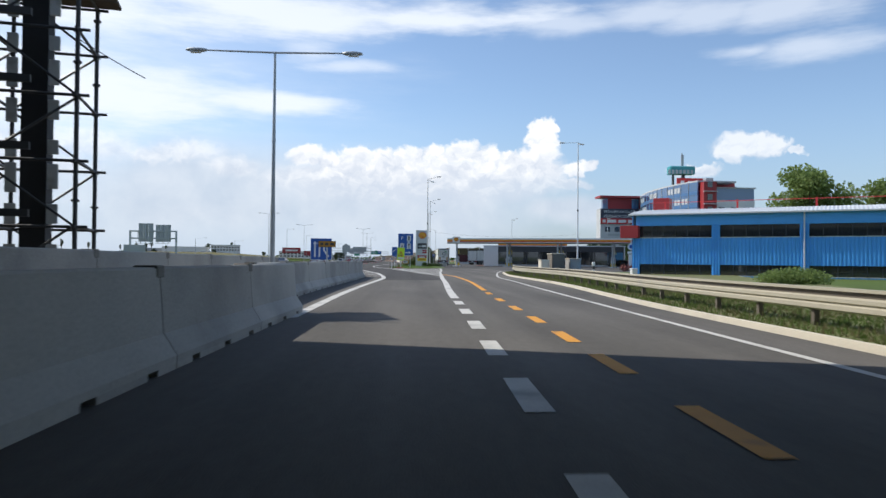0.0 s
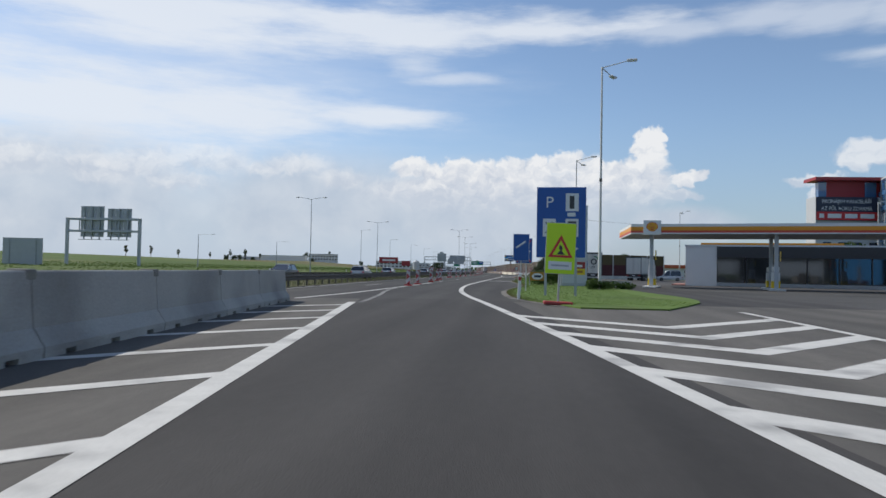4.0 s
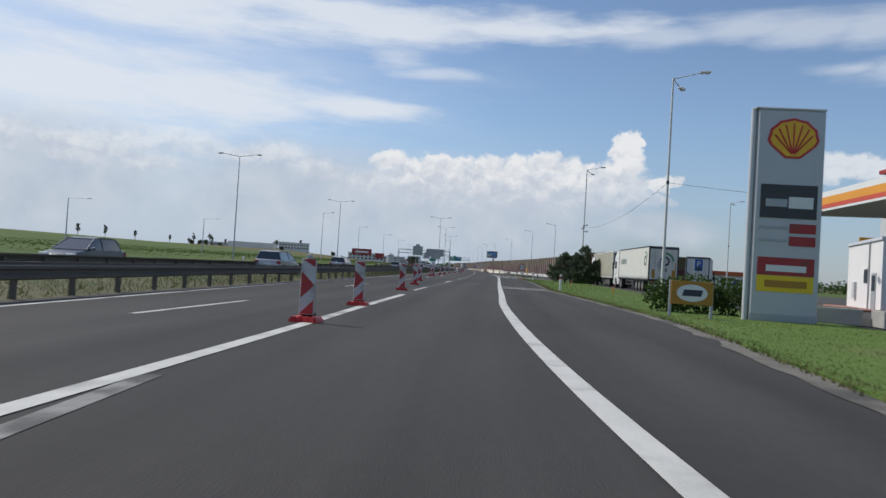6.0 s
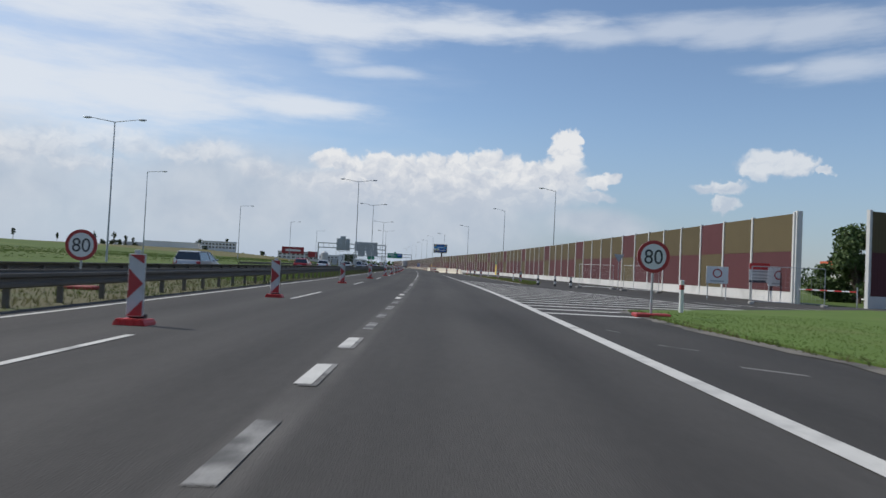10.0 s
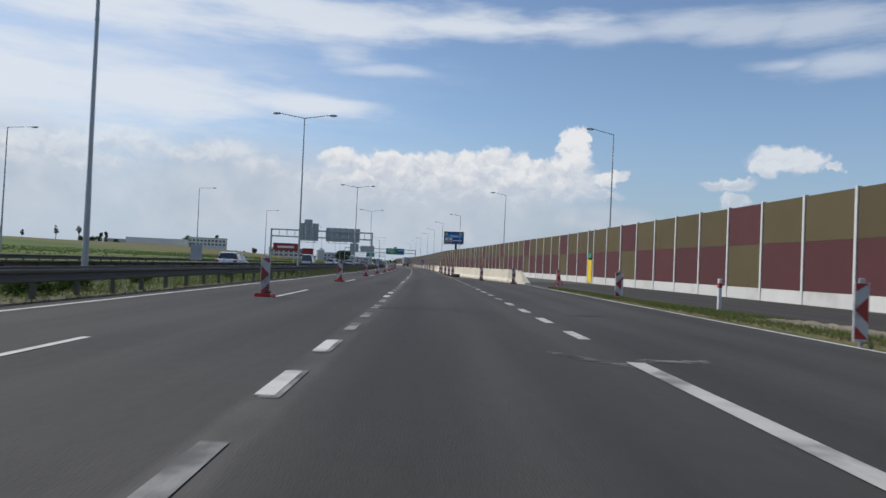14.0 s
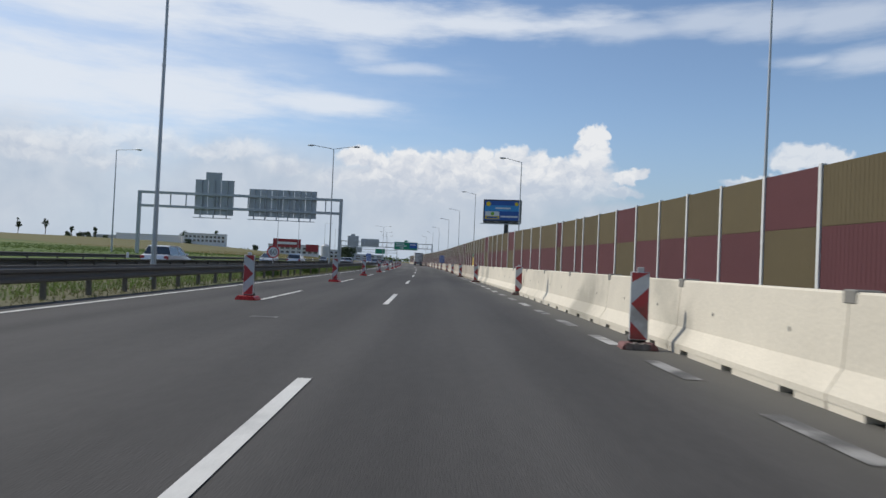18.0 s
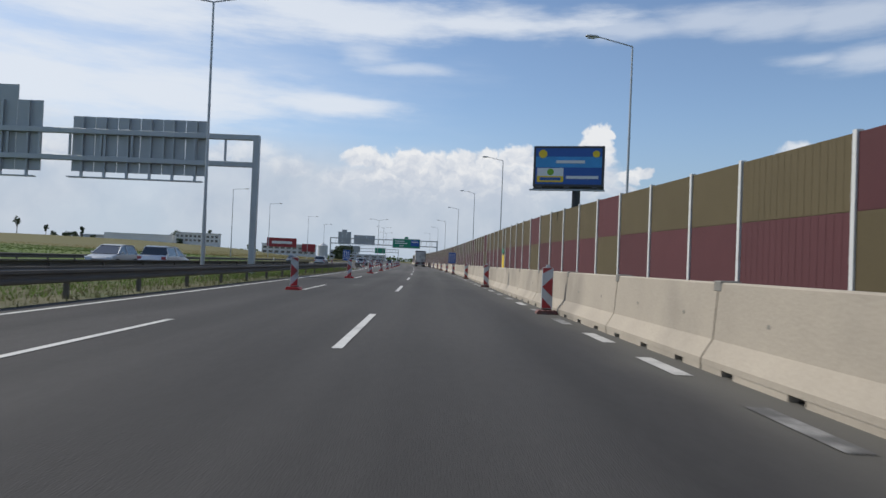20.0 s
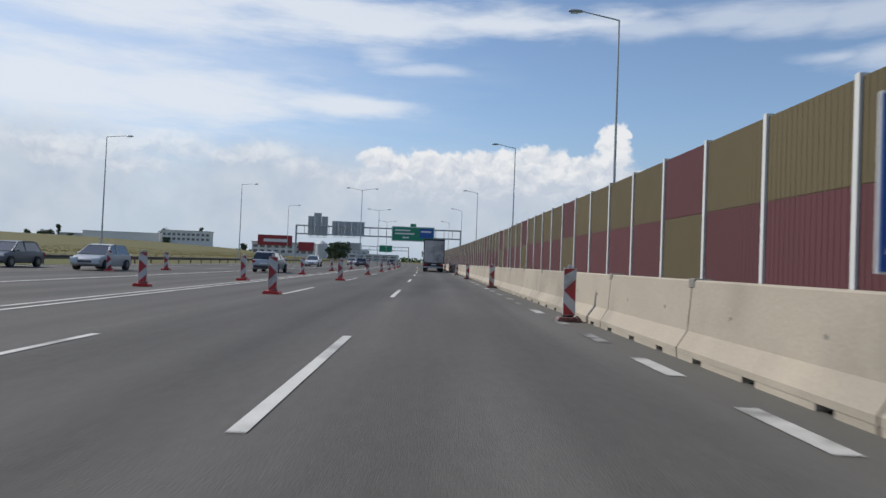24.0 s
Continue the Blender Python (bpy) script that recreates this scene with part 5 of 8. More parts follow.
# ---- road signs ----
def sign_panel(t, x0, x1, z0, z1, ma, rim=None, y=-0.03):
    part("sign_face", B(box, x0, x1, y - 0.012, y, z0, z1, 0.004), ma, t)
    part("sign_back", B(box, x0 - 0.02, x1 + 0.02, y, y + 0.03, z0 - 0.02, z1 + 0.02, 0.006), rim or WHITE, t, "pale rim and back")


def arrow_up(bm, x, z0, z1, w=0.075, bend=0.0, y=-0.05):
    """An upright lane arrow, or one whose lower end bends aside."""
    h = w * 1.55
    if bend:
        zb = z0 + (z1 - z0) * 0.42
        prism(bm, [(x - w / 2, zb), (x + w / 2, zb), (x + w / 2, z1 - h), (x - w / 2, z1 - h)], y, y + 0.008)
        prism(bm, [(x + bend - w / 2, z0), (x + bend + w / 2, z0 + 0.05), (x + w / 2, zb + 0.01), (x - w / 2, zb + 0.01)], y, y + 0.008)
    else:
        prism(bm, [(x - w / 2, z0), (x + w / 2, z0), (x + w / 2, z1 - h), (x - w / 2, z1 - h)], y, y + 0.008)
    prism(bm, [(x - w * 1.25, z1 - h), (x + w * 1.25, z1 - h), (x, z1)], y, y + 0.008)


def lane_sign(name, label, w, z0, z1, arrows, posts, red_foot=False):
    t = thing(name, Matrix(), label, "road sign")
    sign_panel(t, -w / 2, w / 2, z0, z1, BLUE)
    for x, b in arrows:
        bm = bmesh.new()
        arrow_up(bm, x * w, z0 + 0.12 * (z1 - z0), z1 - 0.12 * (z1 - z0), 0.085 * w, b * w)
        part("arrow", bm, WHITE, t)
    for x in posts:
        part("post", B(cyl, (x, 0.03, 0.0), (x, 0.03, z1 - 0.1), 0.035, n=10), STEEL, t)
        if red_foot:
            part("foot", B(box, x - 0.5, x + 0.5, -0.25, 0.3, 0, 0.12, 0.03), REDDARK, t, "red rubber foot")
    return t


s = lane_sign("lane_merge_sign", "blue lane sign with white arrows above the concrete blocks", 1.56, 1.12, 2.72, [(-0.3, 0), (-0.08, 0), (0.14, 0.22)], (-0.5, 0.5))
s.matrix_basis = pose(-5.45, 55.3, 0, 0, 0, 4)
s = lane_sign("lane_sign", "blue lane sign with white arrows behind the barrier", 0.98, 1.2, 2.64, [(-0.02, 0), (0.27, 0), (-0.31, 0)], (0.0,))
s.matrix_basis = pose(-0.62, 519.6, 0, 0, 0, 0)
part("slip_arrow", B(prism, [(-0.45, 1.34), (-0.36, 1.34), (-0.26, 1.62), (-0.35, 1.62)], -0.05, -0.042), WHITE, s)
s = lane_sign("lane_sign", "blue lane sign with white arrows on a red foot", 0.95, 0.97, 2.44, [(-0.02, 0), (0.27, 0), (-0.31, 0)], (0.0,), True)
s.matrix_basis = pose(-15.72, 522.0, 0, 0, 2, 0)
part("slip_arrow", B(prism, [(-0.44, 1.1), (-0.35, 1.1), (-0.25, 1.38), (-0.34, 1.38)], -0.05, -0.042), WHITE, s)

t = thing("detour_sign", pose(-3.78, 41.8, 0, 0, 0, 3), "amber detour board with dark marks on a grey post", "road sign")
sign_panel(t, -0.48, 0.48, 1.86, 2.18, AMBER, DARK)
for x, w in ((-0.3, 0.16), (-0.02, 0.2), (0.28, 0.22)):
    part("mark", B(box, x - w / 2, x + w / 2, -0.05, -0.042, 1.95, 2.09), DARK, t)
part("post", B(cyl, (0, 0.03, 0), (0, 0.03, 2.1), 0.04), STEEL, t)

# crossed-out lane sign on two posts in the grass
t = thing("end_of_merge_sign", pose(0.6, 117.0, 0, 0, 0, -3), "blue sign with white arrows crossed out in red on two posts", "road sign")
sign_panel(t, -0.47, 0.47, 1.65, 3.08, BLUE)
for pts in ([(-0.36, 2.60), (0.02, 2.78), (0.0, 2.70), (0.16, 2.88), (-0.06, 2.92), (-0.01, 2.86), (-0.38, 2.69)],
            [(-0.36, 2.20), (0.14, 2.48), (0.12, 2.40), (0.28, 2.58), (0.06, 2.62), (0.11, 2.55), (-0.38, 2.29)],
            [(0.02, 1.80), (0.10, 1.80), (0.12, 2.16), (0.28, 2.26), (0.26, 2.19), (0.42, 2.36), (0.22, 2.38), (0.25, 2.33), (0.03, 2.20)]):
    part("arrow", B(prism, pts, -0.05, -0.042), WHITE, t)
for a in (1, -1):
    part("cross_bar", B(prism, [(a * -0.42, 1.74), (a * -0.36, 1.70), (a * 0.42, 2.98), (a * 0.36, 3.02)], -0.06, -0.051), RED, t)
for x in (-0.16, 0.14):
    part("post", B(cyl, (x, 0.03, 0), (x, 0.03, 3.0), 0.035), STEEL, t)

# fluorescent roadwork warning sign
t = thing("roadworks_sign", pose(1.1, 100.0, 0.0, 0, 2, 0), "fluorescent yellow-green roadworks warning board on a red foot", "road sign")
sign_panel(t, -0.5, 0.5, 1.1, 2.84, LIME, GREY_BACK)
part("triangle", B(prism, [(-0.42, 1.66), (0.42, 1.66), (0.0, 2.44)], -0.052, -0.043), RED, t)
part("triangle_field", B(prism, [(-0.28, 1.74), (0.28, 1.74), (0.0, 2.26)], -0.060, -0.053), LIME, t)
part("pictogram", B(prism, [(-0.14, 1.76), (0.16, 1.76), (0.05, 1.86), (0.06, 2.02), (-0.02, 2.1), (-0.07, 2.0), (-0.02, 1.9)], -0.068, -0.061), DARK, t)
part("plate", B(box, -0.4, 0.4, -0.055, -0.043, 1.24, 1.52), WHITE, t)
part("plate_text", B(box, -0.3, 0.3, -0.062, -0.056, 1.35, 1.41), GREY_BACK, t)
part("post", B(cyl, (0, 0.03, 0), (0, 0.03, 2.7), 0.035), STEEL, t)
part("foot", B(box, -0.5, 0.5, -0.25, 0.3, 0.02, 0.14, 0.03), REDDARK, t, "red rubber foot")

# blue services board
t = thing("services_sign", pose(2.0, 109.0, 0, 0, 0, -6), "large blue services board with white pictograms", "road sign")
sign_panel(t, -1.13, 1.13, 1.85, 5.15, BLUE)
words("letter", "P", 0.75, WHITE, t, -0.55, -0.05, 4.2)
for cx, cz, k in ((0.5, 4.45, 0), (-0.55, 3.25, 1), (0.5, 3.25, 2)):
    pn = part("pictogram_field", B(box, cx - 0.3, cx + 0.3, -0.052, -0.043, cz - 0.42, cz + 0.42), WHITE, t)
    if k == 0:
        part("pump_mark", B(prism, [(cx - 0.12, cz - 0.3), (cx + 0.1, cz - 0.3), (cx + 0.1, cz + 0.3), (cx - 0.12, cz + 0.3)], -0.06, -0.053), DARK, pn)
    elif k == 1:
        for a in (1, -1):
            part("cutlery_mark", B(prism, [(cx - a * 0.2, cz - 0.25), (cx - a * 0.12, cz - 0.28), (cx + a * 0.2, cz + 0.25), (cx + a * 0.12, cz + 0.28)], -0.06 - 0.003 * a, -0.053), DARK, pn)
    else:
        part("hammer_mark", B(prism, [(cx - 0.06, cz - 0.32), (cx + 0.06, cz - 0.32), (cx + 0.06, cz + 0.12), (cx + 0.2, cz + 0.12), (cx + 0.2, cz + 0.3), (cx - 0.2, cz + 0.3), (cx - 0.2, cz + 0.12), (cx - 0.06, cz + 0.12)], -0.06, -0.053), DARK, pn)
part("arrow", B(prism, [(-0.1, 2.2), (0.5, 2.2), (0.5, 2.06), (0.8, 2.27), (0.5, 2.48), (0.5, 2.34), (-0.1, 2.34)], -0.052, -0.043), WHITE, t)
part("plate", B(box, 0.28, 0.66, -0.052, -0.043, 3.78, 3.96), WHITE, t)
for x in (-0.7, 0.7):
    part("post", B(box, x - 0.06, x + 0.06, 0.0, 0.1, 0, 5.0), STEEL, t)
t = thing("small_lane_sign", pose(0.35, 114.5, 0, 0, 0, 2), "small blue sign behind the roadworks board", "road sign")
sign_panel(t, -0.42, 0.42, 1.75, 3.2, BLUE)
part("arrow", B(prism, [(-0.3, 2.5), (0.2, 2.85), (0.25, 2.78), (-0.25, 2.42)], -0.05, -0.042), WHITE, t)
part("post", B(cyl, (0, 0.03, 0), (0, 0.03, 3.1), 0.035), STEEL, t)


def speed_sign(num, label, h, foot=True, name="speed_limit_sign"):
    t = thing(name, Matrix(), label, "road sign")
    part("sign_face", B(disc, (0, h), 0.36, -0.03, 0.012, 32), WHITE, t)
    part("rim", B(ring, (0, h), 0.36, 0.46, -0.036, 0.02, n=32), RED if num == "60" else REDDARK, t, "red rim")
    part("sign_back", B(disc, (0, h), 0.46, -0.016, 0.02, 32), GREY_BACK, t)
    words("number", num, 0.58, DARK, t, 0, -0.034, h - 0.2, 0.0, wide=0.95)
    part("post", B(cyl, (0, 0.03, 0), (0, 0.03, h + 0.3), 0.032), STEEL, t)
    if foot:
        part("foot", B(box, -0.5, 0.5, -0.25, 0.25, 0, 0.12, 0.03), REDDARK, t, "red rubber foot")
    return t


speed_sign("80", "round 80 speed limit sign on a red foot", 1.72).matrix_basis = pose(3.2, 214.2, 0, 0, 0, -3)
speed_sign("80", "round 80 speed limit sign behind the median guardrail", 1.32).matrix_basis = pose(-13.42, 215.9, 0, 0, 0, 2)
speed_sign("60", "round 60 speed limit sign behind the median guardrail", 1.42).matrix_basis = pose(-13.61, 428.0, 0, 0, 0, 2)

t = thing("bend_sign", pose(-13.15, 291.6, 0, 0, 0, -20), "white board with a dark swerving arrow in the median", "road sign")
sign_panel(t, -0.42, 0.42, 0.72, 2.28, WHITE)
bm = bmesh.new()
for a, b in (((-0.1, 0.9), (-0.1, 1.25)), ((-0.1, 1.25), (0.14, 1.6)), ((0.14, 1.6), (0.14, 2.0))):
    cyl(bm, (a[0], -0.05, a[1]), (b[0], -0.05, b[1]), 0.035, n=6)
prism(bm, [(0.04, 1.98), (0.24, 1.98), (0.14, 2.16)], -0.06, -0.045)
part("arrow", bm, DARK, t)
part("post", B(cyl, (0, 0.03, 0), (0, 0.03, 2.1), 0.035), STEEL, t)
for x, y, w, z0, z1 in ((-19.5, 330, 0.9, 0.7, 2.0),):
    t = thing("sign_from_behind", pose(x, y + 12, rise(x, y), 0, 0, 8), "grey back of a road sign beside the far carriageway", "road sign", "signs seen from behind")
    part("sign_back", B(box, -w / 2, w / 2, 0, 0.03, z0, z1, 0.008), GREY_BACK, t)
    part("post", B(cyl, (0, -0.03, 0), (0, -0.03, z1), 0.035), STEEL, t)

t = thing("parking_sign", pose(8.85, 154.2, 0.02, 0, 0, -10), "small blue parking sign on a thin post", "road sign")
sign_panel(t, -0.22, 0.22, 1.75, 2.42, BLUE)
words("letter", "P", 0.42, WHITE, t, 0, -0.05, 2.02)
part("plate", B(box, -0.16, 0.16, -0.05, -0.043, 1.80, 1.96), DARK, t)
part("post", B(cyl, (0, 0.03, 0), (0, 0.03, 2.4), 0.03), STEEL, t)
t = thing("round_sign_from_behind", pose(9.6, 165.1, 0.0, 0, 0, 10), "grey back of a round sign on a thin post", "road sign", "signs seen from behind")
part("sign_back", B(disc, (0, 2.25), 0.33, 0, 0.03, 28), GREY_BACK, t)
part("post", B(cyl, (0, -0.03, 0), (0, -0.03, 2.5), 0.03), STEEL, t)
t = thing("round_sign_from_behind", pose(16.6, 223.0, 0.0, 0, 0, 14), "grey back of a round sign at the island's end", "road sign", "signs seen from behind")
part("sign_back", B(disc, (0, 2.2), 0.33, 0, 0.03, 28), GREY_BACK, t)
part("post", B(cyl, (0, -0.03, 0), (0, -0.03, 2.5), 0.03), STEEL, t)
t = thing("give_way_sign", pose(13.4, 252.5, 0, 0, 0, 170), "grey back of a triangular give-way sign", "road sign")
part("sign_back", B(prism, [(-0.42, 2.9), (0.42, 2.9), (0, 2.2)], 0, 0.03), GREY_BACK, t)
part("post", B(cyl, (0, -0.03, 0), (0, -0.03, 2.9), 0.03), STEEL, t)

# site fence and notice boards by the gap in the wall
for i, (x, y, rz) in enumerate(((11.4, 252.0, -52), (13.5, 247.0, -60), (15.6, 230.0, -20))):
    t = thing("site_fence", pose(x, y, 0, 0, 0, rz), "temporary steel mesh fence panel on concrete feet", "fence", "site fence panels")
    part("fence_frame", B(cyl, (-1.7, 0, 0.1), (-1.7, 0, 1.95), 0.02, n=6), STEEL, t)
    part("fence_frame", B(cyl, (1.7, 0, 0.1), (1.7, 0, 1.95), 0.02, n=6), STEEL, t)
    part("fence_frame", B(cyl, (-1.7, 0, 1.95), (1.7, 0, 1.95), 0.02, n=6), STEEL, t)
    part("fence_frame", B(cyl, (-1.7, 0, 0.15), (1.7, 0, 0.15), 0.02, n=6), STEEL, t)
    bm = bmesh.new()
    for k in range(1, 17):
        cyl(bm, (-1.7 + 0.2 * k, 0, 0.15), (-1.7 + 0.2 * k, 0, 1.95), 0.004, n=4)
    for k in range(1, 7):
        cyl(bm, (-1.7, 0, 0.15 + 0.26 * k), (1.7, 0, 0.15 + 0.26 * k), 0.004, n=4)
    part("wire_mesh", bm, STEEL, t)
    for x2 in (-1.7, 1.7):
        part("foot", B(box, x2 - 0.12, x2 + 0.12, -0.3, 0.3, 0, 0.14, 0.02), CONC_G, t)
for x, y, w, z0, z1, ma, lab in ((14.3, 235.5, 1.25, 0.95, 1.95, WHITE, "white notice board with a round mark"), (18.25, 236.0, 1.25, 0.95, 2.05, WHITE, "white notice board on a concrete foot"), (17.75, 237.3, 1.3, 1.1, 2.3, RED, "white and red construction board")):
    t = thing("notice_board", pose(x, y, 0, 0, 0, -8), lab, "notice board", "notice boards at the wall")
    part("sign_face", B(box, -w / 2, w / 2, -0.03, 0, z0, z1, 0.006), WHITE, t)
    if ma is RED:
        part("red_band", B(box, -w / 2, w / 2, -0.04, -0.031, z1 - 0.4, z1), RED, t)
        part("blue_band", B(box, -w / 2, w / 2 - 0.3, -0.04, -0.031, z0, z0 + 0.16), NAVY, t)
        for z in (1.35, 1.55, 1.75):
            part("text_line", B(box, -w / 2 + 0.15, w / 2 - 0.2, -0.04, -0.031, z, z + 0.07), GREY_BACK, t)
    else:
        part("round_mark", B(ring, (0, (z0 + z1) / 2 + 0.1), 0.2, 0.27, -0.04, 0.008), REDDARK, t)
        part("text_line", B(box, -0.4, 0.4, -0.04, -0.031, z0 + 0.1, z0 + 0.18), GREY_BACK, t)
    for px in (-w / 2 + 0.1, w / 2 - 0.1):
        part("post", B(cyl, (px, 0.03, 0), (px, 0.03, z1), 0.03, n=8), STEEL, t)
t = thing("barrier_tape", pose(19.2, 232.6, 0, 0, 0, -58), "red and white tape rail across the wall's gap", "tape")
for i in range(8):
    part("tape_piece", B(box, -1.6 + 0.4 * i, -1.2 + 0.4 * i, -0.01, 0.01, 0.82, 0.88), RED if i % 2 else WHITE, t)
for x in (-1.6, 1.6):
    part("post", B(cyl, (x, 0, 0), (x, 0, 1.1), 0.03, n=8), STEEL, t)
for x, y in ((6.7, 326.2),):
    t = thing("red_trestle", pose(x, y, 0.03, 0, 0, 25), "red steel trestle standing in the verge", "trestle", "red trestles")
    for a in ((-0.25, -0.3), (0.25, -0.3), (0.0, 0.4)):
        part("leg", B(cyl, (a[0], a[1], 0), (0, 0, 0.95), 0.022, n=6), RED, t)
    part("head", B(cyl, (0, 0, 0.9), (0, 0, 1.1), 0.04, n=8), RED, t)
    part("base", B(box, -0.2, 0.3, -0.2, 0.1, 0, 0.05, 0.01), RED, t)

t = thing("battery_box", pose(2.2, 355.9, 0, 0, 0, 6), "dark brown battery box of the warning lamps", "box")
part("box_body", B(box, -0.3, 0.3, -0.22, 0.22, 0, 0.3, 0.02), BARK, t)
part("box_lid", B(box, -0.32, 0.32, -0.24, 0.24, 0.3, 0.34, 0.01), DARK, t)
part("box_handle", B(box, -0.08, 0.08, -0.26, -0.235, 0.18, 0.22), BLACK, t)


# ---- sign gantries ----
def gantry(name, label, x0, x1, y, zb, zt, deep=0.7):
    t = thing(name, pose(0, y, 0), label, "sign gantry")
    for x in (x0, x1):
        part("column", B(box, x - 0.19, x + 0.19, -0.19, 0.19, rise(x, y) - 0.2, zt + 0.15, 0.02), STEEL, t)
    part("upper_beam", B(box, x0, x1, -0.16, 0.16, zt - 0.18, zt + 0.15, 0.02), STEEL, t)
    part("lower_beam", B(box, x0, x1, -0.16, 0.16, zb - 0.16, zb + 0.16, 0.02), STEEL, t)
    n = max(6, int((x1 - x0) / 1.9))
    for k in range(1, n):
        x = x0 + (x1 - x0) * k / n
        part("strut", B(box, x - 0.06, x + 0.06, -0.06, 0.06, zb + 0.1, zt - 0.1), STEEL, t)
    return t


def board_back(t, x0, x1, z0, z1, n, tower=None):
    """A sign seen from behind: sheets, ribs and the catwalk under it."""
    w = (x1 - x0) / n
    for k in range(n):
        part("back_sheet", B(box, x0 + w * k + 0.02, x0 + w * (k + 1) - 0.02, 0.2, 0.26, z0, z1), GREY_BACK, t)
        part("back_rib", B(box, x0 + w * (k + 0.5) - 0.06, x0 + w * (k + 0.5) + 0.06, 0.0, 0.2, z0 - 0.35, z1 - 0.05), STEEL, t)
    part("catwalk", B(box, x0 + 0.1, x1 - 0.1, -0.5, -0.1, z0 - 0.45, z0 - 0.38), STEEL, t)
    if tower:
        part("back_sheet", B(box, tower[0], tower[1], 0.2, 0.26, z1, tower[2]), GREY_BACK, t)


g = gantry("sign_gantry", "grey steel sign gantry over the far carriageway, seen from behind", -39.0, -13.8, 464.5, 6.75, 8.45)
board_back(g, -32.2, -27.3, 5.9, 10.3, 3, (-30.9, -28.9, 11.25))
board_back(g, -25.4, -16.9, 5.95, 9.4, 6)
g = gantry("sign_gantry", "grey steel sign gantry in the distance, seen from behind", -61.0, -50.5, 171.4, 5.7, 7.4)
board_back(g, -59.2, -55.8, 4.9, 9.2, 3)
board_back(g, -55.3, -51.8, 4.9, 8.9, 3)
t = thing("sign_from_behind", pose(-52.2, 149.2, 0, 0, 0, 8), "broad grey back of a road sign", "road sign", "signs seen from behind")
part("sign_back", B(box, -2.1, 2.1, 0, 0.06, 0.9, 3.8, 0.01), GREY_BACK, t)
for x in (-1.4, 1.4):
    part("post", B(cyl, (x, -0.05, -0.3), (x, -0.05, 3.6), 0.06), STEEL, t)
g = gantry("sign_gantry", "long steel sign gantry across both carriageways", -43.5, -4.2, 684, 6.9, 8.9)
board_back(g, -40.8, -36.0, 6.6, 11.2, 3, (-39.4, -37.6, 12.0))
board_back(g, -35.0, -27.2, 6.8, 10.2, 5)
part("direction_sign", B(box, -20.4, -10.6, -0.3, -0.22, 6.2, 9.3, 0.02), GREEN_S, g, "green direction sign")
part("direction_rim", B(box, -20.6, -10.4, -0.22, -0.18, 6.0, 9.5), WHITE, g)
part("blue_field", B(box, -13.9, -10.8, -0.34, -0.31, 6.9, 9.1), BLUE, g)
part("number_plate_field", B(box, -16.2, -14.8, -0.34, -0.3, 9.5, 10.2), GREEN_S, g)
for x0, x1, z in ((-19.8, -16.2, 8.4), (-19.8, -15.2, 7.6), (-13.6, -11.2, 8.2), (-18.0, -16.4, 6.7)):
    part("text_line", B(box, x0, x1, -0.36, -0.345, z, z + 0.36), WHITE, g)
g = gantry("sign_gantry", "far steel sign gantry", -75, -32, 905, 6.9, 8.9)
board_back(g, -72, -58, 6.4, 10.4, 5)
part("direction_sign", B(box, -48, -41, -0.3, -0.22, 6.0, 9.6, 0.02), GREEN_S, g, "green direction sign")

# ---- billboard behind the wall ----
t = thing("billboard", pose(7.1, 473.0, 0, 0, 0, -14), "lit billboard with a blue poster on a thick steel pole", "billboard")
part("pole", B(cyl, (0.6, 0.5, -0.2), (0.6, 0.5, 7.6), 0.34, 0.3, 16), DARK, t)
part("cabinet", B(box, -2.6, 2.6, 0, 0.9, 7.15, 10.2, 0.03), DARK, t, "dark frame")
part("poster_sky", B(box, -2.42, 2.42, -0.02, 0.0, 7.35, 10.02), BLUE, t, "blue poster")
part("poster_light", B(box, -2.42, 2.42, -0.03, -0.021, 8.6, 9.4), mat("poster_pale_blue", (0.05, 0.30, 0.62), 0.5, var=0.2, scale=0.8), t)
part("poster_leaf", B(disc, (-1.9, 9.6), 0.32, -0.045, 0.012, 14), YELLOW, t)
part("poster_leaf", B(disc, (2.0, 9.6), 0.26, -0.045, 0.012, 14), YELLOW, t)
part("poster_panel", B(box, -2.3, -0.35, -0.045, -0.032, 7.5, 8.55), WHITE, t)
part("poster_strip", B(box, -2.3, -0.35, -0.055, -0.046, 7.5, 7.95), YELLOW, t)
part("poster_mark", B(disc, (-1.3, 8.25), 0.25, -0.06, 0.012, 14), mat("poster_green", (0.18, 0.38, 0.03), 0.5), t)
for x0, x1, z in ((-2.1, -0.55, 7.62), (-0.15, 2.2, 7.75), (-0.9, 1.2, 8.9)):
    part("text_bar", B(box, x0, x1, -0.07, -0.057, z, z + 0.22), BLUE if z < 7.7 else WHITE, t)
part("service_walk", B(box, -2.7, 2.7, -1.2, -0.9, 6.75, 6.85), STEEL, t)
part("service_walk", B(box, -2.6, 2.6, 0.2, 0.7, 6.95, 7.1), DARK, t)
for x in (-2.0, 0.0, 2.0):
    part("walk_bracket", B(box, x - 0.05, x + 0.05, -1.1, 0.3, 6.85, 6.95), STEEL, t)
    part("flood_light", B(box, x - 0.2, x + 0.2, -1.25, -1.0, 6.86, 7.02, 0.02), DARK, t)


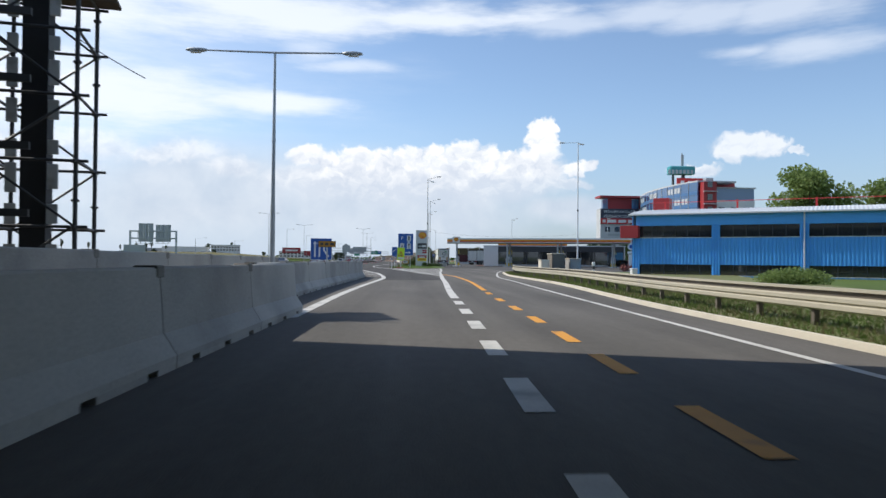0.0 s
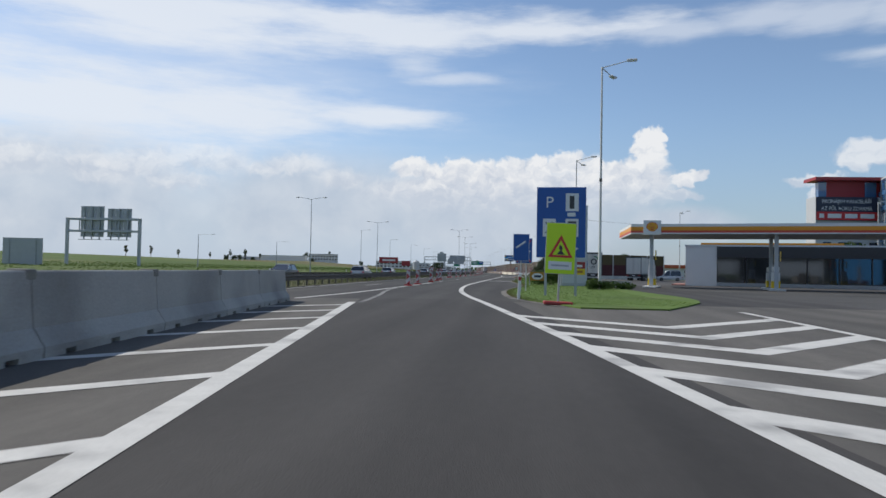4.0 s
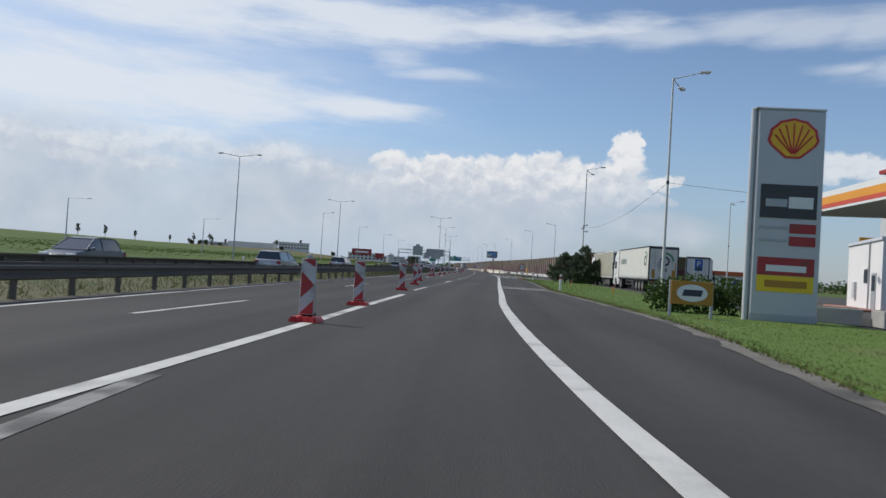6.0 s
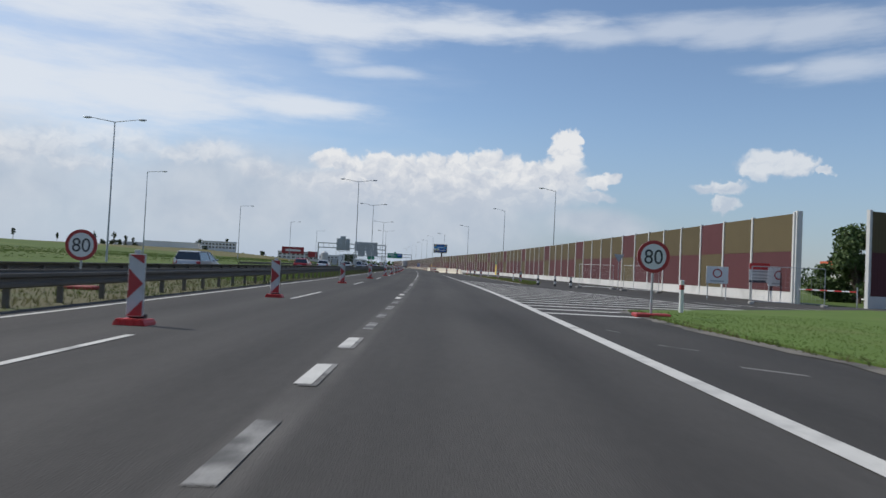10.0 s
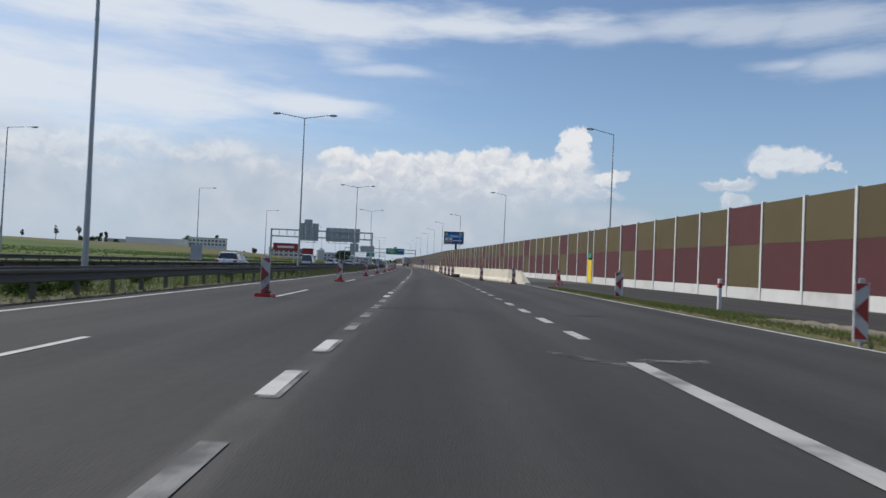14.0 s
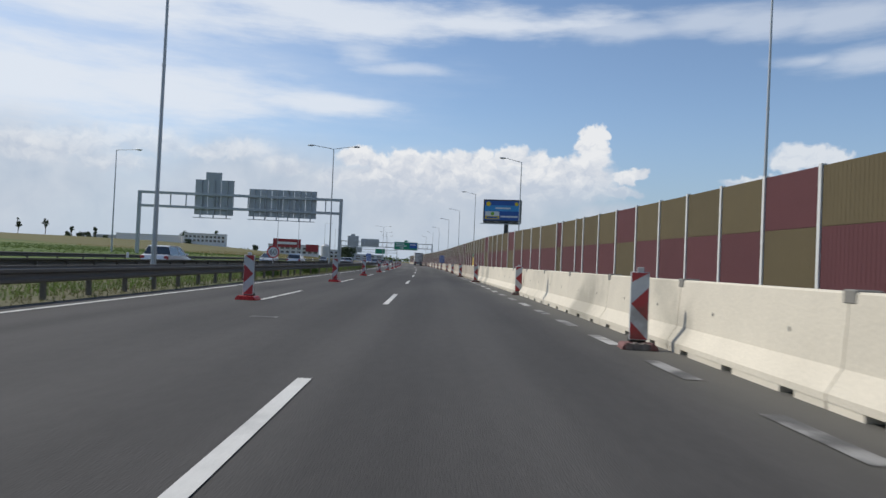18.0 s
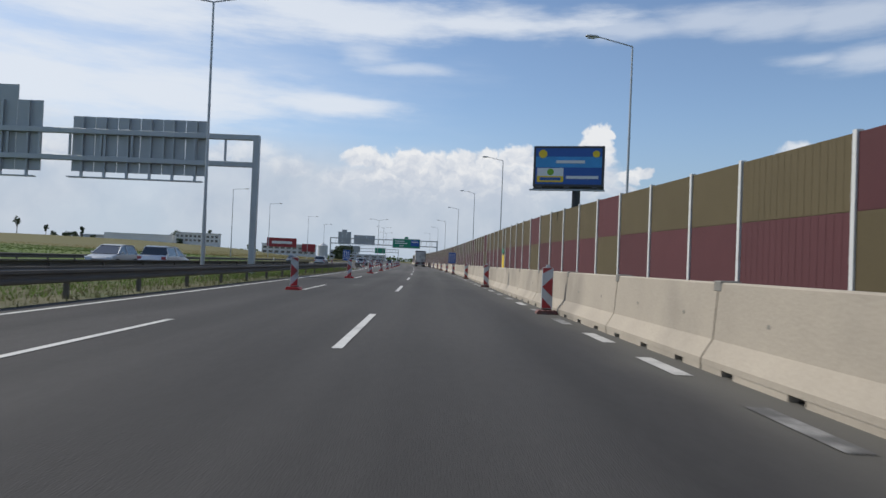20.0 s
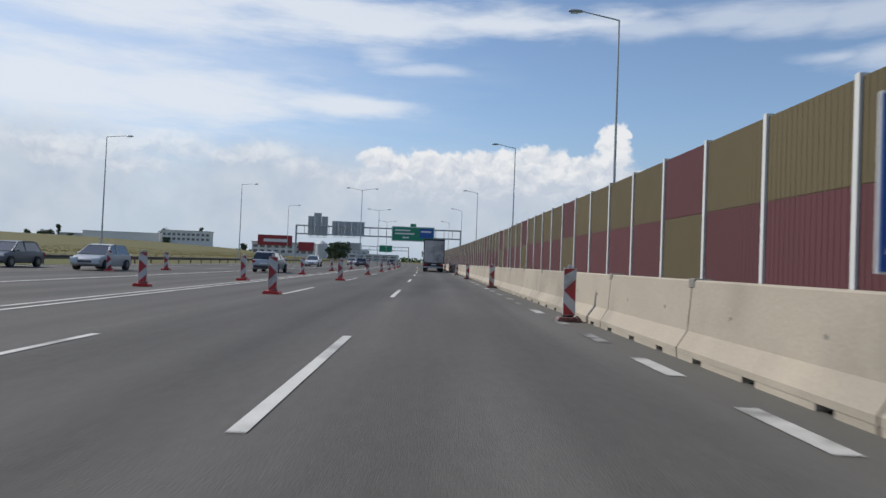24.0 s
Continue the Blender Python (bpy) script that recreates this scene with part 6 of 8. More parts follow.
# ---- service station ----
def shell_mark(t, x, z, r, y):
    """A plain scalloped fan in yellow and red."""
    pts = [(x - 0.30 * r, z - 0.72 * r)]
    for k in range(15):
        a = math.pi * (1.12 - 1.24 * k / 14)
        rr = r * (0.98 + 0.05 * (k % 2))
        pts.append((x + rr * math.cos(a), z + 0.1 * r + 0.82 * rr * math.sin(a)))
    pts.append((x + 0.30 * r, z - 0.72 * r))
    part("emblem_rim", B(prism, [((px - x) * 1.13 + x, (pz - z) * 1.13 + z) for px, pz in pts], y, y + 0.012), RED, t)
    part("emblem", B(prism, pts, y - 0.012, y - 0.001), mat("emblem_yellow", (0.80, 0.45, 0.02), 0.45, bump=0.0) if "emblem_yellow" not in bpy.data.materials else bpy.data.materials["emblem_yellow"], t)
    for k in range(7):
        a = math.pi * (0.93 - 0.86 * k / 6)
        p0, p1 = (x + 0.08 * r * math.cos(a), z - 0.6 * r), (x + 0.86 * r * math.cos(a), z + 0.1 * r + 0.7 * r * math.sin(a))
        part("emblem_rib", B(cyl, (p0[0], y - 0.016, p0[1]), (p1[0], y - 0.016, p1[1]), 0.034 * r, n=5), RED, t)


TOTEM = mat("pale_grey_panel", (0.50, 0.515, 0.53), 0.5, var=0.05, scale=1.2, fine=25, bump=0.03)
t = thing("price_totem", pose(5.6, 135.6, 0, 0, 0, -3), "tall pale grey price totem with a yellow and red emblem", "totem sign")
part("body", B(box, -1.02, 1.02, -0.16, 0.16, 0.0, 6.72, 0.03), TOTEM, t)
part("side_tube", B(cyl, (-1.12, 0, 0), (-1.12, 0, 6.76), 0.09), TOTEM, t)
part("top_cap", B(box, -1.14, 1.04, -0.18, 0.18, 6.72, 6.80, 0.02), TOTEM, t)
part("foot", B(box, -1.03, 1.03, -0.165, 0.165, 0.0, 0.28), GREY_BACK, t)
shell_mark(t, 0.05, 5.75, 0.68, -0.18)
part("dark_field", B(box, -0.86, 0.86, -0.18, -0.165, 3.30, 4.36), DARK, t)
part("text_bar", B(box, -0.7, -0.05, -0.19, -0.181, 3.66, 3.9), GREY_BACK, t)
part("text_bar", B(box, 0.0, 0.74, -0.19, -0.181, 3.62, 3.98), WHITE, t)
for z in (2.98, 2.58):
    part("price_field", B(box, 0.06, 0.86, -0.18, -0.165, z - 0.14, z + 0.16), REDDARK, t)
    part("text_bar", B(box, -0.86, 0.0, -0.18, -0.165, z - 0.02, z + 0.06), GREY_BACK, t)
part("red_field", B(box, -0.86, 0.86, -0.18, -0.165, 1.50, 2.06), REDDARK, t)
part("yellow_field", B(box, -0.86, 0.86, -0.18, -0.165, 0.98, 1.49), YELLOW, t)
part("text_bar", B(box, -0.6, 0.62, -0.19, -0.181, 1.62, 1.82), WHITE, t)
part("text_bar", B(box, -0.62, 0.66, -0.19, -0.181, 1.12, 1.34), AMBER, t)

t = thing("card_board", pose(2.45, 134.5, 0.02, 0, 0, -3), "orange board with a white oval mark on two posts", "sign board")
part("board", B(box, -0.62, 0.62, -0.03, 0.02, 0.42, 1.12, 0.01), AMBER, t)
part("oval", B(disc, (0, 0.77), 0.26, -0.05, 0.015, 24, 1.75), WHITE, t)
part("text_bar", B(prism, [(-0.3, 0.68), (0.26, 0.68), (0.32, 0.87), (-0.24, 0.87)], -0.062, -0.051), NAVY, t)
for x in (-0.62, 0.6):
    part("post", B(box, x - 0.04, x + 0.04, 0.02, 0.09, -0.05, 1.15), GREY_BACK, t)

# canopy: a skewed flat roof with striped fascias on columns
CAN = [Vector((10.6, 137.3)), Vector((54.0, 124.6)), Vector((56.6, 133.8)), Vector((11.3, 147.0))]
t = thing("fuel_canopy", Matrix(), "flat fuel canopy with white, yellow and red striped edge", "canopy")
bm = bmesh.new()
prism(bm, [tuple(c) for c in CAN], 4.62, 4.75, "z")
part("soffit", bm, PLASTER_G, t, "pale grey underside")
bm = bmesh.new()
prism(bm, [tuple(c) for c in CAN], 4.75, 5.38, "z")
part("deck", bm, ROOFW, t)


def fascia(a, b, z0, z1, ma, out, name="fascia_stripe"):
    d = (b - a).normalized()
    n = Vector((d.y, -d.x))
    q = [a - d * out + n * 0.0, b + d * out, b + d * out + n * out, a - d * out + n * out]
    bm = bmesh.new()
    prism(bm, [tuple(p) for p in q], z0, z1, "z")
    part(name, bm, ma, t)


FY = mat("fascia_yellow", (0.70, 0.29, 0.015), 0.45, var=0.05, scale=1, fine=20, bump=0)
FR = mat("fascia_red", (0.55, 0.06, 0.03), 0.45, var=0.05, scale=1, fine=20, bump=0)
for a, b in zip(CAN, CAN[1:] + CAN[:1]):
    fascia(a, b, 5.18, 5.42, WHITE, 0.05)
    fascia(a, b, 4.86, 5.179, FY, 0.06)
    fascia(a, b, 4.68, 4.859, FR, 0.06)
    fascia(a, b, 4.58, 4.679, WHITE, 0.05)
U = (CAN[1] - CAN[0]).normalized()
V = Vector((-U.y, U.x))
eb = thing("canopy_emblem", pose(*(CAN[0] + U * 1.7 - V * 0.12), 0, 0, 0, math.degrees(math.atan2(U.y, U.x))), "white square with a yellow fan on the canopy edge", "emblem")
part("plate", B(box, -0.72, 0.72, -0.08, 0.04, 4.5, 5.72, 0.01), WHITE, eb)
shell_mark(eb, 0, 5.12, 0.42, -0.10)


def fuel_pump():
    p = thing("fuel_pump", Matrix(), "white and yellow fuel pump on a raised island", "fuel pump", "fuel pumps")
    part("island", B(box, -2.4, 2.4, -0.6, 0.6, 0, 0.14, 0.03), PLINTH, p)
    part("cabinet", B(box, -0.55, 0.55, -0.3, 0.3, 0.14, 1.5, 0.02), WHITE, p)
    part("yellow_base", B(box, -0.57, 0.57, -0.32, 0.32, 0.2, 0.78, 0.01), YELLOW, p)
    part("display", B(box, -0.4, 0.4, -0.32, -0.3, 1.1, 1.4), DARK, p)
    part("head", B(box, -0.55, 0.55, -0.25, 0.25, 1.55, 1.95, 0.03), WHITE, p)
    part("hose", B(cyl, (0.6, 0, 0.5), (0.62, 0, 1.5), 0.03), BLACK, p)
    part("number_sign", B(box, -0.9, 0.0, -0.35, -0.31, 2.4, 3.2, 0.01), YELLOW, p)
    part("canopy_column", B(box, -1.0, -0.7, -0.15, 0.15, 0.14, 4.64, 0.01), STEEL, p)
    return p


fp = fuel_pump()
k = 0
for row, col in ((1.9, 1.2), (1.9, 11.0), (1.9, 20.5), (1.9, 30.5), (1.9, 40.0), (6.6, 10.0), (6.6, 20.0), (6.6, 30.0)):
    c = CAN[0] + U * (col + row * 0.2) + V * row
    m = pose(c.x, c.y, 0, 0, 0, math.degrees(math.atan2(U.y, U.x)) + 90)
    if k:
        copy_thing(fp, m)
    else:
        fp.matrix_basis = m
    k += 1

# kiosk
K0 = Vector((19.9, 155.5))
rz = math.degrees(math.atan2(U.y, U.x))
t = thing("station_kiosk", pose(K0.x, K0.y, 0, 0, 0, rz), "flat white station shop with a shaded glass front", "shop building")
part("end_wall", B(box, 0, 0.25, 0.0, 9.0, 0, 4.3), PLASTER, t, "sunlit white end wall")
part("back_wall", B(box, 0.25, 30, 8.75, 9.0, 0, 4.3), PLASTER, t)
part("far_wall", B(box, 29.75, 30, 0.3, 8.75, 0, 4.3), PLASTER, t)
part("front_wall", B(box, 0.25, 3.2, 0.0, 0.25, 0, 4.3), PLASTER, t)
part("front_base", B(box, 3.2, 29.75, 0.0, 0.2, 0, 0.4), GREY_BACK, t)
# dark colour on this fascia stands for the shade under the canopy
part("front_fascia", B(box, 3.2, 29.75, -0.1, 0.25, 3.1, 4.3), DARK, t, "band above the shop front, coloured dark for canopy shade")
for k in range(9):
    x = 3.2 + 2.95 * k
    part("window", B(box, x + 0.06, x + 2.85, 0.08, 0.12, 0.4, 3.1), GLASS, t)
    part("mullion", B(box, x - 0.04, x + 0.06, 0.02, 0.2, 0.4, 3.1), DARK, t)
part("roof", B(box, -0.1, 30.1, -0.1, 9.1, 4.3, 4.48), ROOFW, t)
dr = part("door", B(box, -0.05, 0.0, 1.2, 2.2, 0.12, 2.35), GREY_BACK, t, "grey steel door")
part("door_window", B(box, -0.07, -0.05, 1.32, 2.08, 1.25, 2.2), GLASS, dr)
wn = part("side_window", B(box, -0.05, 0.0, 3.4, 4.2, 1.75, 2.6), GLASS, t)
part("window_frame", B(box, -0.07, -0.05, 3.32, 3.4, 1.7, 2.65), DARK, wn)
part("meter_box", B(box, -0.18, 0.0, 6.2, 6.8, 0.7, 1.8, 0.02), PLASTER_G, t)
part("pavement_step", B(box, -1.4, 0.0, -1.2, 9.4, 0, 0.12), mat("brick_paving", (0.32, 0.15, 0.12), 0.9, var=0.2, scale=2, fine=20), t, "reddish paved strip")
part("down_pipe", B(cyl, (-0.06, 2.9, 0.1), (-0.06, 2.9, 4.3), 0.05), STEEL, t)
t = thing("sign_band", pose(K0.x + 5, K0.y + 12, 0, 0, 0, rz), "yellow and red band above the shop", "sign band")
part("band", B(box, 0, 16, 0, 0.2, 4.9, 5.25), FY, t)
part("band", B(box, 0, 16, -0.01, 0.21, 4.6, 4.9), FR, t)
part("band_post", B(box, 0.1, 0.3, 0.02, 0.18, 0, 4.6), STEEL, t)
part("band_post", B(box, 15.6, 15.8, 0.02, 0.18, 0, 4.6), STEEL, t)

# concrete blocks and boxes around the lamp
for x, y, w, h, lab, ma in ((20.7, 80.9, 1.35, 1.42, "large grey concrete lamp footing", CONC_G), (18.5, 80.0, 1.5, 1.95, "brown rendered utility box with a pale lid", mat("brown_render", (0.16, 0.14, 0.11), 0.9, var=0.15, scale=1)), (16.85, 78.8, 0.95, 1.25, "low pale utility box", CONC), (13.2, 38.4, 0.31, 0.72, "white meter cabinet on the grass behind the guardrail", WHITE)):
    t = thing("utility_box", pose(x, y, 0, 0, 0, 8), lab, "utility box", "boxes by the station")
    part("box_body", B(box, -w / 2, w / 2, -w / 2, w / 2, -0.05, h, 0.02), ma, t)
    part("box_lid", B(box, -w / 2 - 0.05 * w, w / 2 + 0.05 * w, -w / 2 - 0.05 * w, w / 2 + 0.05 * w, h, h + 0.07, 0.02), CONC if ma is not WHITE else ma, t)
    part("box_door", B(box, -w * 0.4, w * 0.4, -w / 2 - 0.015, -w / 2, 0.12, h - 0.08, 0.006), ma, t)
    part("box_plinth", B(box, -w / 2 - 0.04, w / 2 + 0.04, -w / 2 - 0.04, w / 2 + 0.04, -0.05, 0.08, 0.01), CONC_G, t)
t = thing("marker_post", pose(11.9, 41.7, 0.05, 0, 0, 6), "white plastic marker post with a dark band in the verge", "marker post")
part("post", B(box, -0.07, 0.07, -0.05, 0.05, -0.05, 0.62, 0.02), WHITE, t)
part("dark_band", B(box, -0.072, 0.072, -0.052, 0.052, 0.62, 0.82, 0.02), DARK, t)
part("post_head", B(box, -0.09, 0.09, -0.06, 0.06, 0.82, 1.06, 0.03), WHITE, t)
t = thing("station_sign", pose(28.3, 83.3, 0, 0, 0, -14), "white panel sign with a round plate above, on the station grass", "sign")
part("panel", B(box, -0.27, 0.27, -0.08, 0.08, -0.05, 2.05, 0.02), WHITE, t)
part("pole", B(cyl, (0, 0, 2.0), (0, 0, 4.6), 0.04), POST_W, t)
part("cross_plate", B(box, -0.42, 0.42, -0.07, -0.04, 2.12, 2.38, 0.01), WHITE, t)
part("round_plate", B(disc, (0, 2.95), 0.4, -0.075, 0.03), WHITE, t)
part("round_plate_mark", B(disc, (0, 2.95), 0.22, -0.09, 0.014), BLUE, t)
for x, y, w in ((7.9, 137.2, 1.7), (9.6, 136.0, 1.5)):
    t = thing("planter", pose(x, y, 0.02, 0, 0, -8), "low grey concrete planter beside the totem", "planter", "concrete planters")
    part("planter_wall", B(box, -w / 2, w / 2, -0.5, 0.5, 0, 0.55, 0.02), CONC_G, t)
    part("soil", B(box, -w / 2 + 0.1, w / 2 - 0.1, -0.4, 0.4, 0.5, 0.57), EARTH, t)


# ---- overpass and its falsework beside the road ----
t = thing("overpass", Matrix(), "concrete overpass deck above the road", "bridge", "", "structure")


def edge_y(x):
    return 10.05 - 0.367 * x


bm = bmesh.new()
# the deck runs far back, out of view, to deepen the shade beneath
prism(bm, [(-40, edge_y(-40)), (40, edge_y(40)), (40, edge_y(40) - 46), (-40, edge_y(-40) - 46)], 6.5, 7.7, "z")
part("deck", bm, CONC_G, t)
for o in (0.0, -45.7):
    bm = bmesh.new()
    prism(bm, [(-40, edge_y(-40) + o), (40, edge_y(40) + o), (40, edge_y(40) + o - 0.3), (-40, edge_y(-40) + o - 0.3)], 7.7, 8.7, "z")
    part("parapet", bm, CONC_G, t)
# unseen side walls, added to keep sky light from under the deck
part("abutment", B(box, 9.6, 10.6, -34, -1, -0.1, 6.5), CONC_G, t)
part("abutment", B(box, -12.2, -11.2, -30, 6, -0.1, 6.5), CONC_G, t)
for x in (-22, 26):
    part("pier", B(box, x - 0.6, x + 0.6, edge_y(x) - 18, edge_y(x) - 8, -0.1, 6.5, 0.05), CONC_G, t)

t = thing("scaffold_tower", pose(-6.95, 16.2, 0, 0, 0, 12), "dark steel scaffold tower with braces and pale plates", "scaffold")
LEG = [(0, 0), (-1.85, 0), (-3.7, 0), (0, 2.2), (-1.85, 2.2), (-3.7, 2.2)]
for x, y in LEG:
    part("standard", B(cyl, (x, y, -0.1), (x, y, 7.9), 0.05, n=8), DARK, t)
    for z in (0.4, 1.75, 2.35, 3.2, 4.65, 5.4, 6.1, 7.0):
        part("coupler", B(cyl, (x, y, z), (x, y, z + 0.05), 0.09, n=8), DARK, t)
for z in (0.45, 1.8, 3.25, 4.7, 6.15, 7.3):
    for y in (0, 2.2):
        part("ledger", B(cyl, (0.25, y, z), (-4.0, y, z), 0.035, n=6), DARK, t)
    for x in (0, -1.85, -3.7):
        part("ledger", B(cyl, (x, -0.2, z), (x, 2.4, z), 0.035, n=6), DARK, t)
for k, z in enumerate((0.45, 1.8, 3.25, 4.7, 6.15)):
    for a, b in ((0, -1.85), (-1.85, -3.7)):
        p, q = (a, b) if k % 2 else (b, a)
        part("brace", B(cyl, (p, 0, z), (q, 0, z + 1.4), 0.03, n=6), DARK, t)
        part("brace", B(cyl, (q, 2.2, z), (p, 2.2, z + 1.4), 0.03, n=6), DARK, t)
    part("beam", B(box, -3.9, -0.9, -0.12, 0.02, z + 0.2, z + 0.36), DARK, t)
part("main_column", B(box, -1.25, -0.72, 0.6, 1.2, -0.1, 7.9), BLACK, t, "thick black steel column")
for k in range(9):
    z = 1.0 + 0.78 * k
    for x in (-1.5, -0.66):
        part("plate", B(box, x - 0.02, x + 0.2, 0.48, 0.56, z + 0.1 * (x > -1), z + 0.42 + 0.12 * (k % 3), 0.01), WHITE_D, t, "pale plate")
for k in range(3):
    part("plank", B(box, -3.9, 0.55, 0.2 + 0.7 * k, 0.8 + 0.7 * k, 7.35, 7.42), BARK, t, "wooden working deck")
cable("stay_wire", (-6.95, 16.2, 5.95), (-5.9, 17.4, 5.4), 0.02, "short loose wire hanging from the scaffold")

# ---- blue warehouse behind the guardrail ----
t = thing("blue_warehouse", pose(22.1, 63.7, 0, 0, 0, -32.5), "blue corrugated hall with dark window bands and pale roof", "industrial building")
NB, BW = 6, 6.85


def corrugated(x0, x1, z0, z1, pitch=0.28, d=0.05):
    bm = bmesh.new()
    n = int((x1 - x0) / pitch)
    prev = None
    for i in range(n):
        for u, y in ((0, 0), (0.35, 0), (0.5, -d), (0.85, -d)):
            x = x0 + (x1 - x0) * (i + u) / n
            cur = (bm.verts.new((x, y, z0)), bm.verts.new((x, y, z1)))
            if prev:
                bm.faces.new((prev[0], cur[0], cur[1], prev[1]))
            prev = cur
    cur = (bm.verts.new((x1, 0, z0)), bm.verts.new((x1, 0, z1)))
    bm.faces.new((prev[0], cur[0], cur[1], prev[1]))
    return bm


for i in range(NB):
    x = BW * i
    part("corrugated_sheet", corrugated(x + 0.35, x + BW - 0.35, 0.98, 3.28), CORR, t)
    part("corrugated_sheet", corrugated(x + 0.35, x + BW - 0.35, -0.3, 0.02), CORR, t)
    part("top_band", B(box, x, x + BW, -0.04, 0.1, 4.42, 5.4), CORR, t)
    part("column_sheet", corrugated(x - 0.35, x + 0.35, -0.3, 4.42, 0.23, 0.08), CORR, t)
    for z0, z1 in ((0.05, 0.95), (3.35, 4.4)):
        w = part("window_band", B(box, x + 0.35, x + BW - 0.35, 0.28, 0.32, z0, z1), GLASS, t, "dark window band")
        part("sill", B(box, x + 0.35, x + BW - 0.35, -0.06, 0.3, z0 - 0.05, z0), ROOFW, w)
        part("lintel", B(box, x + 0.35, x + BW - 0.35, -0.02, 0.3, z1, z1 + 0.03), CORR, w)
        for k in range(1, 6):
            xx = x + 0.35 + (BW - 0.7) * k / 6
            part("mullion", B(box, xx - 0.03, xx + 0.03, 0.22, 0.28, z0, z1), DARK, w)
        for k in range(5):
            xx = x + 0.6 + 1.25 * k
            part("stored_goods", B(box, xx, xx + random.uniform(0.3, 0.9), 0.5, 0.9, z0, z0 + random.uniform(0.2, 0.6)), mat("stored_goods", (0.16, 0.13, 0.11), 0.8, var=0.4, scale=2, rand=0.4) if "stored_goods" not in bpy.data.materials else bpy.data.materials["stored_goods"], w)
# added black sheet that stands in for the hall's dark interior
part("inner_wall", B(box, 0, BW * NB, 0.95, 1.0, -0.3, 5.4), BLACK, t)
part("end_wall", B(box, -0.35, -0.25, 0.0, 18, -0.3, 5.4), CORR, t)
bm = bmesh.new()
prev = None
for i in range(int(BW * NB / 0.3)):
    for u, dz in ((0, 0), (0.5, 0.05)):
        x = -0.6 + 0.3 * (i + u)
        cur = [bm.verts.new((x, y, z + dz)) for y, z in ((-0.45, 5.42), (1.2, 5.72), (5, 6.15), (12, 6.5), (18, 6.3))]
        if prev:
            for k in range(4):
                bm.faces.new((prev[k], cur[k], cur[k + 1], prev[k + 1]))
        prev = cur
part("roof_sheet", bm, ROOFW, t)
part("gutter", B(box, -0.6, BW * NB, -0.52, -0.42, 5.34, 5.46), ROOFW, t)
part("corner_box", B(box, -1.25, 0.35, -0.75, 0.0, 3.3, 4.42, 0.02), DEEPRED, t, "red projecting sign box")
part("down_pipe", B(cyl, (2 * BW, -0.16, 0), (2 * BW, -0.16, 5.4), 0.06), ROOFW, t)
for x in (1.5, 8.0, 14.5, 21, 28):
    part("roof_post", B(box, x - 0.08, x + 0.08, 5.4, 5.5, 5.9, 7.0), RED, t)
part("roof_rail", B(cyl, (0, 5.45, 6.9), (BW * NB, 5.45, 6.9), 0.03, n=6), RED, t)
part("roof_unit", B(box, -0.5, 1.1, 9.5, 11, 6.2, 7.7, 0.03), DEEPRED, t, "red roof unit")

# ---- office block and hotel behind the station ----
HB = thing("office_hotel", Matrix(), "white, red and blue-glass office block with roof signs", "office building")
part("white_wing", B(box, 72.0, 87.2, 244, 249, 0, 19.6), PLASTER_G, HB)
part("red_storey", B(box, 75.0, 88.5, 245.5, 250, 19.6, 23.4), DEEPRED, HB)
part("red_roof", B(box, 71.6, 90.0, 243.0, 249.5, 23.4, 24.1), DEEPRED, HB)
part("corner_glass", B(box, 73.2, 75.0, 245.4, 247, 19.7, 23.3), GLASS_B, HB)
part("corner_glass", B(box, 83.5, 86, 245.3, 245.5, 19.8, 23.2), GLASS_B, HB)
for k in range(4):
    for z in (4.0, 7.6, 11.6):
        part("window", B(box, 73.6 + 3.4 * k, 75.4 + 3.4 * k, 243.9, 244.0, z, z + 1.7), GLASS, HB)
part("name_band", B(box, 74.5, 84.5, 243.88, 243.99, 10.2, 10.9), GREY_BACK, HB, "illegible name band")
bb = part("banner", B(box, 71.9, 85.4, 243.5, 243.7, 14.2, 19.6), NAVY, HB, "dark banner with white lettering")
part("banner_red", B(box, 72.0, 85.3, 243.44, 243.5, 14.3, 16.2), RED, bb)
words("banner_text", "PRONÁJEM KANCELÁŘÍ", 1.2, WHITE, bb, 78.6, 243.42, 18.15, 0.0, wide=0.86)
words("banner_text", "AŽ PŮL ROKU ZDARMA", 1.2, WHITE, bb, 78.6, 243.42, 16.55, 0.0, wide=0.86)
for x0, x1 in ((74.4, 77.4), (78.2, 80.9), (81.6, 84.6), (72.6, 73.6)):
    part("text_bar", B(box, x0, x1, 243.38, 243.43, 14.75, 15.75), WHITE, bb)


def curve_pt(u):
    """The bowed front of the glass wing, from its far end to the red stair tower."""
    a, b = Vector((87.0, 246.5)), Vector((83.75, 191.6))
    p = a.lerp(b, u)
    n = Vector((-1.0, 0.0))
    return p + n * 4.0 * 4 * u * (1 - u)


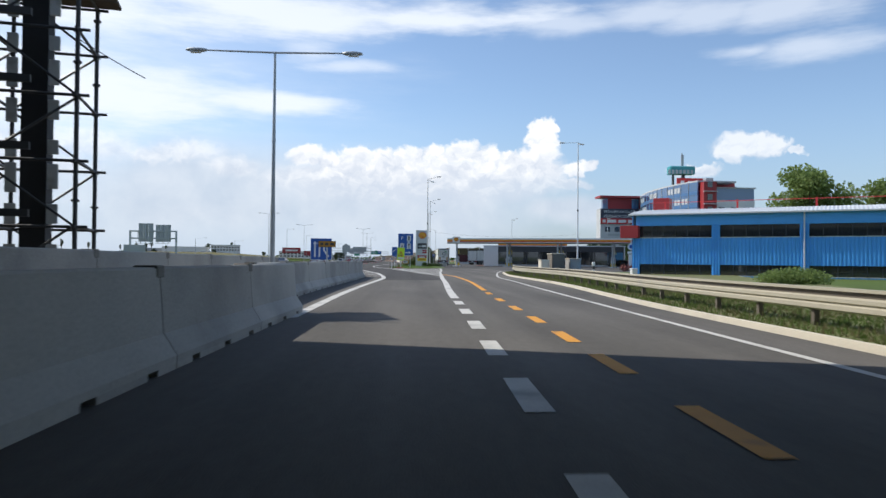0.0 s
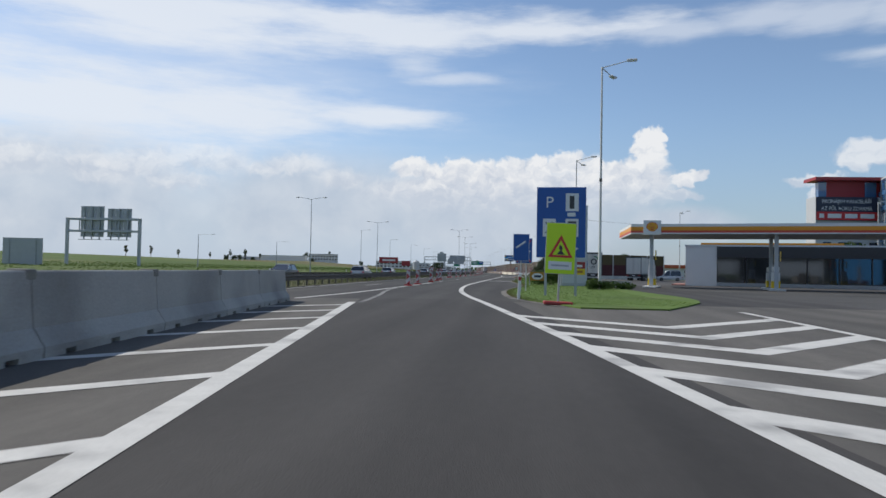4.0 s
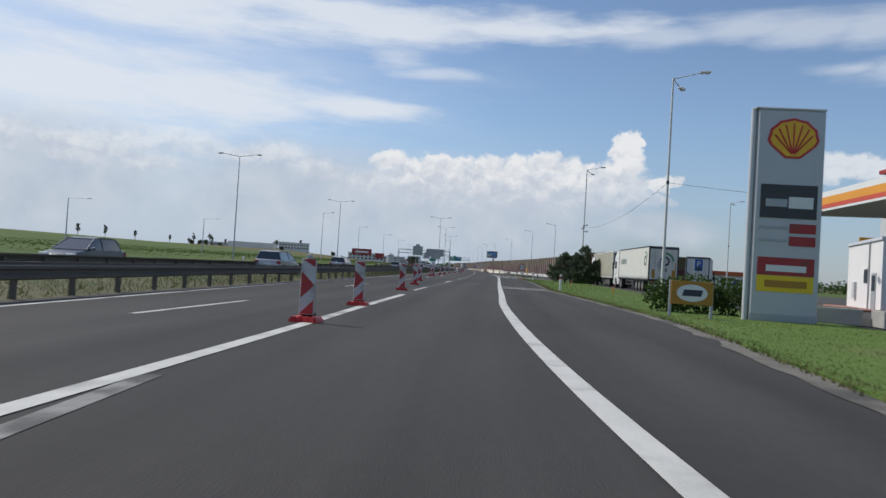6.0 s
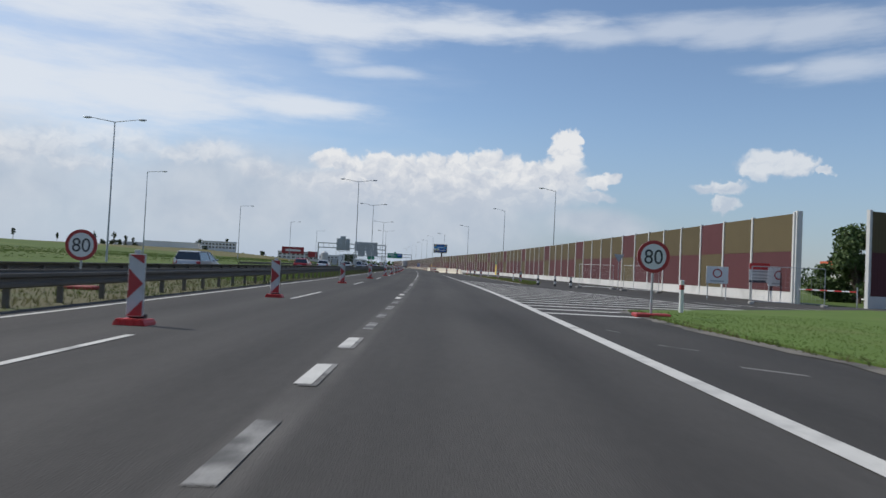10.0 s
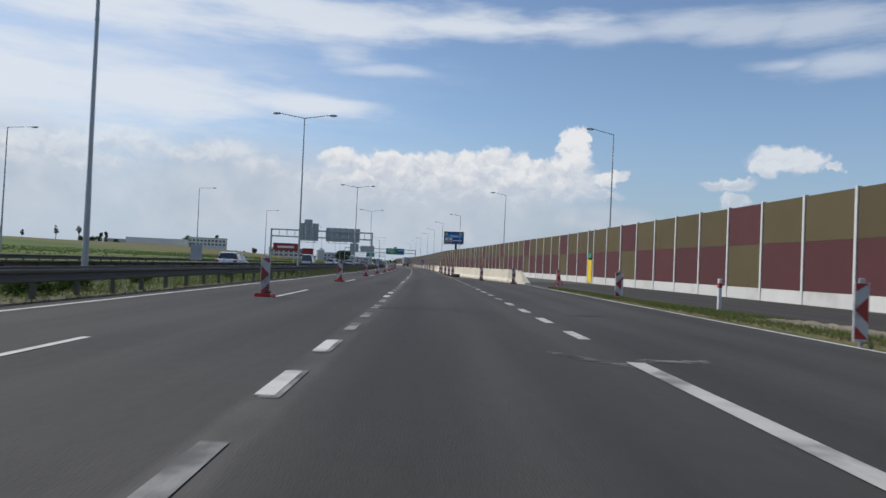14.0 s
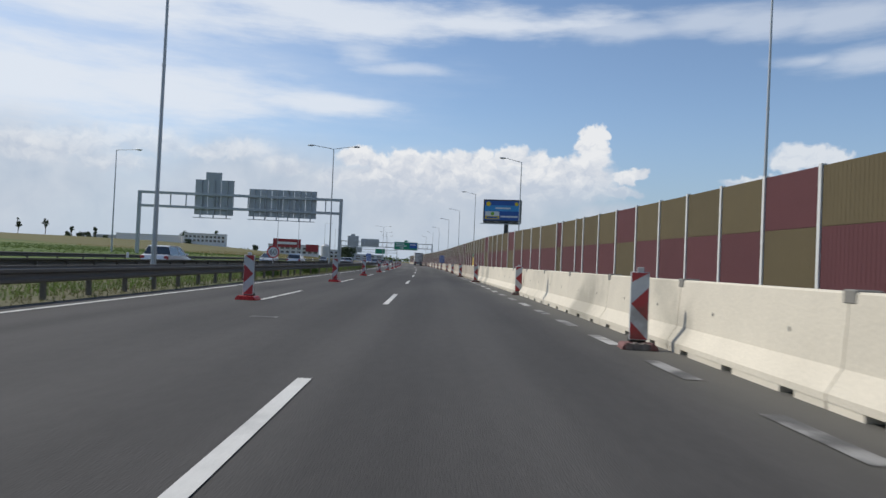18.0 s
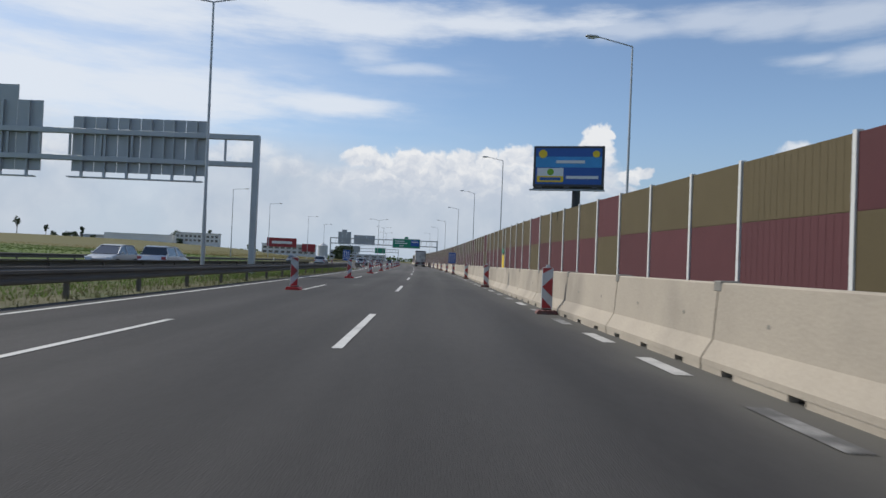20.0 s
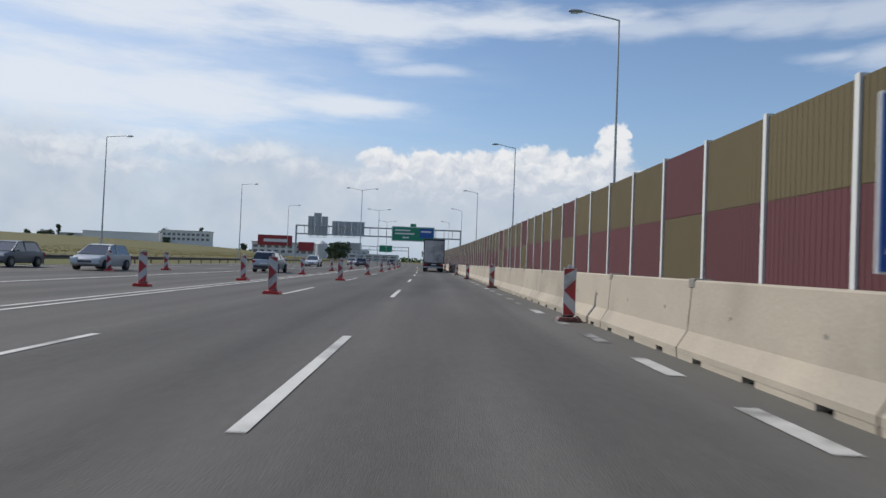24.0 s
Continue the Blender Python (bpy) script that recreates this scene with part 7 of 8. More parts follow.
NS, NF = 14, 5
for i in range(NS):
    a, b = curve_pt(i / NS), curve_pt((i + 1) / NS)
    d = b - a
    m = pose(a.x, a.y, 0, 0, 0, math.degrees(math.atan2(d.y, d.x)))
    sg = part("glass_bay", mesh("glass_bay", B(box, 0, d.length + 0.02, 0, 0.4, 0, 23.4), GLASS_B), GLASS_B, HB, "blue curtain-wall bay", m)
    for f in range(6):
        z = 3.6 + 3.45 * f
        part("spandrel", B(box, 0.02, d.length, -0.06, 0.0, z - 1.0, z), mat("blue_spandrel", (0.06, 0.16, 0.33), 0.4, var=0.06, scale=0.5) if "blue_spandrel" not in bpy.data.materials else bpy.data.materials["blue_spandrel"], sg)
        if (i * 7 + f * 3) % 4 < 2:
            w = d.length
            part("blind", B(box, w * 0.12, w * 0.42, -0.03, 0.0, z + 0.15, z + 1.7), PLASTER_G, sg)
            part("blind", B(box, w * 0.55, w * 0.85, -0.03, 0.0, z + 0.15, z + 1.7), PLASTER_G, sg)
    part("mullion", B(box, -0.06, 0.06, -0.12, 0.0, 0, 23.4), GREY_BACK, sg)
part("core", B(box, 89, 99, 200, 262, 0, 23.2), PLASTER_G, HB)
bm = bmesh.new()
prism(bm, [tuple(curve_pt(k / 14)) for k in range(15)] + [(95, 192), (97, 262), (88, 262)], 23.4, 23.8, "z")
part("flat_roof", bm, PLASTER_G, HB)
part("stair_tower", B(box, 84.4, 88.0, 189.0, 191.5, 0, 23.2), DEEPRED, HB, "red stair tower")
for k in range(6):
    part("balcony", B(box, 84.3, 88.1, 188.3, 189.0, 3.2 + 3.45 * k, 3.4 + 3.45 * k), PLASTER_G, HB)
    part("stair_window", B(box, 85.4, 86.8, 188.9, 189.0, 4.4 + 3.45 * k, 6.0 + 3.45 * k), GLASS, HB)
part("side_wing", B(box, 88.0, 99.0, 189.6, 210, 0, 18.2), PLASTER, HB)
part("side_wing_top", B(box, 88.0, 99.0, 189.9, 210, 18.2, 21.5), GLASS_B, HB)
part("side_wing_roof", B(box, 87.8, 99.4, 189.5, 210, 21.5, 21.8), PLASTER_G, HB)
for k in range(3):
    for f in range(4):
        part("window", B(box, 88.8 + 3.5 * k, 90.5 + 3.5 * k, 189.45, 189.6, 3.1 + 3.85 * f, 4.8 + 3.85 * f), GLASS, HB)
part("red_plant", B(box, 88.5, 97, 197, 204, 21.8, 24.2), DEEPRED, HB)
part("plant_unit", B(box, 89, 91.2, 198, 200, 24.2, 25.3), GREY_BACK, HB)
part("name_sign", B(box, 83.7, 92.2, 205.8, 206.1, 23.2, 26.1), RED, HB, "red roof sign")
part("text_bar", B(box, 87.0, 91.4, 205.7, 205.8, 24.1, 25.2), WHITE, HB)
part("text_bar", B(box, 84.8, 85.9, 205.7, 205.8, 24.0, 25.3), WHITE, HB)
TURQ = mat("turquoise_sign", (0.06, 0.33, 0.36), 0.5, var=0.08, scale=0.5)
part("roof_sign", B(box, 100.4, 109.8, 253.0, 256.5, 33.2, 36.2, 0.3), TURQ, HB, "turquoise ring sign on the roof")
for k in range(7):
    part("text_bar", B(box, 99.6 + 1.4 * k, 100.5 + 1.4 * k, 252.88, 253.0, 33.3, 34.8), PLASTER_G, HB)
for x in (102.0, 106.0):
    part("sign_post", B(box, x - 0.3, x + 0.3, 254, 255, 26.4, 33.2), DARK, HB)
part("antenna", B(cyl, (105.5, 254.9, 26.5), (105.5, 254.9, 41.2), 0.35, 0.2, 8), GREY_BACK, HB)
part("antenna_panel", B(box, 105.0, 106.0, 254.4, 254.6, 36.5, 40.5), PLASTER_G, HB)


# ---- distant buildings on the rise ----
def hall(name, label, x, y, w, d, z0, h, ma, rz=0, roof=None, windows=0, roof_label=""):
    t = thing(name, pose(x, y, z0, 0, 0, rz), label, "building")
    part("wall_block", B(box, -w / 2, w / 2, -d / 2, d / 2, -8, h), ma, t)
    part("roof", B(box, -w / 2 - 0.5, w / 2 + 0.5, -d / 2 - 0.5, d / 2 + 0.5, h, h + 0.8), roof or ROOFW, t)
    for r in range(2):
        for k in range(windows):
            xx = -w / 2 + w * (k + 0.5) / windows
            part("window", B(box, xx - w / windows * 0.32, xx + w / windows * 0.32, -d / 2 - 0.15, -d / 2, h * (0.2 + 0.4 * r), h * (0.42 + 0.4 * r)), GLASS, t)
    return t


hall("long_hall", "long low white hall with a pale roof on the rise", -352, 1250, 74, 26, 12.0, 8.0, PLASTER, 10)
hall("office_building", "white office building with rows of windows on the rise", -284, 1245, 47, 20, 12.0, 11.5, PLASTER, 10, PLASTER_G, 10)
hall("side_hall", "small grey hall beside the long white one", -408, 1262, 34, 20, 11.5, 6.0, PLASTER_G, 10)
rb = hall("red_store", "wide store with a dark red sign wall", -145, 1088, 48, 25, 2.6, 9.5, PLASTER, 8, PLASTER_G, 9)
part("sign_wall", B(box, -19.5, 7, -14, -13.2, 7.5, 15.6), mat("dark_red_wall", (0.30, 0.03, 0.035), 0.6, var=0.08, scale=0.3), rb, "dark red sign wall")
part("sign_bar", B(box, -15, 3, -14.4, -14.0, 10.2, 12.6), WHITE, rb, "pale bar of unlit lettering")
part("red_wing", B(box, 12, 24, -14, -12, 4.0, 11.0), bpy.data.materials["dark_red_wall"], rb)
t = thing("silo", pose(-108, 1052, 1), "pale round silo beside the store", "silo")
part("shell", B(cyl, (0, 0, -3), (0, 0, 11), 4.4, n=20), PLASTER_G, t)
part("cone", B(cyl, (0, 0, 11), (0, 0, 13.5), 4.6, 0.6, 20), GREY_BACK, t)
hall("far_block", "far grey building beyond the motorway", -150, 1500, 40, 30, 0, 14, PLASTER_G, 0, None, 6)
hall("far_block", "far low grey building", -110, 1400, 60, 20, 0, 8, PLASTER_G, 0, None, 6)
hall("roadside_house", "low house with an orange roof across the yard", 46, 262, 14, 8, 0, 2.8, PLASTER, -4, mat("orange_tiles", (0.50, 0.11, 0.05), 0.8, var=0.15, scale=0.6), 4)


# ---- vehicles ----
def wheel(t, x, y, r, w=0.22):
    ty = part("wheel", B(cyl, (x - w / 2, y, r), (x + w / 2, y, r), r, n=18), BLACK, t, "black tyre")
    s = 1 if x > 0 else -1
    part("rim", B(cyl, (x + s * w / 2, y, r), (x + s * (w / 2 + 0.012), y, r), r * 0.56, n=14), CLAMP, ty)


CARP = {}


def car(name, label, col, estate=False, group="cars on the far carriageway", van=False):
    t = thing(name, Matrix(), label, "car", group)
    key = "car_paint_%.2f_%.2f" % (col[0], col[2])
    ma = bpy.data.materials.get(key) or mat(key, col, 0.3, 0.3, var=0.03, scale=2, fine=20, bump=0)
    L_, W, H = 4.4, 0.88, (1.9 if van else 1.48)
    # front at +y
    low = [(-2.2, 0.30), (-2.22, 0.62), (-2.12, 0.92), (-1.0, 0.95), (0.9, 0.92), (1.75, 0.80), (2.14, 0.62), (2.18, 0.34), (1.9, 0.22), (-1.95, 0.22)]
    bm = bmesh.new()
    a, b = [], []
    for y, z in low:
        wz = W * (1.0 if 0.4 < z < 0.8 else 0.95) * (0.93 if abs(y) > 1.7 else 1.0)
        a.append(bm.verts.new((-wz, y, z))), b.append(bm.verts.new((wz, y, z)))
    n = len(low)
    for k in range(n):
        bm.faces.new((a[k], a[(k + 1) % n], b[(k + 1) % n], b[k]))
    bm.faces.new(a[::-1]), bm.faces.new(b)
    bmesh.ops.recalc_face_normals(bm, faces=bm.faces)
    bmesh.ops.bevel(bm, geom=list(bm.edges), offset=0.08, segments=3, affect="EDGES", profile=0.6)
    for fc in bm.faces:
        fc.smooth = True
    part("body", bm, ma, t)
    rear = -2.08 if estate else -1.75
    top = [(rear, 0.9), (rear + 0.22, H - 0.06), (rear + 0.5, H - 0.01), (-0.1, H), (0.35, H - 0.06), (1.25, 0.9)]
    bm = bmesh.new()
    a, b = [], []
    for y, z in top:
        wz = 0.82 - 0.22 * (z - 0.9) / (H - 0.9)
        a.append(bm.verts.new((-wz, y, z))), b.append(bm.verts.new((wz, y, z)))
    for k in range(len(top) - 1):
        bm.faces.new((a[k], a[k + 1], b[k + 1], b[k]))
    bm.faces.new(a[::-1]), bm.faces.new(b)
    bmesh.ops.recalc_face_normals(bm, faces=bm.faces)
    part("cabin_glass", bm, GLASS, t, "dark windows")
    bm = bmesh.new()
    prism(bm, [(rear + 0.2, H - 0.07), (rear + 0.5, H + 0.005), (-0.1, H + 0.015), (0.4, H - 0.06), (0.35, H - 0.09), (rear + 0.25, H - 0.12)], -0.63, 0.63, "x")
    part("roof", bm, ma, t)
    for s in (-1, 1):
        for p, q in (((0.8 * s, 1.22, 0.9), (0.62 * s, 0.36, H - 0.06)), ((0.81 * s, -0.1, 0.9), (0.62 * s, -0.15, H - 0.02)), ((0.8 * s, rear + 0.05, 0.9), (0.62 * s, rear + 0.26, H - 0.06))):
            part("pillar", B(cyl, p, q, 0.04, n=6), ma, t)
        part("head_light", B(box, s * 0.62 - 0.2, s * 0.62 + 0.2, 1.98, 2.14, 0.58, 0.72, 0.03), LAMPGLASS, t)
        part("tail_light", B(box, s * 0.7 - 0.12, s * 0.7 + 0.12, -2.2, -2.05, 0.62, 0.85, 0.02), DEEPRED, t)
        part("mirror", B(box, s * 0.93 - 0.08, s * 0.93 + 0.08, 0.85, 0.95, 0.9, 1.03, 0.03), ma, t)
        for y in (-1.35, 1.38):
            wheel(t, s * 0.78, y, 0.31)
    part("bumper", B(box, -0.7, 0.7, -2.25, -2.15, 0.32, 0.5, 0.03), DARK, t)
    part("plate", B(box, -0.26, 0.26, -2.27, -2.25, 0.58, 0.7), WHITE, t)
    part("grille", B(box, -0.4, 0.4, 2.12, 2.17, 0.4, 0.56, 0.02), DARK, t)
    return t


SIL, WHI, DBL, GRY, REDC, BLK = (0.42, 0.44, 0.46), (0.70, 0.71, 0.72), (0.03, 0.05, 0.10), (0.13, 0.14, 0.15), (0.42, 0.03, 0.03), (0.02, 0.02, 0.022)
protos = {
    "sil_e": car("silver_estate", "silver estate car on the far carriageway", SIL, True),
    "whi": car("white_hatchback", "white hatchback on the far carriageway", WHI),
    "dbl": car("dark_blue_car", "dark blue car on the far carriageway", DBL),
    "gry": car("grey_car", "grey car on the far carriageway", GRY),
    "red": car("red_car", "red car on the far carriageway", REDC),
    "sil": car("silver_car", "silver hatchback on the far carriageway", SIL),
    "van": car("white_van", "white people carrier on the far carriageway", WHI, True, van=True),
}
seen = set()
for kind, x, y, back in [("sil_e", -16.9, 159.5, 0), ("gry", -22, 145, 1), ("sil_e", -18.2, 190.5, 0), ("sil_e", -17.2, 240.4, 0), ("red", -17.0, 283, 0), ("whi", -17.2, 306, 0),
                         ("whi", -17, 343.8, 0), ("van", -18.0, 390.5, 0), ("whi", -18.4, 420, 0), ("sil", -22.6, 465, 1), ("whi", -19, 464, 0),
                         ("sil", -21, 532.5, 0), ("sil", -25, 554.6, 1), ("sil_e", -18.2, 565.8, 0), ("gry", -30, 554, 1), ("whi", -24, 610, 1), ("gry", -21.5, 640, 0), ("whi", -27, 665, 1), ("dbl", -24, 720, 0)]:
    m = pose(x, y, 0.0 if y > 505 else -0.012, 0, 0, turn(XC, y) + (180 if back else 0))
    if kind in seen:
        copy_thing(protos[kind], m)
    else:
        seen.add(kind)
        protos[kind].matrix_basis = m
pk = car("parked_car", "dark car parked under the canopy", BLK, group="parked cars")
pk.matrix_basis = pose(44, 136, 0, 0, 0, 60)
copy_thing(pk, pose(60, 170, 0, 0, 0, 100))
vn = car("parked_van", "white van parked on the yard", WHI, True, "parked cars", True)
vn.matrix_basis = pose(30, 205, 0, 0, 0, 80)
copy_thing(vn, pose(62, 205, 0, 0, 0, 95))


def truck(label, tarp, rear, roof, cab=True, logo=False):
    """A trailer truck that heads along +y, its rear doors at y = 0."""
    t = thing("truck", Matrix(), label, "truck", "trucks")
    part("box_side", B(box, -1.27, 1.27, 0.06, 13.5, 1.15, 3.92, 0.03), tarp, t)
    part("roof_rail", B(box, -1.29, 1.29, 0.0, 13.55, 3.90, 4.02, 0.02), roof, t)
    part("rear_frame", B(box, -1.28, -1.17, -0.03, 0.06, 1.1, 3.95), roof, t)
    part("rear_frame", B(box, 1.17, 1.28, -0.03, 0.06, 1.1, 3.95), roof, t)
    part("rear_frame", B(box, -1.17, 1.17, -0.03, 0.06, 3.8, 3.95), roof, t)
    for s in (-1, 1):
        d = part("rear_door", B(box, min(0.01 * s, 1.16 * s), max(0.01 * s, 1.16 * s), -0.02, 0.06, 1.15, 3.79, 0.01), rear, t)
        for x in (0.12, 0.75):
            part("lock_bar", B(cyl, (x * s, -0.045, 1.18), (x * s, -0.045, 3.78), 0.018, n=6), STEEL, d)
    part("chassis", B(box, -0.5, 0.5, 0.1, 13.4, 0.85, 1.15), DARK, t)
    part("sill_rail", B(box, -1.28, 1.28, 0.1, 13.5, 1.03, 1.16), roof if not logo else STEEL, t)
    for k in range(22):
        for s in (-1, 1):
            part("tarp_strap", B(box, s * 1.285 - 0.008, s * 1.285 + 0.008, 0.3 + 0.6 * k, 0.38 + 0.6 * k, 1.08, 1.36), GREY_BACK, t)
    part("bumper", B(box, -1.2, 1.2, -0.02, 0.1, 0.5, 0.68, 0.02), STEEL, t)
    for s in (-1, 1):
        part("tail_light", B(box, s * 0.95 - 0.22, s * 0.95 + 0.22, -0.05, 0.0, 0.82, 0.98, 0.01), DEEPRED, t)
        part("mud_flap", B(box, s * 0.95 - 0.28, s * 0.95 + 0.28, 1.2, 1.23, 0.25, 0.9), BLACK, t)
        for y in (2.2, 3.5, 4.8):
            wheel(t, s * 1.05, y, 0.5, 0.36)
        part("side_guard", B(box, s * 1.2 - 0.02, s * 1.2 + 0.02, 5.8, 10.2, 0.52, 0.62), DARK, t)
        part("side_guard", B(box, s * 1.2 - 0.02, s * 1.2 + 0.02, 5.8, 10.2, 0.82, 0.92), DARK, t)
        part("landing_leg", B(box, s * 0.7 - 0.07, s * 0.7 + 0.07, 10.6, 10.75, 0.1, 1.1), DARK, t)
    part("plate", B(box, -0.27, 0.27, -0.06, -0.03, 0.84, 0.96), WHITE, t)
    part("under_box", B(box, -1.15, 1.15, 6.4, 7.6, 0.45, 0.95, 0.03), DARK, t)
    if cab:
        arch = [(15.4 + 0.64 * math.cos(k * 0.45), 0.5 + 0.64 * math.sin(k * 0.45)) for k in range(7, -1, -1)]
        side = [(14.05, 1.05), (14.78, 1.0)] + arch + [(16.05, 0.36), (16.62, 0.36), (16.7, 1.2), (16.64, 1.95), (16.38, 3.0), (16.15, 3.38), (15.6, 3.72), (14.9, 3.93), (14.05, 3.98)]
        bm = B(prism, side, -1.22, 1.22, "x")
        bmesh.ops.bevel(bm, geom=[e for e in bm.edges if abs(e.verts[0].co.x - e.verts[1].co.x) < 0.01], offset=0.06, segments=2, affect="EDGES", clamp_overlap=True)
        c = part("cab", bm, WHITE, t, "white tractor cab")
        for s in (-1, 1):
            x = s * 1.225
            part("side_window", B(prism, [(15.2, 2.05), (16.18, 2.05), (16.02, 2.85), (15.2, 2.85)], x - 0.01, x + 0.01, "x"), GLASS, c)
            part("door_seam", B(box, x - 0.006, x + 0.006, 15.09, 15.12, 1.15, 2.95), GREY_BACK, c)
            part("roof_seam", B(box, x - 0.006, x + 0.006, 14.2, 16.1, 3.12, 3.16), GREY_BACK, c)
            part("side_fairing", B(box, s * 1.15 - 0.06, s * 1.15 + 0.06, 13.72, 14.05, 1.0, 3.9, 0.02), WINE, c, "dark red side fairing")
            part("mirror", B(box, s * 1.42 - 0.08, s * 1.42 + 0.08, 16.05, 16.2, 1.9, 2.75, 0.03), DARK, c)
            part("marker_lamp", B(box, x - 0.008, x + 0.008, 15.6, 15.75, 1.42, 1.54), DARK, c)
        part("wind_screen", B(prism, [(16.655, 1.97), (16.40, 2.98), (16.38, 2.98), (16.62, 1.97)], -1.08, 1.08, "x"), GLASS, c)
        part("grille", B(box, -0.8, 0.8, 16.68, 16.72, 0.75, 1.6, 0.01), DARK, c)
        part("tractor_frame", B(box, -0.55, 0.55, 11.6, 16.2, 0.5, 1.0, 0.04), DARK, t)
        for s in (-1, 1):
            tank = part("fuel_tank", B(box, s * 0.9 - 0.3, s * 0.9 + 0.3, 12.85, 13.75, 0.38, 0.98, 0.16), GREY_BACK, t, "silver fuel tank")
            for y in (13.05, 13.5):
                part("tank_strap", B(box, s * 0.9 - 0.31, s * 0.9 + 0.31, y, y + 0.05, 0.37, 0.99, 0.16), DARK, tank)
            part("step_skirt", B(box, s * 1.1 - 0.1, s * 1.1 + 0.1, 13.8, 14.72, 0.4, 1.04, 0.04), WHITE, c)
        for s in (-1, 1):
            wheel(t, s * 1.05, 12.2, 0.5, 0.4), wheel(t, s * 1.05, 15.4, 0.5, 0.34)
    return t


tr = truck("white curtain-side truck parked beside the grass", TARP_W, TARP_W, DARK)
# round mark with a green arc, on the doors and on the flank
GRN = mat("logo_green", (0.05, 0.22, 0.09), 0.5)
part("round_mark", B(ring, (0.1, 2.75), 0.27, 0.42, -0.06, 0.012), DARK, tr)
part("arc_mark", B(ring, (0.1, 2.75), 0.62, 0.78, -0.06, 0.012, 0.05, 1.5, 12), GRN, tr)
words("fleet_number", "1598", 0.42, DARK, tr, -0.1, -0.065, 1.85)
for x in (-0.85, 0.85):
    part("marker_plate", B(box, x - 0.13, x + 0.13, -0.06, -0.03, 1.25, 2.0), AMBER, tr, "orange marker plate")
part("edge_strip", B(box, 0.98, 1.04, -0.06, -0.03, 1.3, 2.7), AMBER, tr)
fl = new("flank_marks", mesh("flank_marks", B(ring, (0, 0), 0.30, 0.46, 0, 0.01), DARK))
fl.parent, fl.matrix_basis = tr, pose(-1.285, 1.3, 2.75, 0, 0, -90)
fl2 = new("flank_arc", mesh("flank_arc", B(ring, (0, 0), 0.66, 0.82, 0, 0.01, 0.3, 1.75, 12), GRN))
fl2.parent, fl2.matrix_basis = tr, pose(-1.285, 1.3, 2.75, 0, 0, -90)
for k in range(7):
    part("text_bar", B(box, -1.292, -1.284, 9.6 + 0.42 * k, 9.86 + 0.42 * k, 2.5, 3.02), GRN if k == 3 else GREY_BACK, tr)
tr.matrix_basis = pose(12.5, 175.2, 0, 0, 0, turn(smooth_table([(175, 12.5), (192, 12.9), (212, 13.6)]), 184))
t2 = truck("grey-beige curtain-side truck with navy doors parked ahead", TARP_G, NAVY, TARP_W)
t2.matrix_basis = pose(13.1, 193.6, 0, 0, 0, -1.5)
t3 = truck("white box truck parked further back on the yard", TARP_W, TARP_W, DARK)
t3.matrix_basis = pose(22.0, 196, 0, 0, 0, -20)
GREYB = mat("worn_grey_doors", (0.50, 0.49, 0.47), 0.5, var=0.15, scale=1.5, fine=20, second=(0.18, 0.18, 0.18, 0.5, 0.7))
t4 = truck("grey box truck driving ahead in the lane", GREYB, GREYB, DARK)
t4.matrix_basis = on(600.5, 1.95)


for x, y in ((5.66, 182.3), (4.95, 158.5)):
    t = thing("marker_stake", pose(x, y, 0.03, 3, -2, 30), "thin faded orange stake in the mown grass", "stake", "stakes in the grass")
    part("stake", B(box, -0.022, 0.022, -0.022, 0.022, -0.05, 0.46, 0.004), ORANGE, t)
    part("stake_tip", B(box, -0.024, 0.024, -0.024, 0.024, 0.46, 0.52, 0.004), REDDARK, t)


for x, y in ((7.4, 256.1), (8.55, 254.4), (8.95, 250.2)):
    t = thing("striped_post", pose(x, y, 0.0, 0, 0, 12), "short black and white striped post on the paved corner", "marker post", "striped posts")
    for k in range(4):
        part("band", B(box, -0.09, 0.09, -0.05, 0.05, 0.2 * k, 0.2 * k + 0.2, 0.008), DARK if k % 2 == 0 else WHITE, t)
    part("post_cap", B(box, -0.07, 0.07, -0.04, 0.04, 0.8, 0.86, 0.015), DARK, t)


# ---- trees, bushes and grass ----
def leaf_cloud(blobs, n, size, seed, wide=0.55):
    """Many small leaves spread through the shells of several blobs; returns vertices and faces."""
    rng = np.random.default_rng(seed)
    w = np.array([b[3] * b[4] * b[5] for b in blobs]) ** 0.67
    pick = rng.choice(len(blobs), n, p=w / w.sum())
    bl = np.array(blobs)[pick]
    d = rng.normal(size=(n, 3))
    d /= np.linalg.norm(d, axis=1, keepdims=True)
    r = rng.random(n) ** 0.45
    c = bl[:, :3] + d * r[:, None] * bl[:, 3:6]
    a = rng.normal(size=(n, 3))
    a /= np.linalg.norm(a, axis=1, keepdims=True)
    b = np.cross(a, rng.normal(size=(n, 3)))
    b /= np.linalg.norm(b, axis=1, keepdims=True)
    s = size * rng.uniform(0.6, 1.3, n)[:, None]
    v = np.stack([c - a * s, c + b * s * wide, c + a * s, c - b * s * wide], 1).reshape(-1, 3)
    f = np.arange(4 * n).reshape(-1, 4)
    return v, f


def leaf_mesh(name, blobs, n, size, seed, ma, wide=0.55):
    v, f = leaf_cloud(blobs, n, size, seed, wide)
    me = bpy.data.meshes.new(name)
    me.from_pydata(v.tolist(), [], f.tolist())
    me.materials.append(ma)
    return me


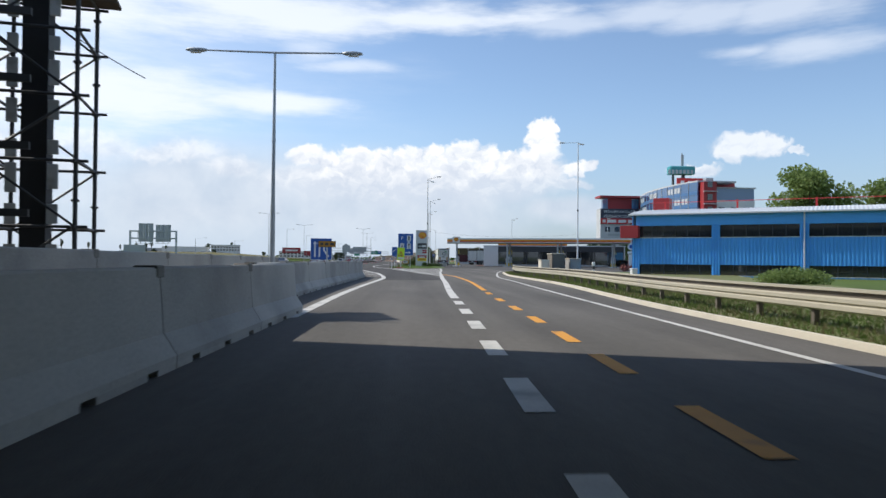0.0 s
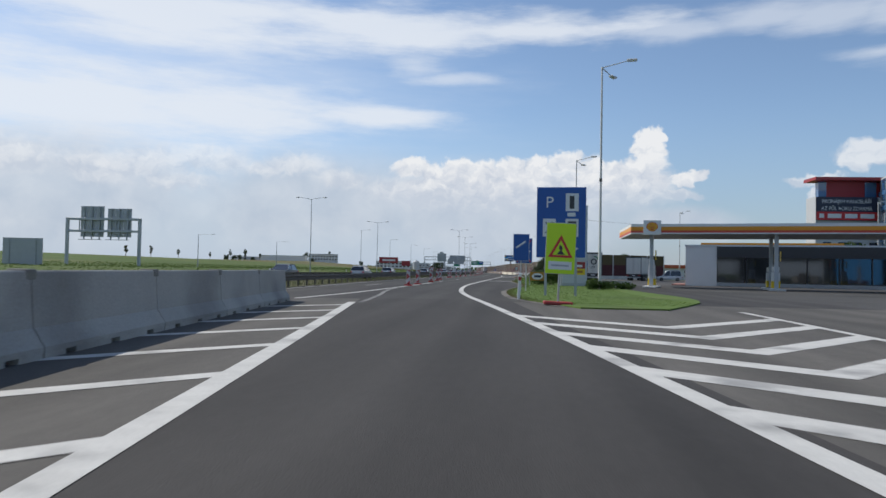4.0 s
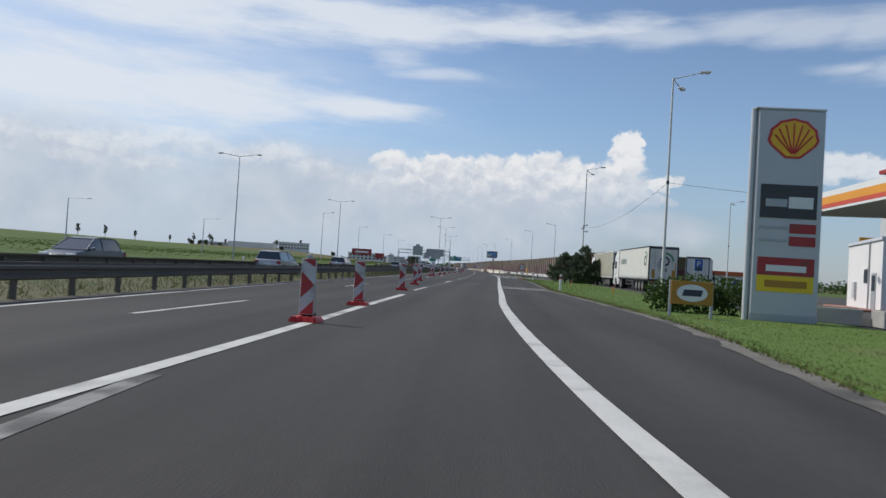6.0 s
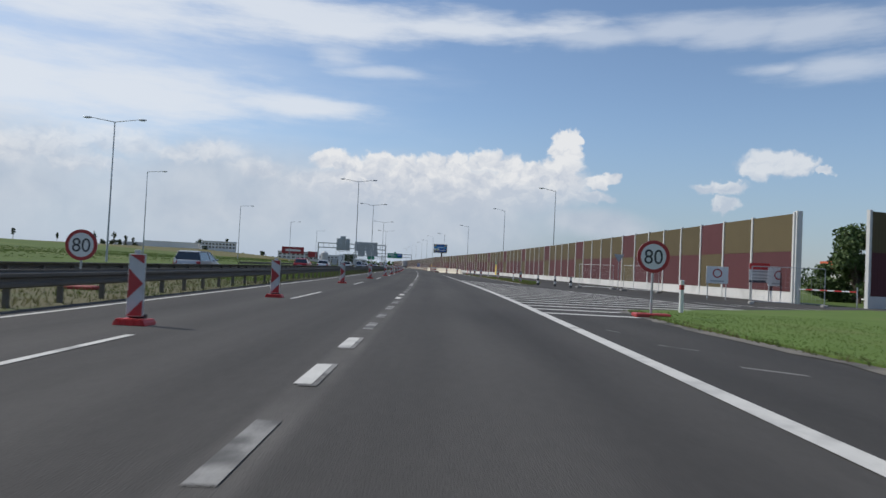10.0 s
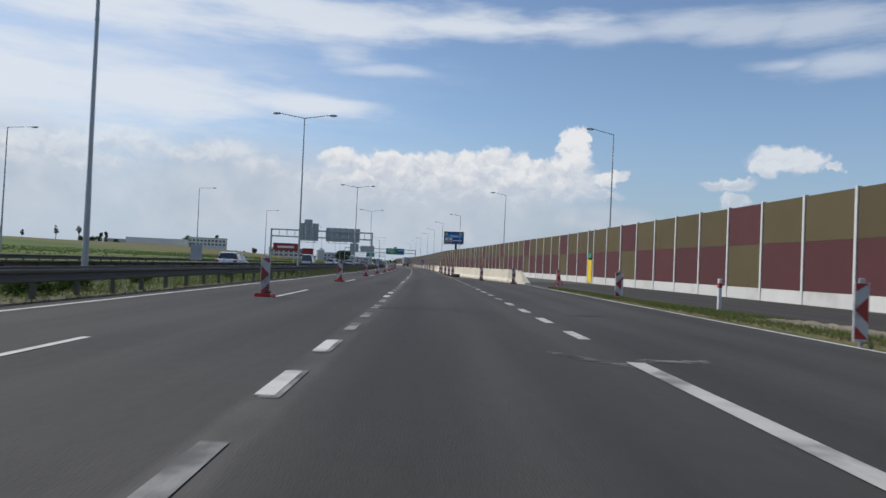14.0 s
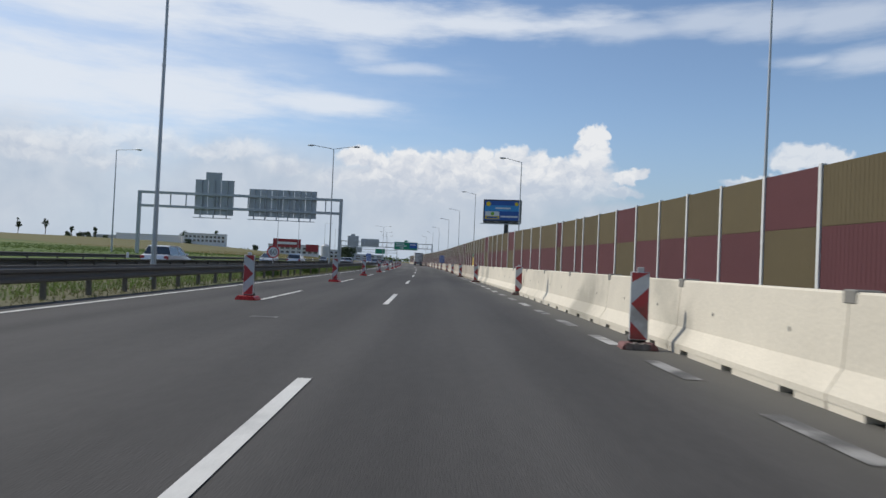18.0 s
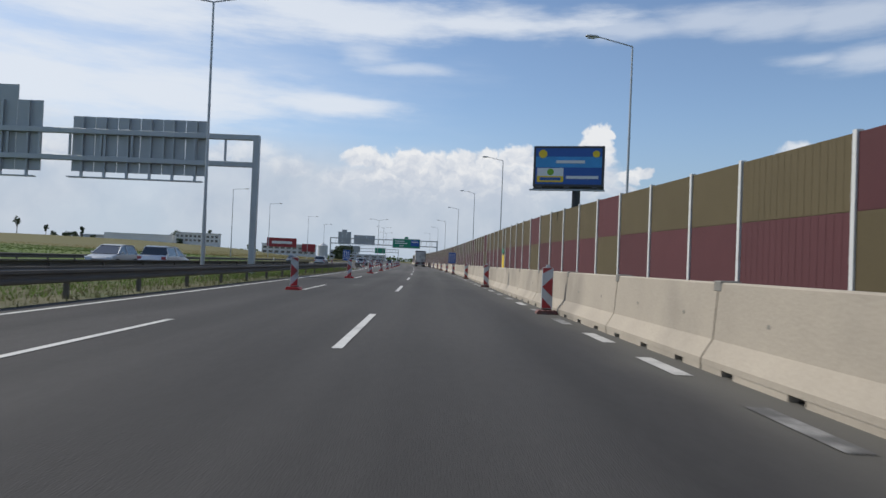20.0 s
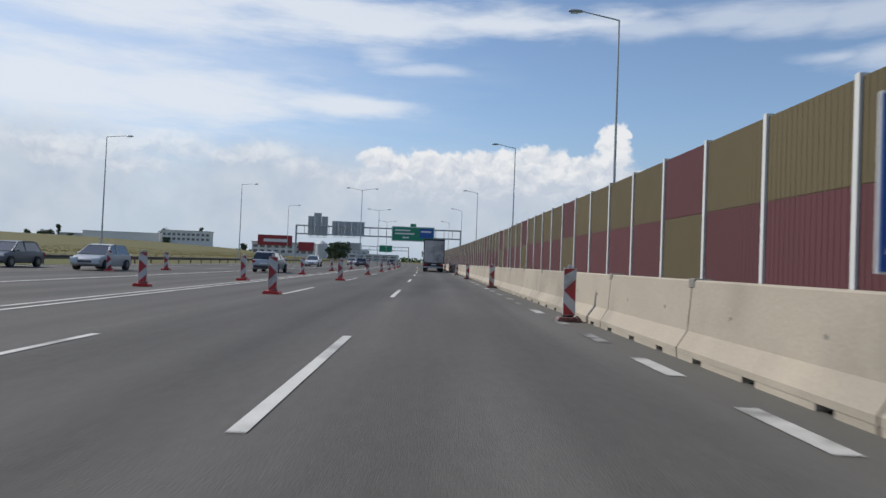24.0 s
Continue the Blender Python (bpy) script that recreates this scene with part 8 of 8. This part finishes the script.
def tree(label, h, r, seed, ma, n=2600, size=0.16, trunk=0.35, group="", name="tree"):
    rng = random.Random(seed)
    t = thing(name, Matrix(), label, "tree", group)
    bm = bmesh.new()
    cyl(bm, (0, 0, -0.2), (0.05 * h * 0.2, 0, h * trunk), 0.035 * h ** 0.9, 0.022 * h ** 0.9, 8)
    blobs = []
    for k in range(16):
        a, u = rng.uniform(0, 6.28), rng.random()
        z = h * (trunk + (0.97 - trunk) * u)
        rr = r * (1 - 0.55 * abs(u - 0.4)) * rng.uniform(0.3, 0.75)
        p = (math.cos(a) * rr, math.sin(a) * rr, z)
        b = r * rng.uniform(0.3, 0.52)
        blobs.append((*p, b, b, b * 0.8))
        cyl(bm, (0.01 * h, 0, h * trunk * rng.uniform(0.6, 1.0)), p, 0.012 * h, 0.004 * h, 5)
    part("trunk", bm, BARK, t)
    part("crown", leaf_mesh("crown", blobs, n, size, seed, ma), ma, t)
    return t


for i, (x, y, h, r) in enumerate(((50, 82, 12.0, 5.2), (58, 79, 10.6, 4.8), (66, 84, 11.0, 5.2), (75, 80, 10.6, 5))):
    tree("light green leafy tree behind the blue hall", h, r, 20 + i, LEAF_L, 9000, 0.24, 0.22, "trees behind the hall").matrix_basis = pose(x, y, 0, 0, 0, 60 * i)
for i, (x, y, h, r) in enumerate(((64, 185, 7.5, 4.0), (71, 183, 8.5, 4.4), (79, 186, 7.0, 3.8), (88, 190, 8.5, 4.5), (98, 188, 9.5, 4.6), (57, 196, 6.5, 3.6), (74, 150, 8, 4), (60, 176, 5.6, 3.4), (66, 177, 6.2, 3.8), (72, 175, 5.8, 3.6), (79, 177, 6.2, 3.8), (55, 181, 5.2, 3.2))):
    tree("dark round leafy tree by the station yard", h, r, 40 + i, LEAF, 3600, 0.22, 0.14, "trees by the station").matrix_basis = pose(x, y, 0, 0, 0, 50 * i)
for i, (x, y, h, r) in enumerate(((29.6, 246, 5.6, 2.1), (31.5, 249, 4.6, 2.4), (28.6, 248, 2.4, 1.5))):
    tree("leafy tree behind the gap in the noise wall", h, r, 60 + i, LEAF_M, 5200, 0.15, 0.04, "trees behind the wall").matrix_basis = pose(x, y, 0, 0, 0, 50 * i)


def pine(label, h, r, seed, n, ma):
    """A loose, broad pine: long limbs that turn up at their tips and fork, each fork with tufts of thin needles."""
    rng = random.Random(seed)
    t = thing("pine", Matrix(), label, "pine tree", "pines on the island")
    bm = bmesh.new()
    cyl(bm, (0, 0, -0.1), (0.1, 0, h * 0.95), 0.10, 0.02, 8)
    blobs = []
    limbs = int(11 * h)
    for k in range(limbs):
        u = (k + 0.5) / limbs
        z = h * 0.9 * u + 0.08
        rr = r * (1 - u) ** 0.85 * rng.choice((0.55, 0.75, 0.95, 1.0, 1.2)) + 0.14
        a = k * 2.4 + rng.uniform(-0.5, 0.5)
        p0 = Vector((0.1 * u, 0, z - 0.1))
        p1 = p0 + Vector((math.cos(a) * rr, math.sin(a) * rr, 0.32 * rr + 0.12))
        cyl(bm, p0, p1, 0.022, 0.008, 4)
        for q in (0.4, 0.65, 0.85, 1.0):
            c = p0.lerp(p1, q) + Vector((0, 0, 0.15 * q * q))
            for f in range(1 + int(rr * q > 0.6) + int(rr * q > 1.2)):
                o = Vector((rng.uniform(-1, 1), rng.uniform(-1, 1), rng.uniform(-0.3, 1.0))) * (0.32 if f else 0.05)
                b = rng.uniform(0.09, 0.15)
                blobs.append((*(c + o), b, b, b * 1.7))
    for k in range(3):
        blobs.append((0.1 + 0.05 * k, 0, h * 0.97 - 0.2 * k, 0.08 + 0.03 * k, 0.08 + 0.03 * k, 0.22))
    part("trunk", bm, BARK, t)
    part("crown", leaf_mesh("crown", blobs, n, 0.10, seed, ma, 0.2), ma, t)
    return t


for i, (x, y, h, r) in enumerate(((10.3, 203.5, 4.95, 2.3), (9.1, 203.0, 3.8, 2.1), (7.9, 203.5, 3.85, 1.9), (6.9, 203.7, 2.3, 1.3), (8.4, 202.3, 1.7, 1.7), (9.7, 202.1, 1.9, 1.5))):
    pine("dark green pine on the grass island", h, r, 70 + i, int(4300 * h), PINE).matrix_basis = pose(x, y, 0.03, 0, 0, 77 * i)
for i, (x, y, h, r) in enumerate(((12.0, 203.0, 3.2, 1.3), (11.0, 202.3, 1.7, 1.2))):
    pine("lighter green young pine on the grass island", h, r, 80 + i, int(4300 * h), PINE_L).matrix_basis = pose(x, y, 0.03, 0, 0, 50 * i)


def bush(name, label, blobs, n, size, seed, ma, m, group=""):
    t = thing(name, m, label, "bush", group)
    bm = bmesh.new()
    for b in blobs:
        cyl(bm, (b[0] * 0.5, b[1] * 0.5, -0.05), b[:3], 0.03, 0.012, 5)
    part("stems", bm, BARK, t)
    part("foliage", leaf_mesh("foliage", blobs, n, size, seed, ma), ma, t)


bush("leafy_shrub", "grey-green low shrub at the foot of the pines", [(0, 0, 0.5, 0.8, 0.6, 0.5), (0.9, 0, 0.45, 0.7, 0.6, 0.45), (-0.9, -0.1, 0.4, 0.7, 0.6, 0.4)], 5000, 0.06, 97, PINE_L, pose(9.9, 201.6, 0.02))
bush("hedge", "dark clipped hedge between the card board and the totem", [(-1.5, 0, 0.6, 0.9, 0.7, 0.65), (-0.5, 0.2, 0.7, 1.0, 0.7, 0.75), (0.6, 0, 0.65, 0.9, 0.7, 0.7)], 3000, 0.08, 90, LEAF, pose(4.2, 138.0, 0.02))
bush("low_bush", "low dark bush in the grass", [(0, 0, 0.35, 0.6, 0.5, 0.4), (0.7, 0.2, 0.3, 0.5, 0.5, 0.3)], 1200, 0.07, 91, LEAF, pose(5.6, 124.0, 0.03), "low bushes")
bush("low_bush", "low dark bush in the grass", [(0, 0, 0.28, 0.9, 0.5, 0.3), (1.0, 0.1, 0.25, 0.7, 0.5, 0.28)], 1200, 0.07, 92, LEAF, pose(7.2, 126.0, 0.03), "low bushes")
bush("low_bush", "weedy green tuft in the grass", [(0, 0, 0.2, 0.8, 0.5, 0.22), (1.0, 0.2, 0.2, 0.7, 0.5, 0.2), (-1.0, 0.1, 0.15, 0.6, 0.4, 0.18)], 1200, 0.06, 93, LEAF_L, pose(6.9, 147.5, 0.03), "low bushes")
bush("low_bush", "weedy green tuft in the grass", [(0, 0, 0.2, 0.6, 0.5, 0.2), (0.8, 0.2, 0.2, 0.5, 0.5, 0.2)], 900, 0.06, 94, LEAF_L, pose(7.6, 156.5, 0.03), "low bushes")
for i, (x, y) in enumerate(((-10.9, 301.5), (-11.2, 304.2), (-12.0, 311.2), (-11.6, 322.0), (-11.3, 338.5), (-10.9, 372.0), (-10.6, 414.5), (-10.4, 425.5))):
    bush("weed_clump", "dark leafy weeds growing under the median guardrail", [(0, 0, 0.28, 0.3, 0.6, 0.3), (0.05, 0.7, 0.22, 0.28, 0.5, 0.24), (-0.1, -0.6, 0.2, 0.25, 0.4, 0.22)], 900, 0.055, 110 + i, LEAF, pose(x, y, 0.0, 0, 0, 7 * i), "weeds in the median")
bush("round_bush", "bright green mound in front of the blue hall", [(0, 0, 0.35, 1.9, 1.2, 0.55), (0.9, 0.2, 0.3, 1.3, 1.0, 0.5), (-1.0, 0, 0.25, 1.2, 1.0, 0.45)], 4200, 0.07, 95, LEAF_L, pose(21.0, 36.0, 0.05))
bush("flower_bed", "reddish shrubs in the grass by the station", [(0, 0, 0.4, 0.7, 0.6, 0.45), (1.2, 0.2, 0.4, 0.7, 0.6, 0.45), (2.4, 0, 0.35, 0.7, 0.6, 0.4)], 1600, 0.09, 96, mat("red_leaves", (0.22, 0.06, 0.05), 0.7, var=0.4, scale=2, fine=8, bump=0), pose(26.5, 80, 0.05))


def blades(name, label, places, h, seed, ma):
    """Thin upright grass blades at the given ground points, as one object."""
    rng = np.random.default_rng(seed)
    p = np.array(places)
    n = len(p)
    a = rng.uniform(0, 6.283, n)
    hh = h * rng.uniform(0.4, 1.25, n)
    w = 0.012 + 0.010 * rng.random(n)
    dx, dy = np.cos(a), np.sin(a)
    lean = rng.normal(0, 0.35, (n, 2)) * hh[:, None]
    v = np.empty((n, 3, 3))
    v[:, 0] = np.c_[p[:, 0] - dx * w, p[:, 1] - dy * w, p[:, 2] - 0.02]
    v[:, 1] = np.c_[p[:, 0] + dx * w, p[:, 1] + dy * w, p[:, 2] - 0.02]
    v[:, 2] = np.c_[p[:, 0] + lean[:, 0], p[:, 1] + lean[:, 1], p[:, 2] + hh]
    me = bpy.data.meshes.new(name)
    me.from_pydata(v.reshape(-1, 3).tolist(), [], np.arange(3 * n).reshape(-1, 3).tolist())
    me.materials.append(ma)
    tagged(new(name, me), label, "grass", "", "stuff")


rng = np.random.default_rng(5)


def scatter(n, y0, y1, lo, hi, z, bias=1.0):
    ys = rng.uniform(y0, y1, n)
    u = rng.random(n) ** bias
    return [(lo(y) + (hi(y) - lo(y)) * t, y, z) for y, t in zip(ys, u)]


blades("island_grass", "mown green grass blades on the island", scatter(60000, 100, 217, lambda y: GRASS_L(y) - 0.05, lambda y: min(GRASS_R(y), GRASS_L(y) + 6.5), 0.05, 1.4), 0.03, 11, BLADE)
blades("island_rim_weeds", "taller weeds along the island's rim", scatter(5000, 102, 217, lambda y: GRASS_L(y) - 0.15, lambda y: GRASS_L(y) + 0.25, 0.03), 0.08, 12, DRYBLADE)
blades("verge_grass", "ragged tall grass on the side verge", scatter(20000, 257, 327, lambda y: 6.45, lambda y: VERGE_R(y) - 0.05, 0.05, 0.6), 0.10, 13, BLADE)
blades("verge_dry_grass", "dry stalks on the side verge", scatter(16000, 257, 328, lambda y: 6.4, lambda y: VERGE_R(y), 0.05), 0.11, 14, DRYBLADE)
blades("median_grass", "dry grass blades in the median", scatter(42000, 106, 505, lambda y: XC(y) - 11.2, lambda y: XC(y) + LEFT_EDGE(y) - 0.6, 0.0, 0.7), 0.13, 15, MEDBLADE)
blades("median_green", "green tufts in the median", scatter(22000, 230, 508, lambda y: XC(y) - 10.8, lambda y: XC(y) - 7.4, 0.0, 0.8), 0.17, 16, BLADE)
blades("kerb_grass", "grass blades behind the kerb", scatter(26000, 4, 74, lambda y: KERB(y) + 0.1, lambda y: KERB(y) + 4.5, 0.06), 0.10, 17, BLADE)
blades("kerb_dry_grass", "dry stalks behind the kerb", scatter(20000, 4, 74, lambda y: KERB(y) + 0.1, lambda y: KERB(y) + 3.5, 0.06), 0.12, 18, DRYBLADE)


def crop(name, label, n, y0, y1, d0, d1, size, seed, ma):
    """Tufts of a standing crop on the rise beside the far carriageway."""
    r2 = np.random.default_rng(seed)
    blobs = []
    ys, ds = r2.uniform(y0, y1, n), d0 + (d1 - d0) * r2.random(n) ** 1.5
    v, f = [], []
    for i, (y, d) in enumerate(zip(ys, ds)):
        x = XC(y) - d
        z = rise(x, y) - 0.05
        a = r2.uniform(0, 3.14)
        s = size * r2.uniform(0.6, 1.3)
        dx, dy, hh = math.cos(a) * s, math.sin(a) * s, s * r2.uniform(0.25, 0.6)
        k = len(v)
        v += [(x - dx, y - dy, z), (x + dx, y + dy, z), (x + dx * 0.7 + 0.1, y + dy * 0.7, z + hh), (x - dx * 0.6, y - dy * 0.6, z + hh * 0.8)]
        f.append((k, k + 1, k + 2, k + 3))
    me = bpy.data.meshes.new(name)
    me.from_pydata(v, [], f)
    me.materials.append(ma)
    tagged(new(name, me), label, "crop", "", "stuff")


crop("green_crop", "low green crop on the field", 30000, 80, 560, 28, 75, 0.13, 31, mat("crop_leaf", (0.088, 0.128, 0.04), 0.8, var=0.2, scale=0.4, fine=3, bump=0, spec=0.2))
crop("ripe_crop", "ripe yellowish crop on the field", 14000, 545, 900, 30, 90, 0.13, 32, mat("ripe_leaf", (0.19, 0.16, 0.068), 0.8, var=0.3, scale=0.4, fine=3, bump=0, spec=0.2))
crop("bank_weeds", "tall weeds along the bank of the far carriageway", 3000, 100, 560, 27, 31, 0.2, 33, LEAF_L)

for name in ("crop_leaf", "ripe_leaf"):
    leafy(bpy.data.materials[name])

# broken earth and rubble where two runs of barrier blocks meet
r4 = np.random.default_rng(44)
v, f = [], []
for i in range(2600):
    u = r4.normal(0, 1, 2)
    x, y = -2.35 + 0.55 * u[0] - 0.12 * u[1], 49.6 + 1.35 * u[1]
    s_ = r4.uniform(0.004, 0.017) * (2.2 if i % 25 == 0 else 1)
    q = r4.uniform(0.6, 1.3, (6, 3)) * s_
    k = len(v)
    v += [(x + q[0][0], y, s_ * 0.3), (x - q[1][0], y + 0.1 * s_, s_ * 0.3), (x, y + q[2][1], s_ * 0.3), (x, y - q[3][1], s_ * 0.3), (x + 0.2 * s_, y, s_ * 0.3 + q[4][2] * 0.8), (x, y, -0.01)]
    f += [(k + a, k + b, k + c) for a, b, c in ((0, 2, 4), (2, 1, 4), (1, 3, 4), (3, 0, 4), (2, 0, 5), (1, 2, 5), (3, 1, 5), (0, 3, 5))]
me = bpy.data.meshes.new("rubble")
me.from_pydata(v, [], f)
me.materials.append(mat("grey_earth", (0.105, 0.097, 0.082), 0.95, var=0.3, scale=3, fine=30, bump=0.4))
strip("earth_smear", steps(46.3, 54.0, 0.25), lambda y: -4.1 - 0.1 * noise.noise((y * 1.7, 1, 0)), lambda y: -4.0 + (2.55 + 0.35 * noise.noise((y * 1.4, 7, 0)) + 0.2 * noise.noise((y * 4.0, 3, 0))) * min(1.0, (y - 46.2) / 0.8, max(0.03, (54.0 - y) / 3.6)), 0.0075, bpy.data.materials["grey_earth"], "smear of grey earth beside the barrier blocks", "ground")
tagged(new("rubble", me), "earth crumbs and rubble between the barrier blocks", "rubble", "", "stuff")

LEAF_FAR = mat("hazy_leaves", (0.085, 0.11, 0.065), 0.8, var=0.3, scale=0.3, fine=2, bump=0, spec=0.1)
# thin young trees and far clumps on the rise
for i, (x, y, h, r) in enumerate(((-355, 740, 13, 2.2), (-331, 742, 12, 2.0), (-312, 760, 9, 1.6), (-286, 775, 7, 1.3), (-318, 915, 12, 2.4), (-303, 925, 13, 2.6), (-288, 935, 8, 1.8), (-262, 760, 5, 1.0))):
    tree("thin young tree on the rise", h, r, 120 + i, LEAF_FAR, 260, 0.55, 0.45, "young trees on the rise").matrix_basis = pose(x, y, rise(x, y) - 0.1)
for i, (x, y, h, r) in enumerate(((-446, 1235, 9, 6), (-434, 1240, 10, 6.5), (-424, 1238, 9.5, 6), (-413, 1234, 16, 2.8), (-398, 1230, 7, 4), (-322, 1275, 16, 7), (-281, 1272, 21, 3.6), (-62, 861, 9.6, 5.2), (-66, 868, 8.0, 4.5), (-212, 1200, 6, 4), (-300, 1228, 6, 4))):
    tree("dark clump of trees on the skyline", h, r, 140 + i, LEAF_FAR, 1400, 0.6, 0.15, "far trees").matrix_basis = pose(x, y, rise(x, y) - 0.5)
v, f = [], []
blobs = []
r3 = random.Random(9)
for k in range(260):
    u = k / 259
    x = -1900 + 4200 * u
    y = 2300 + 300 * math.sin(u * 7) + r3.uniform(-40, 40)
    blobs.append((x, y, (rise(x, y) if x < 0 else 0) + 4, 24, 20, 6 + r3.uniform(0, 6)))
solo("far_woods", leaf_mesh("far_woods", blobs, 9000, 4.5, 77, LEAF), LEAF, "dark line of far woods on the horizon", "woods", "", "stuff")
blobs = [(40 + 9 * k + r3.uniform(-3, 3), 330 + 10 * math.sin(k) + 2.2 * k, 1.6, 7, 5, 3.0) for k in range(40)]
solo("yard_woods", leaf_mesh("yard_woods", blobs, 26000, 0.42, 78, LEAF), LEAF, "dark hedge line behind the parking yard", "hedge", "", "stuff")
# low mound of dug earth on the side verge
r5 = np.random.default_rng(51)
bm = bmesh.new()
cols = []
for i in range(25):
    row = []
    for j in range(9):
        u, w = i / 24, j / 8
        h = 0.13 * math.sin(u * math.pi) * math.sin(w * math.pi) * (0.7 + 0.6 * r5.random())
        row.append(bm.verts.new((7.5 + 0.8 * w + 0.25 * math.sin(u * 5), 297.0 + 6.5 * u, 0.045 + h)))
    cols.append(row)
for a, b in zip(cols, cols[1:]):
    for j in range(8):
        bm.faces.new((a[j], a[j + 1], b[j + 1], b[j]))
solo("earth_mound", bm, EARTH, "low mound of dry dug earth on the verge", "earth", "", "stuff")
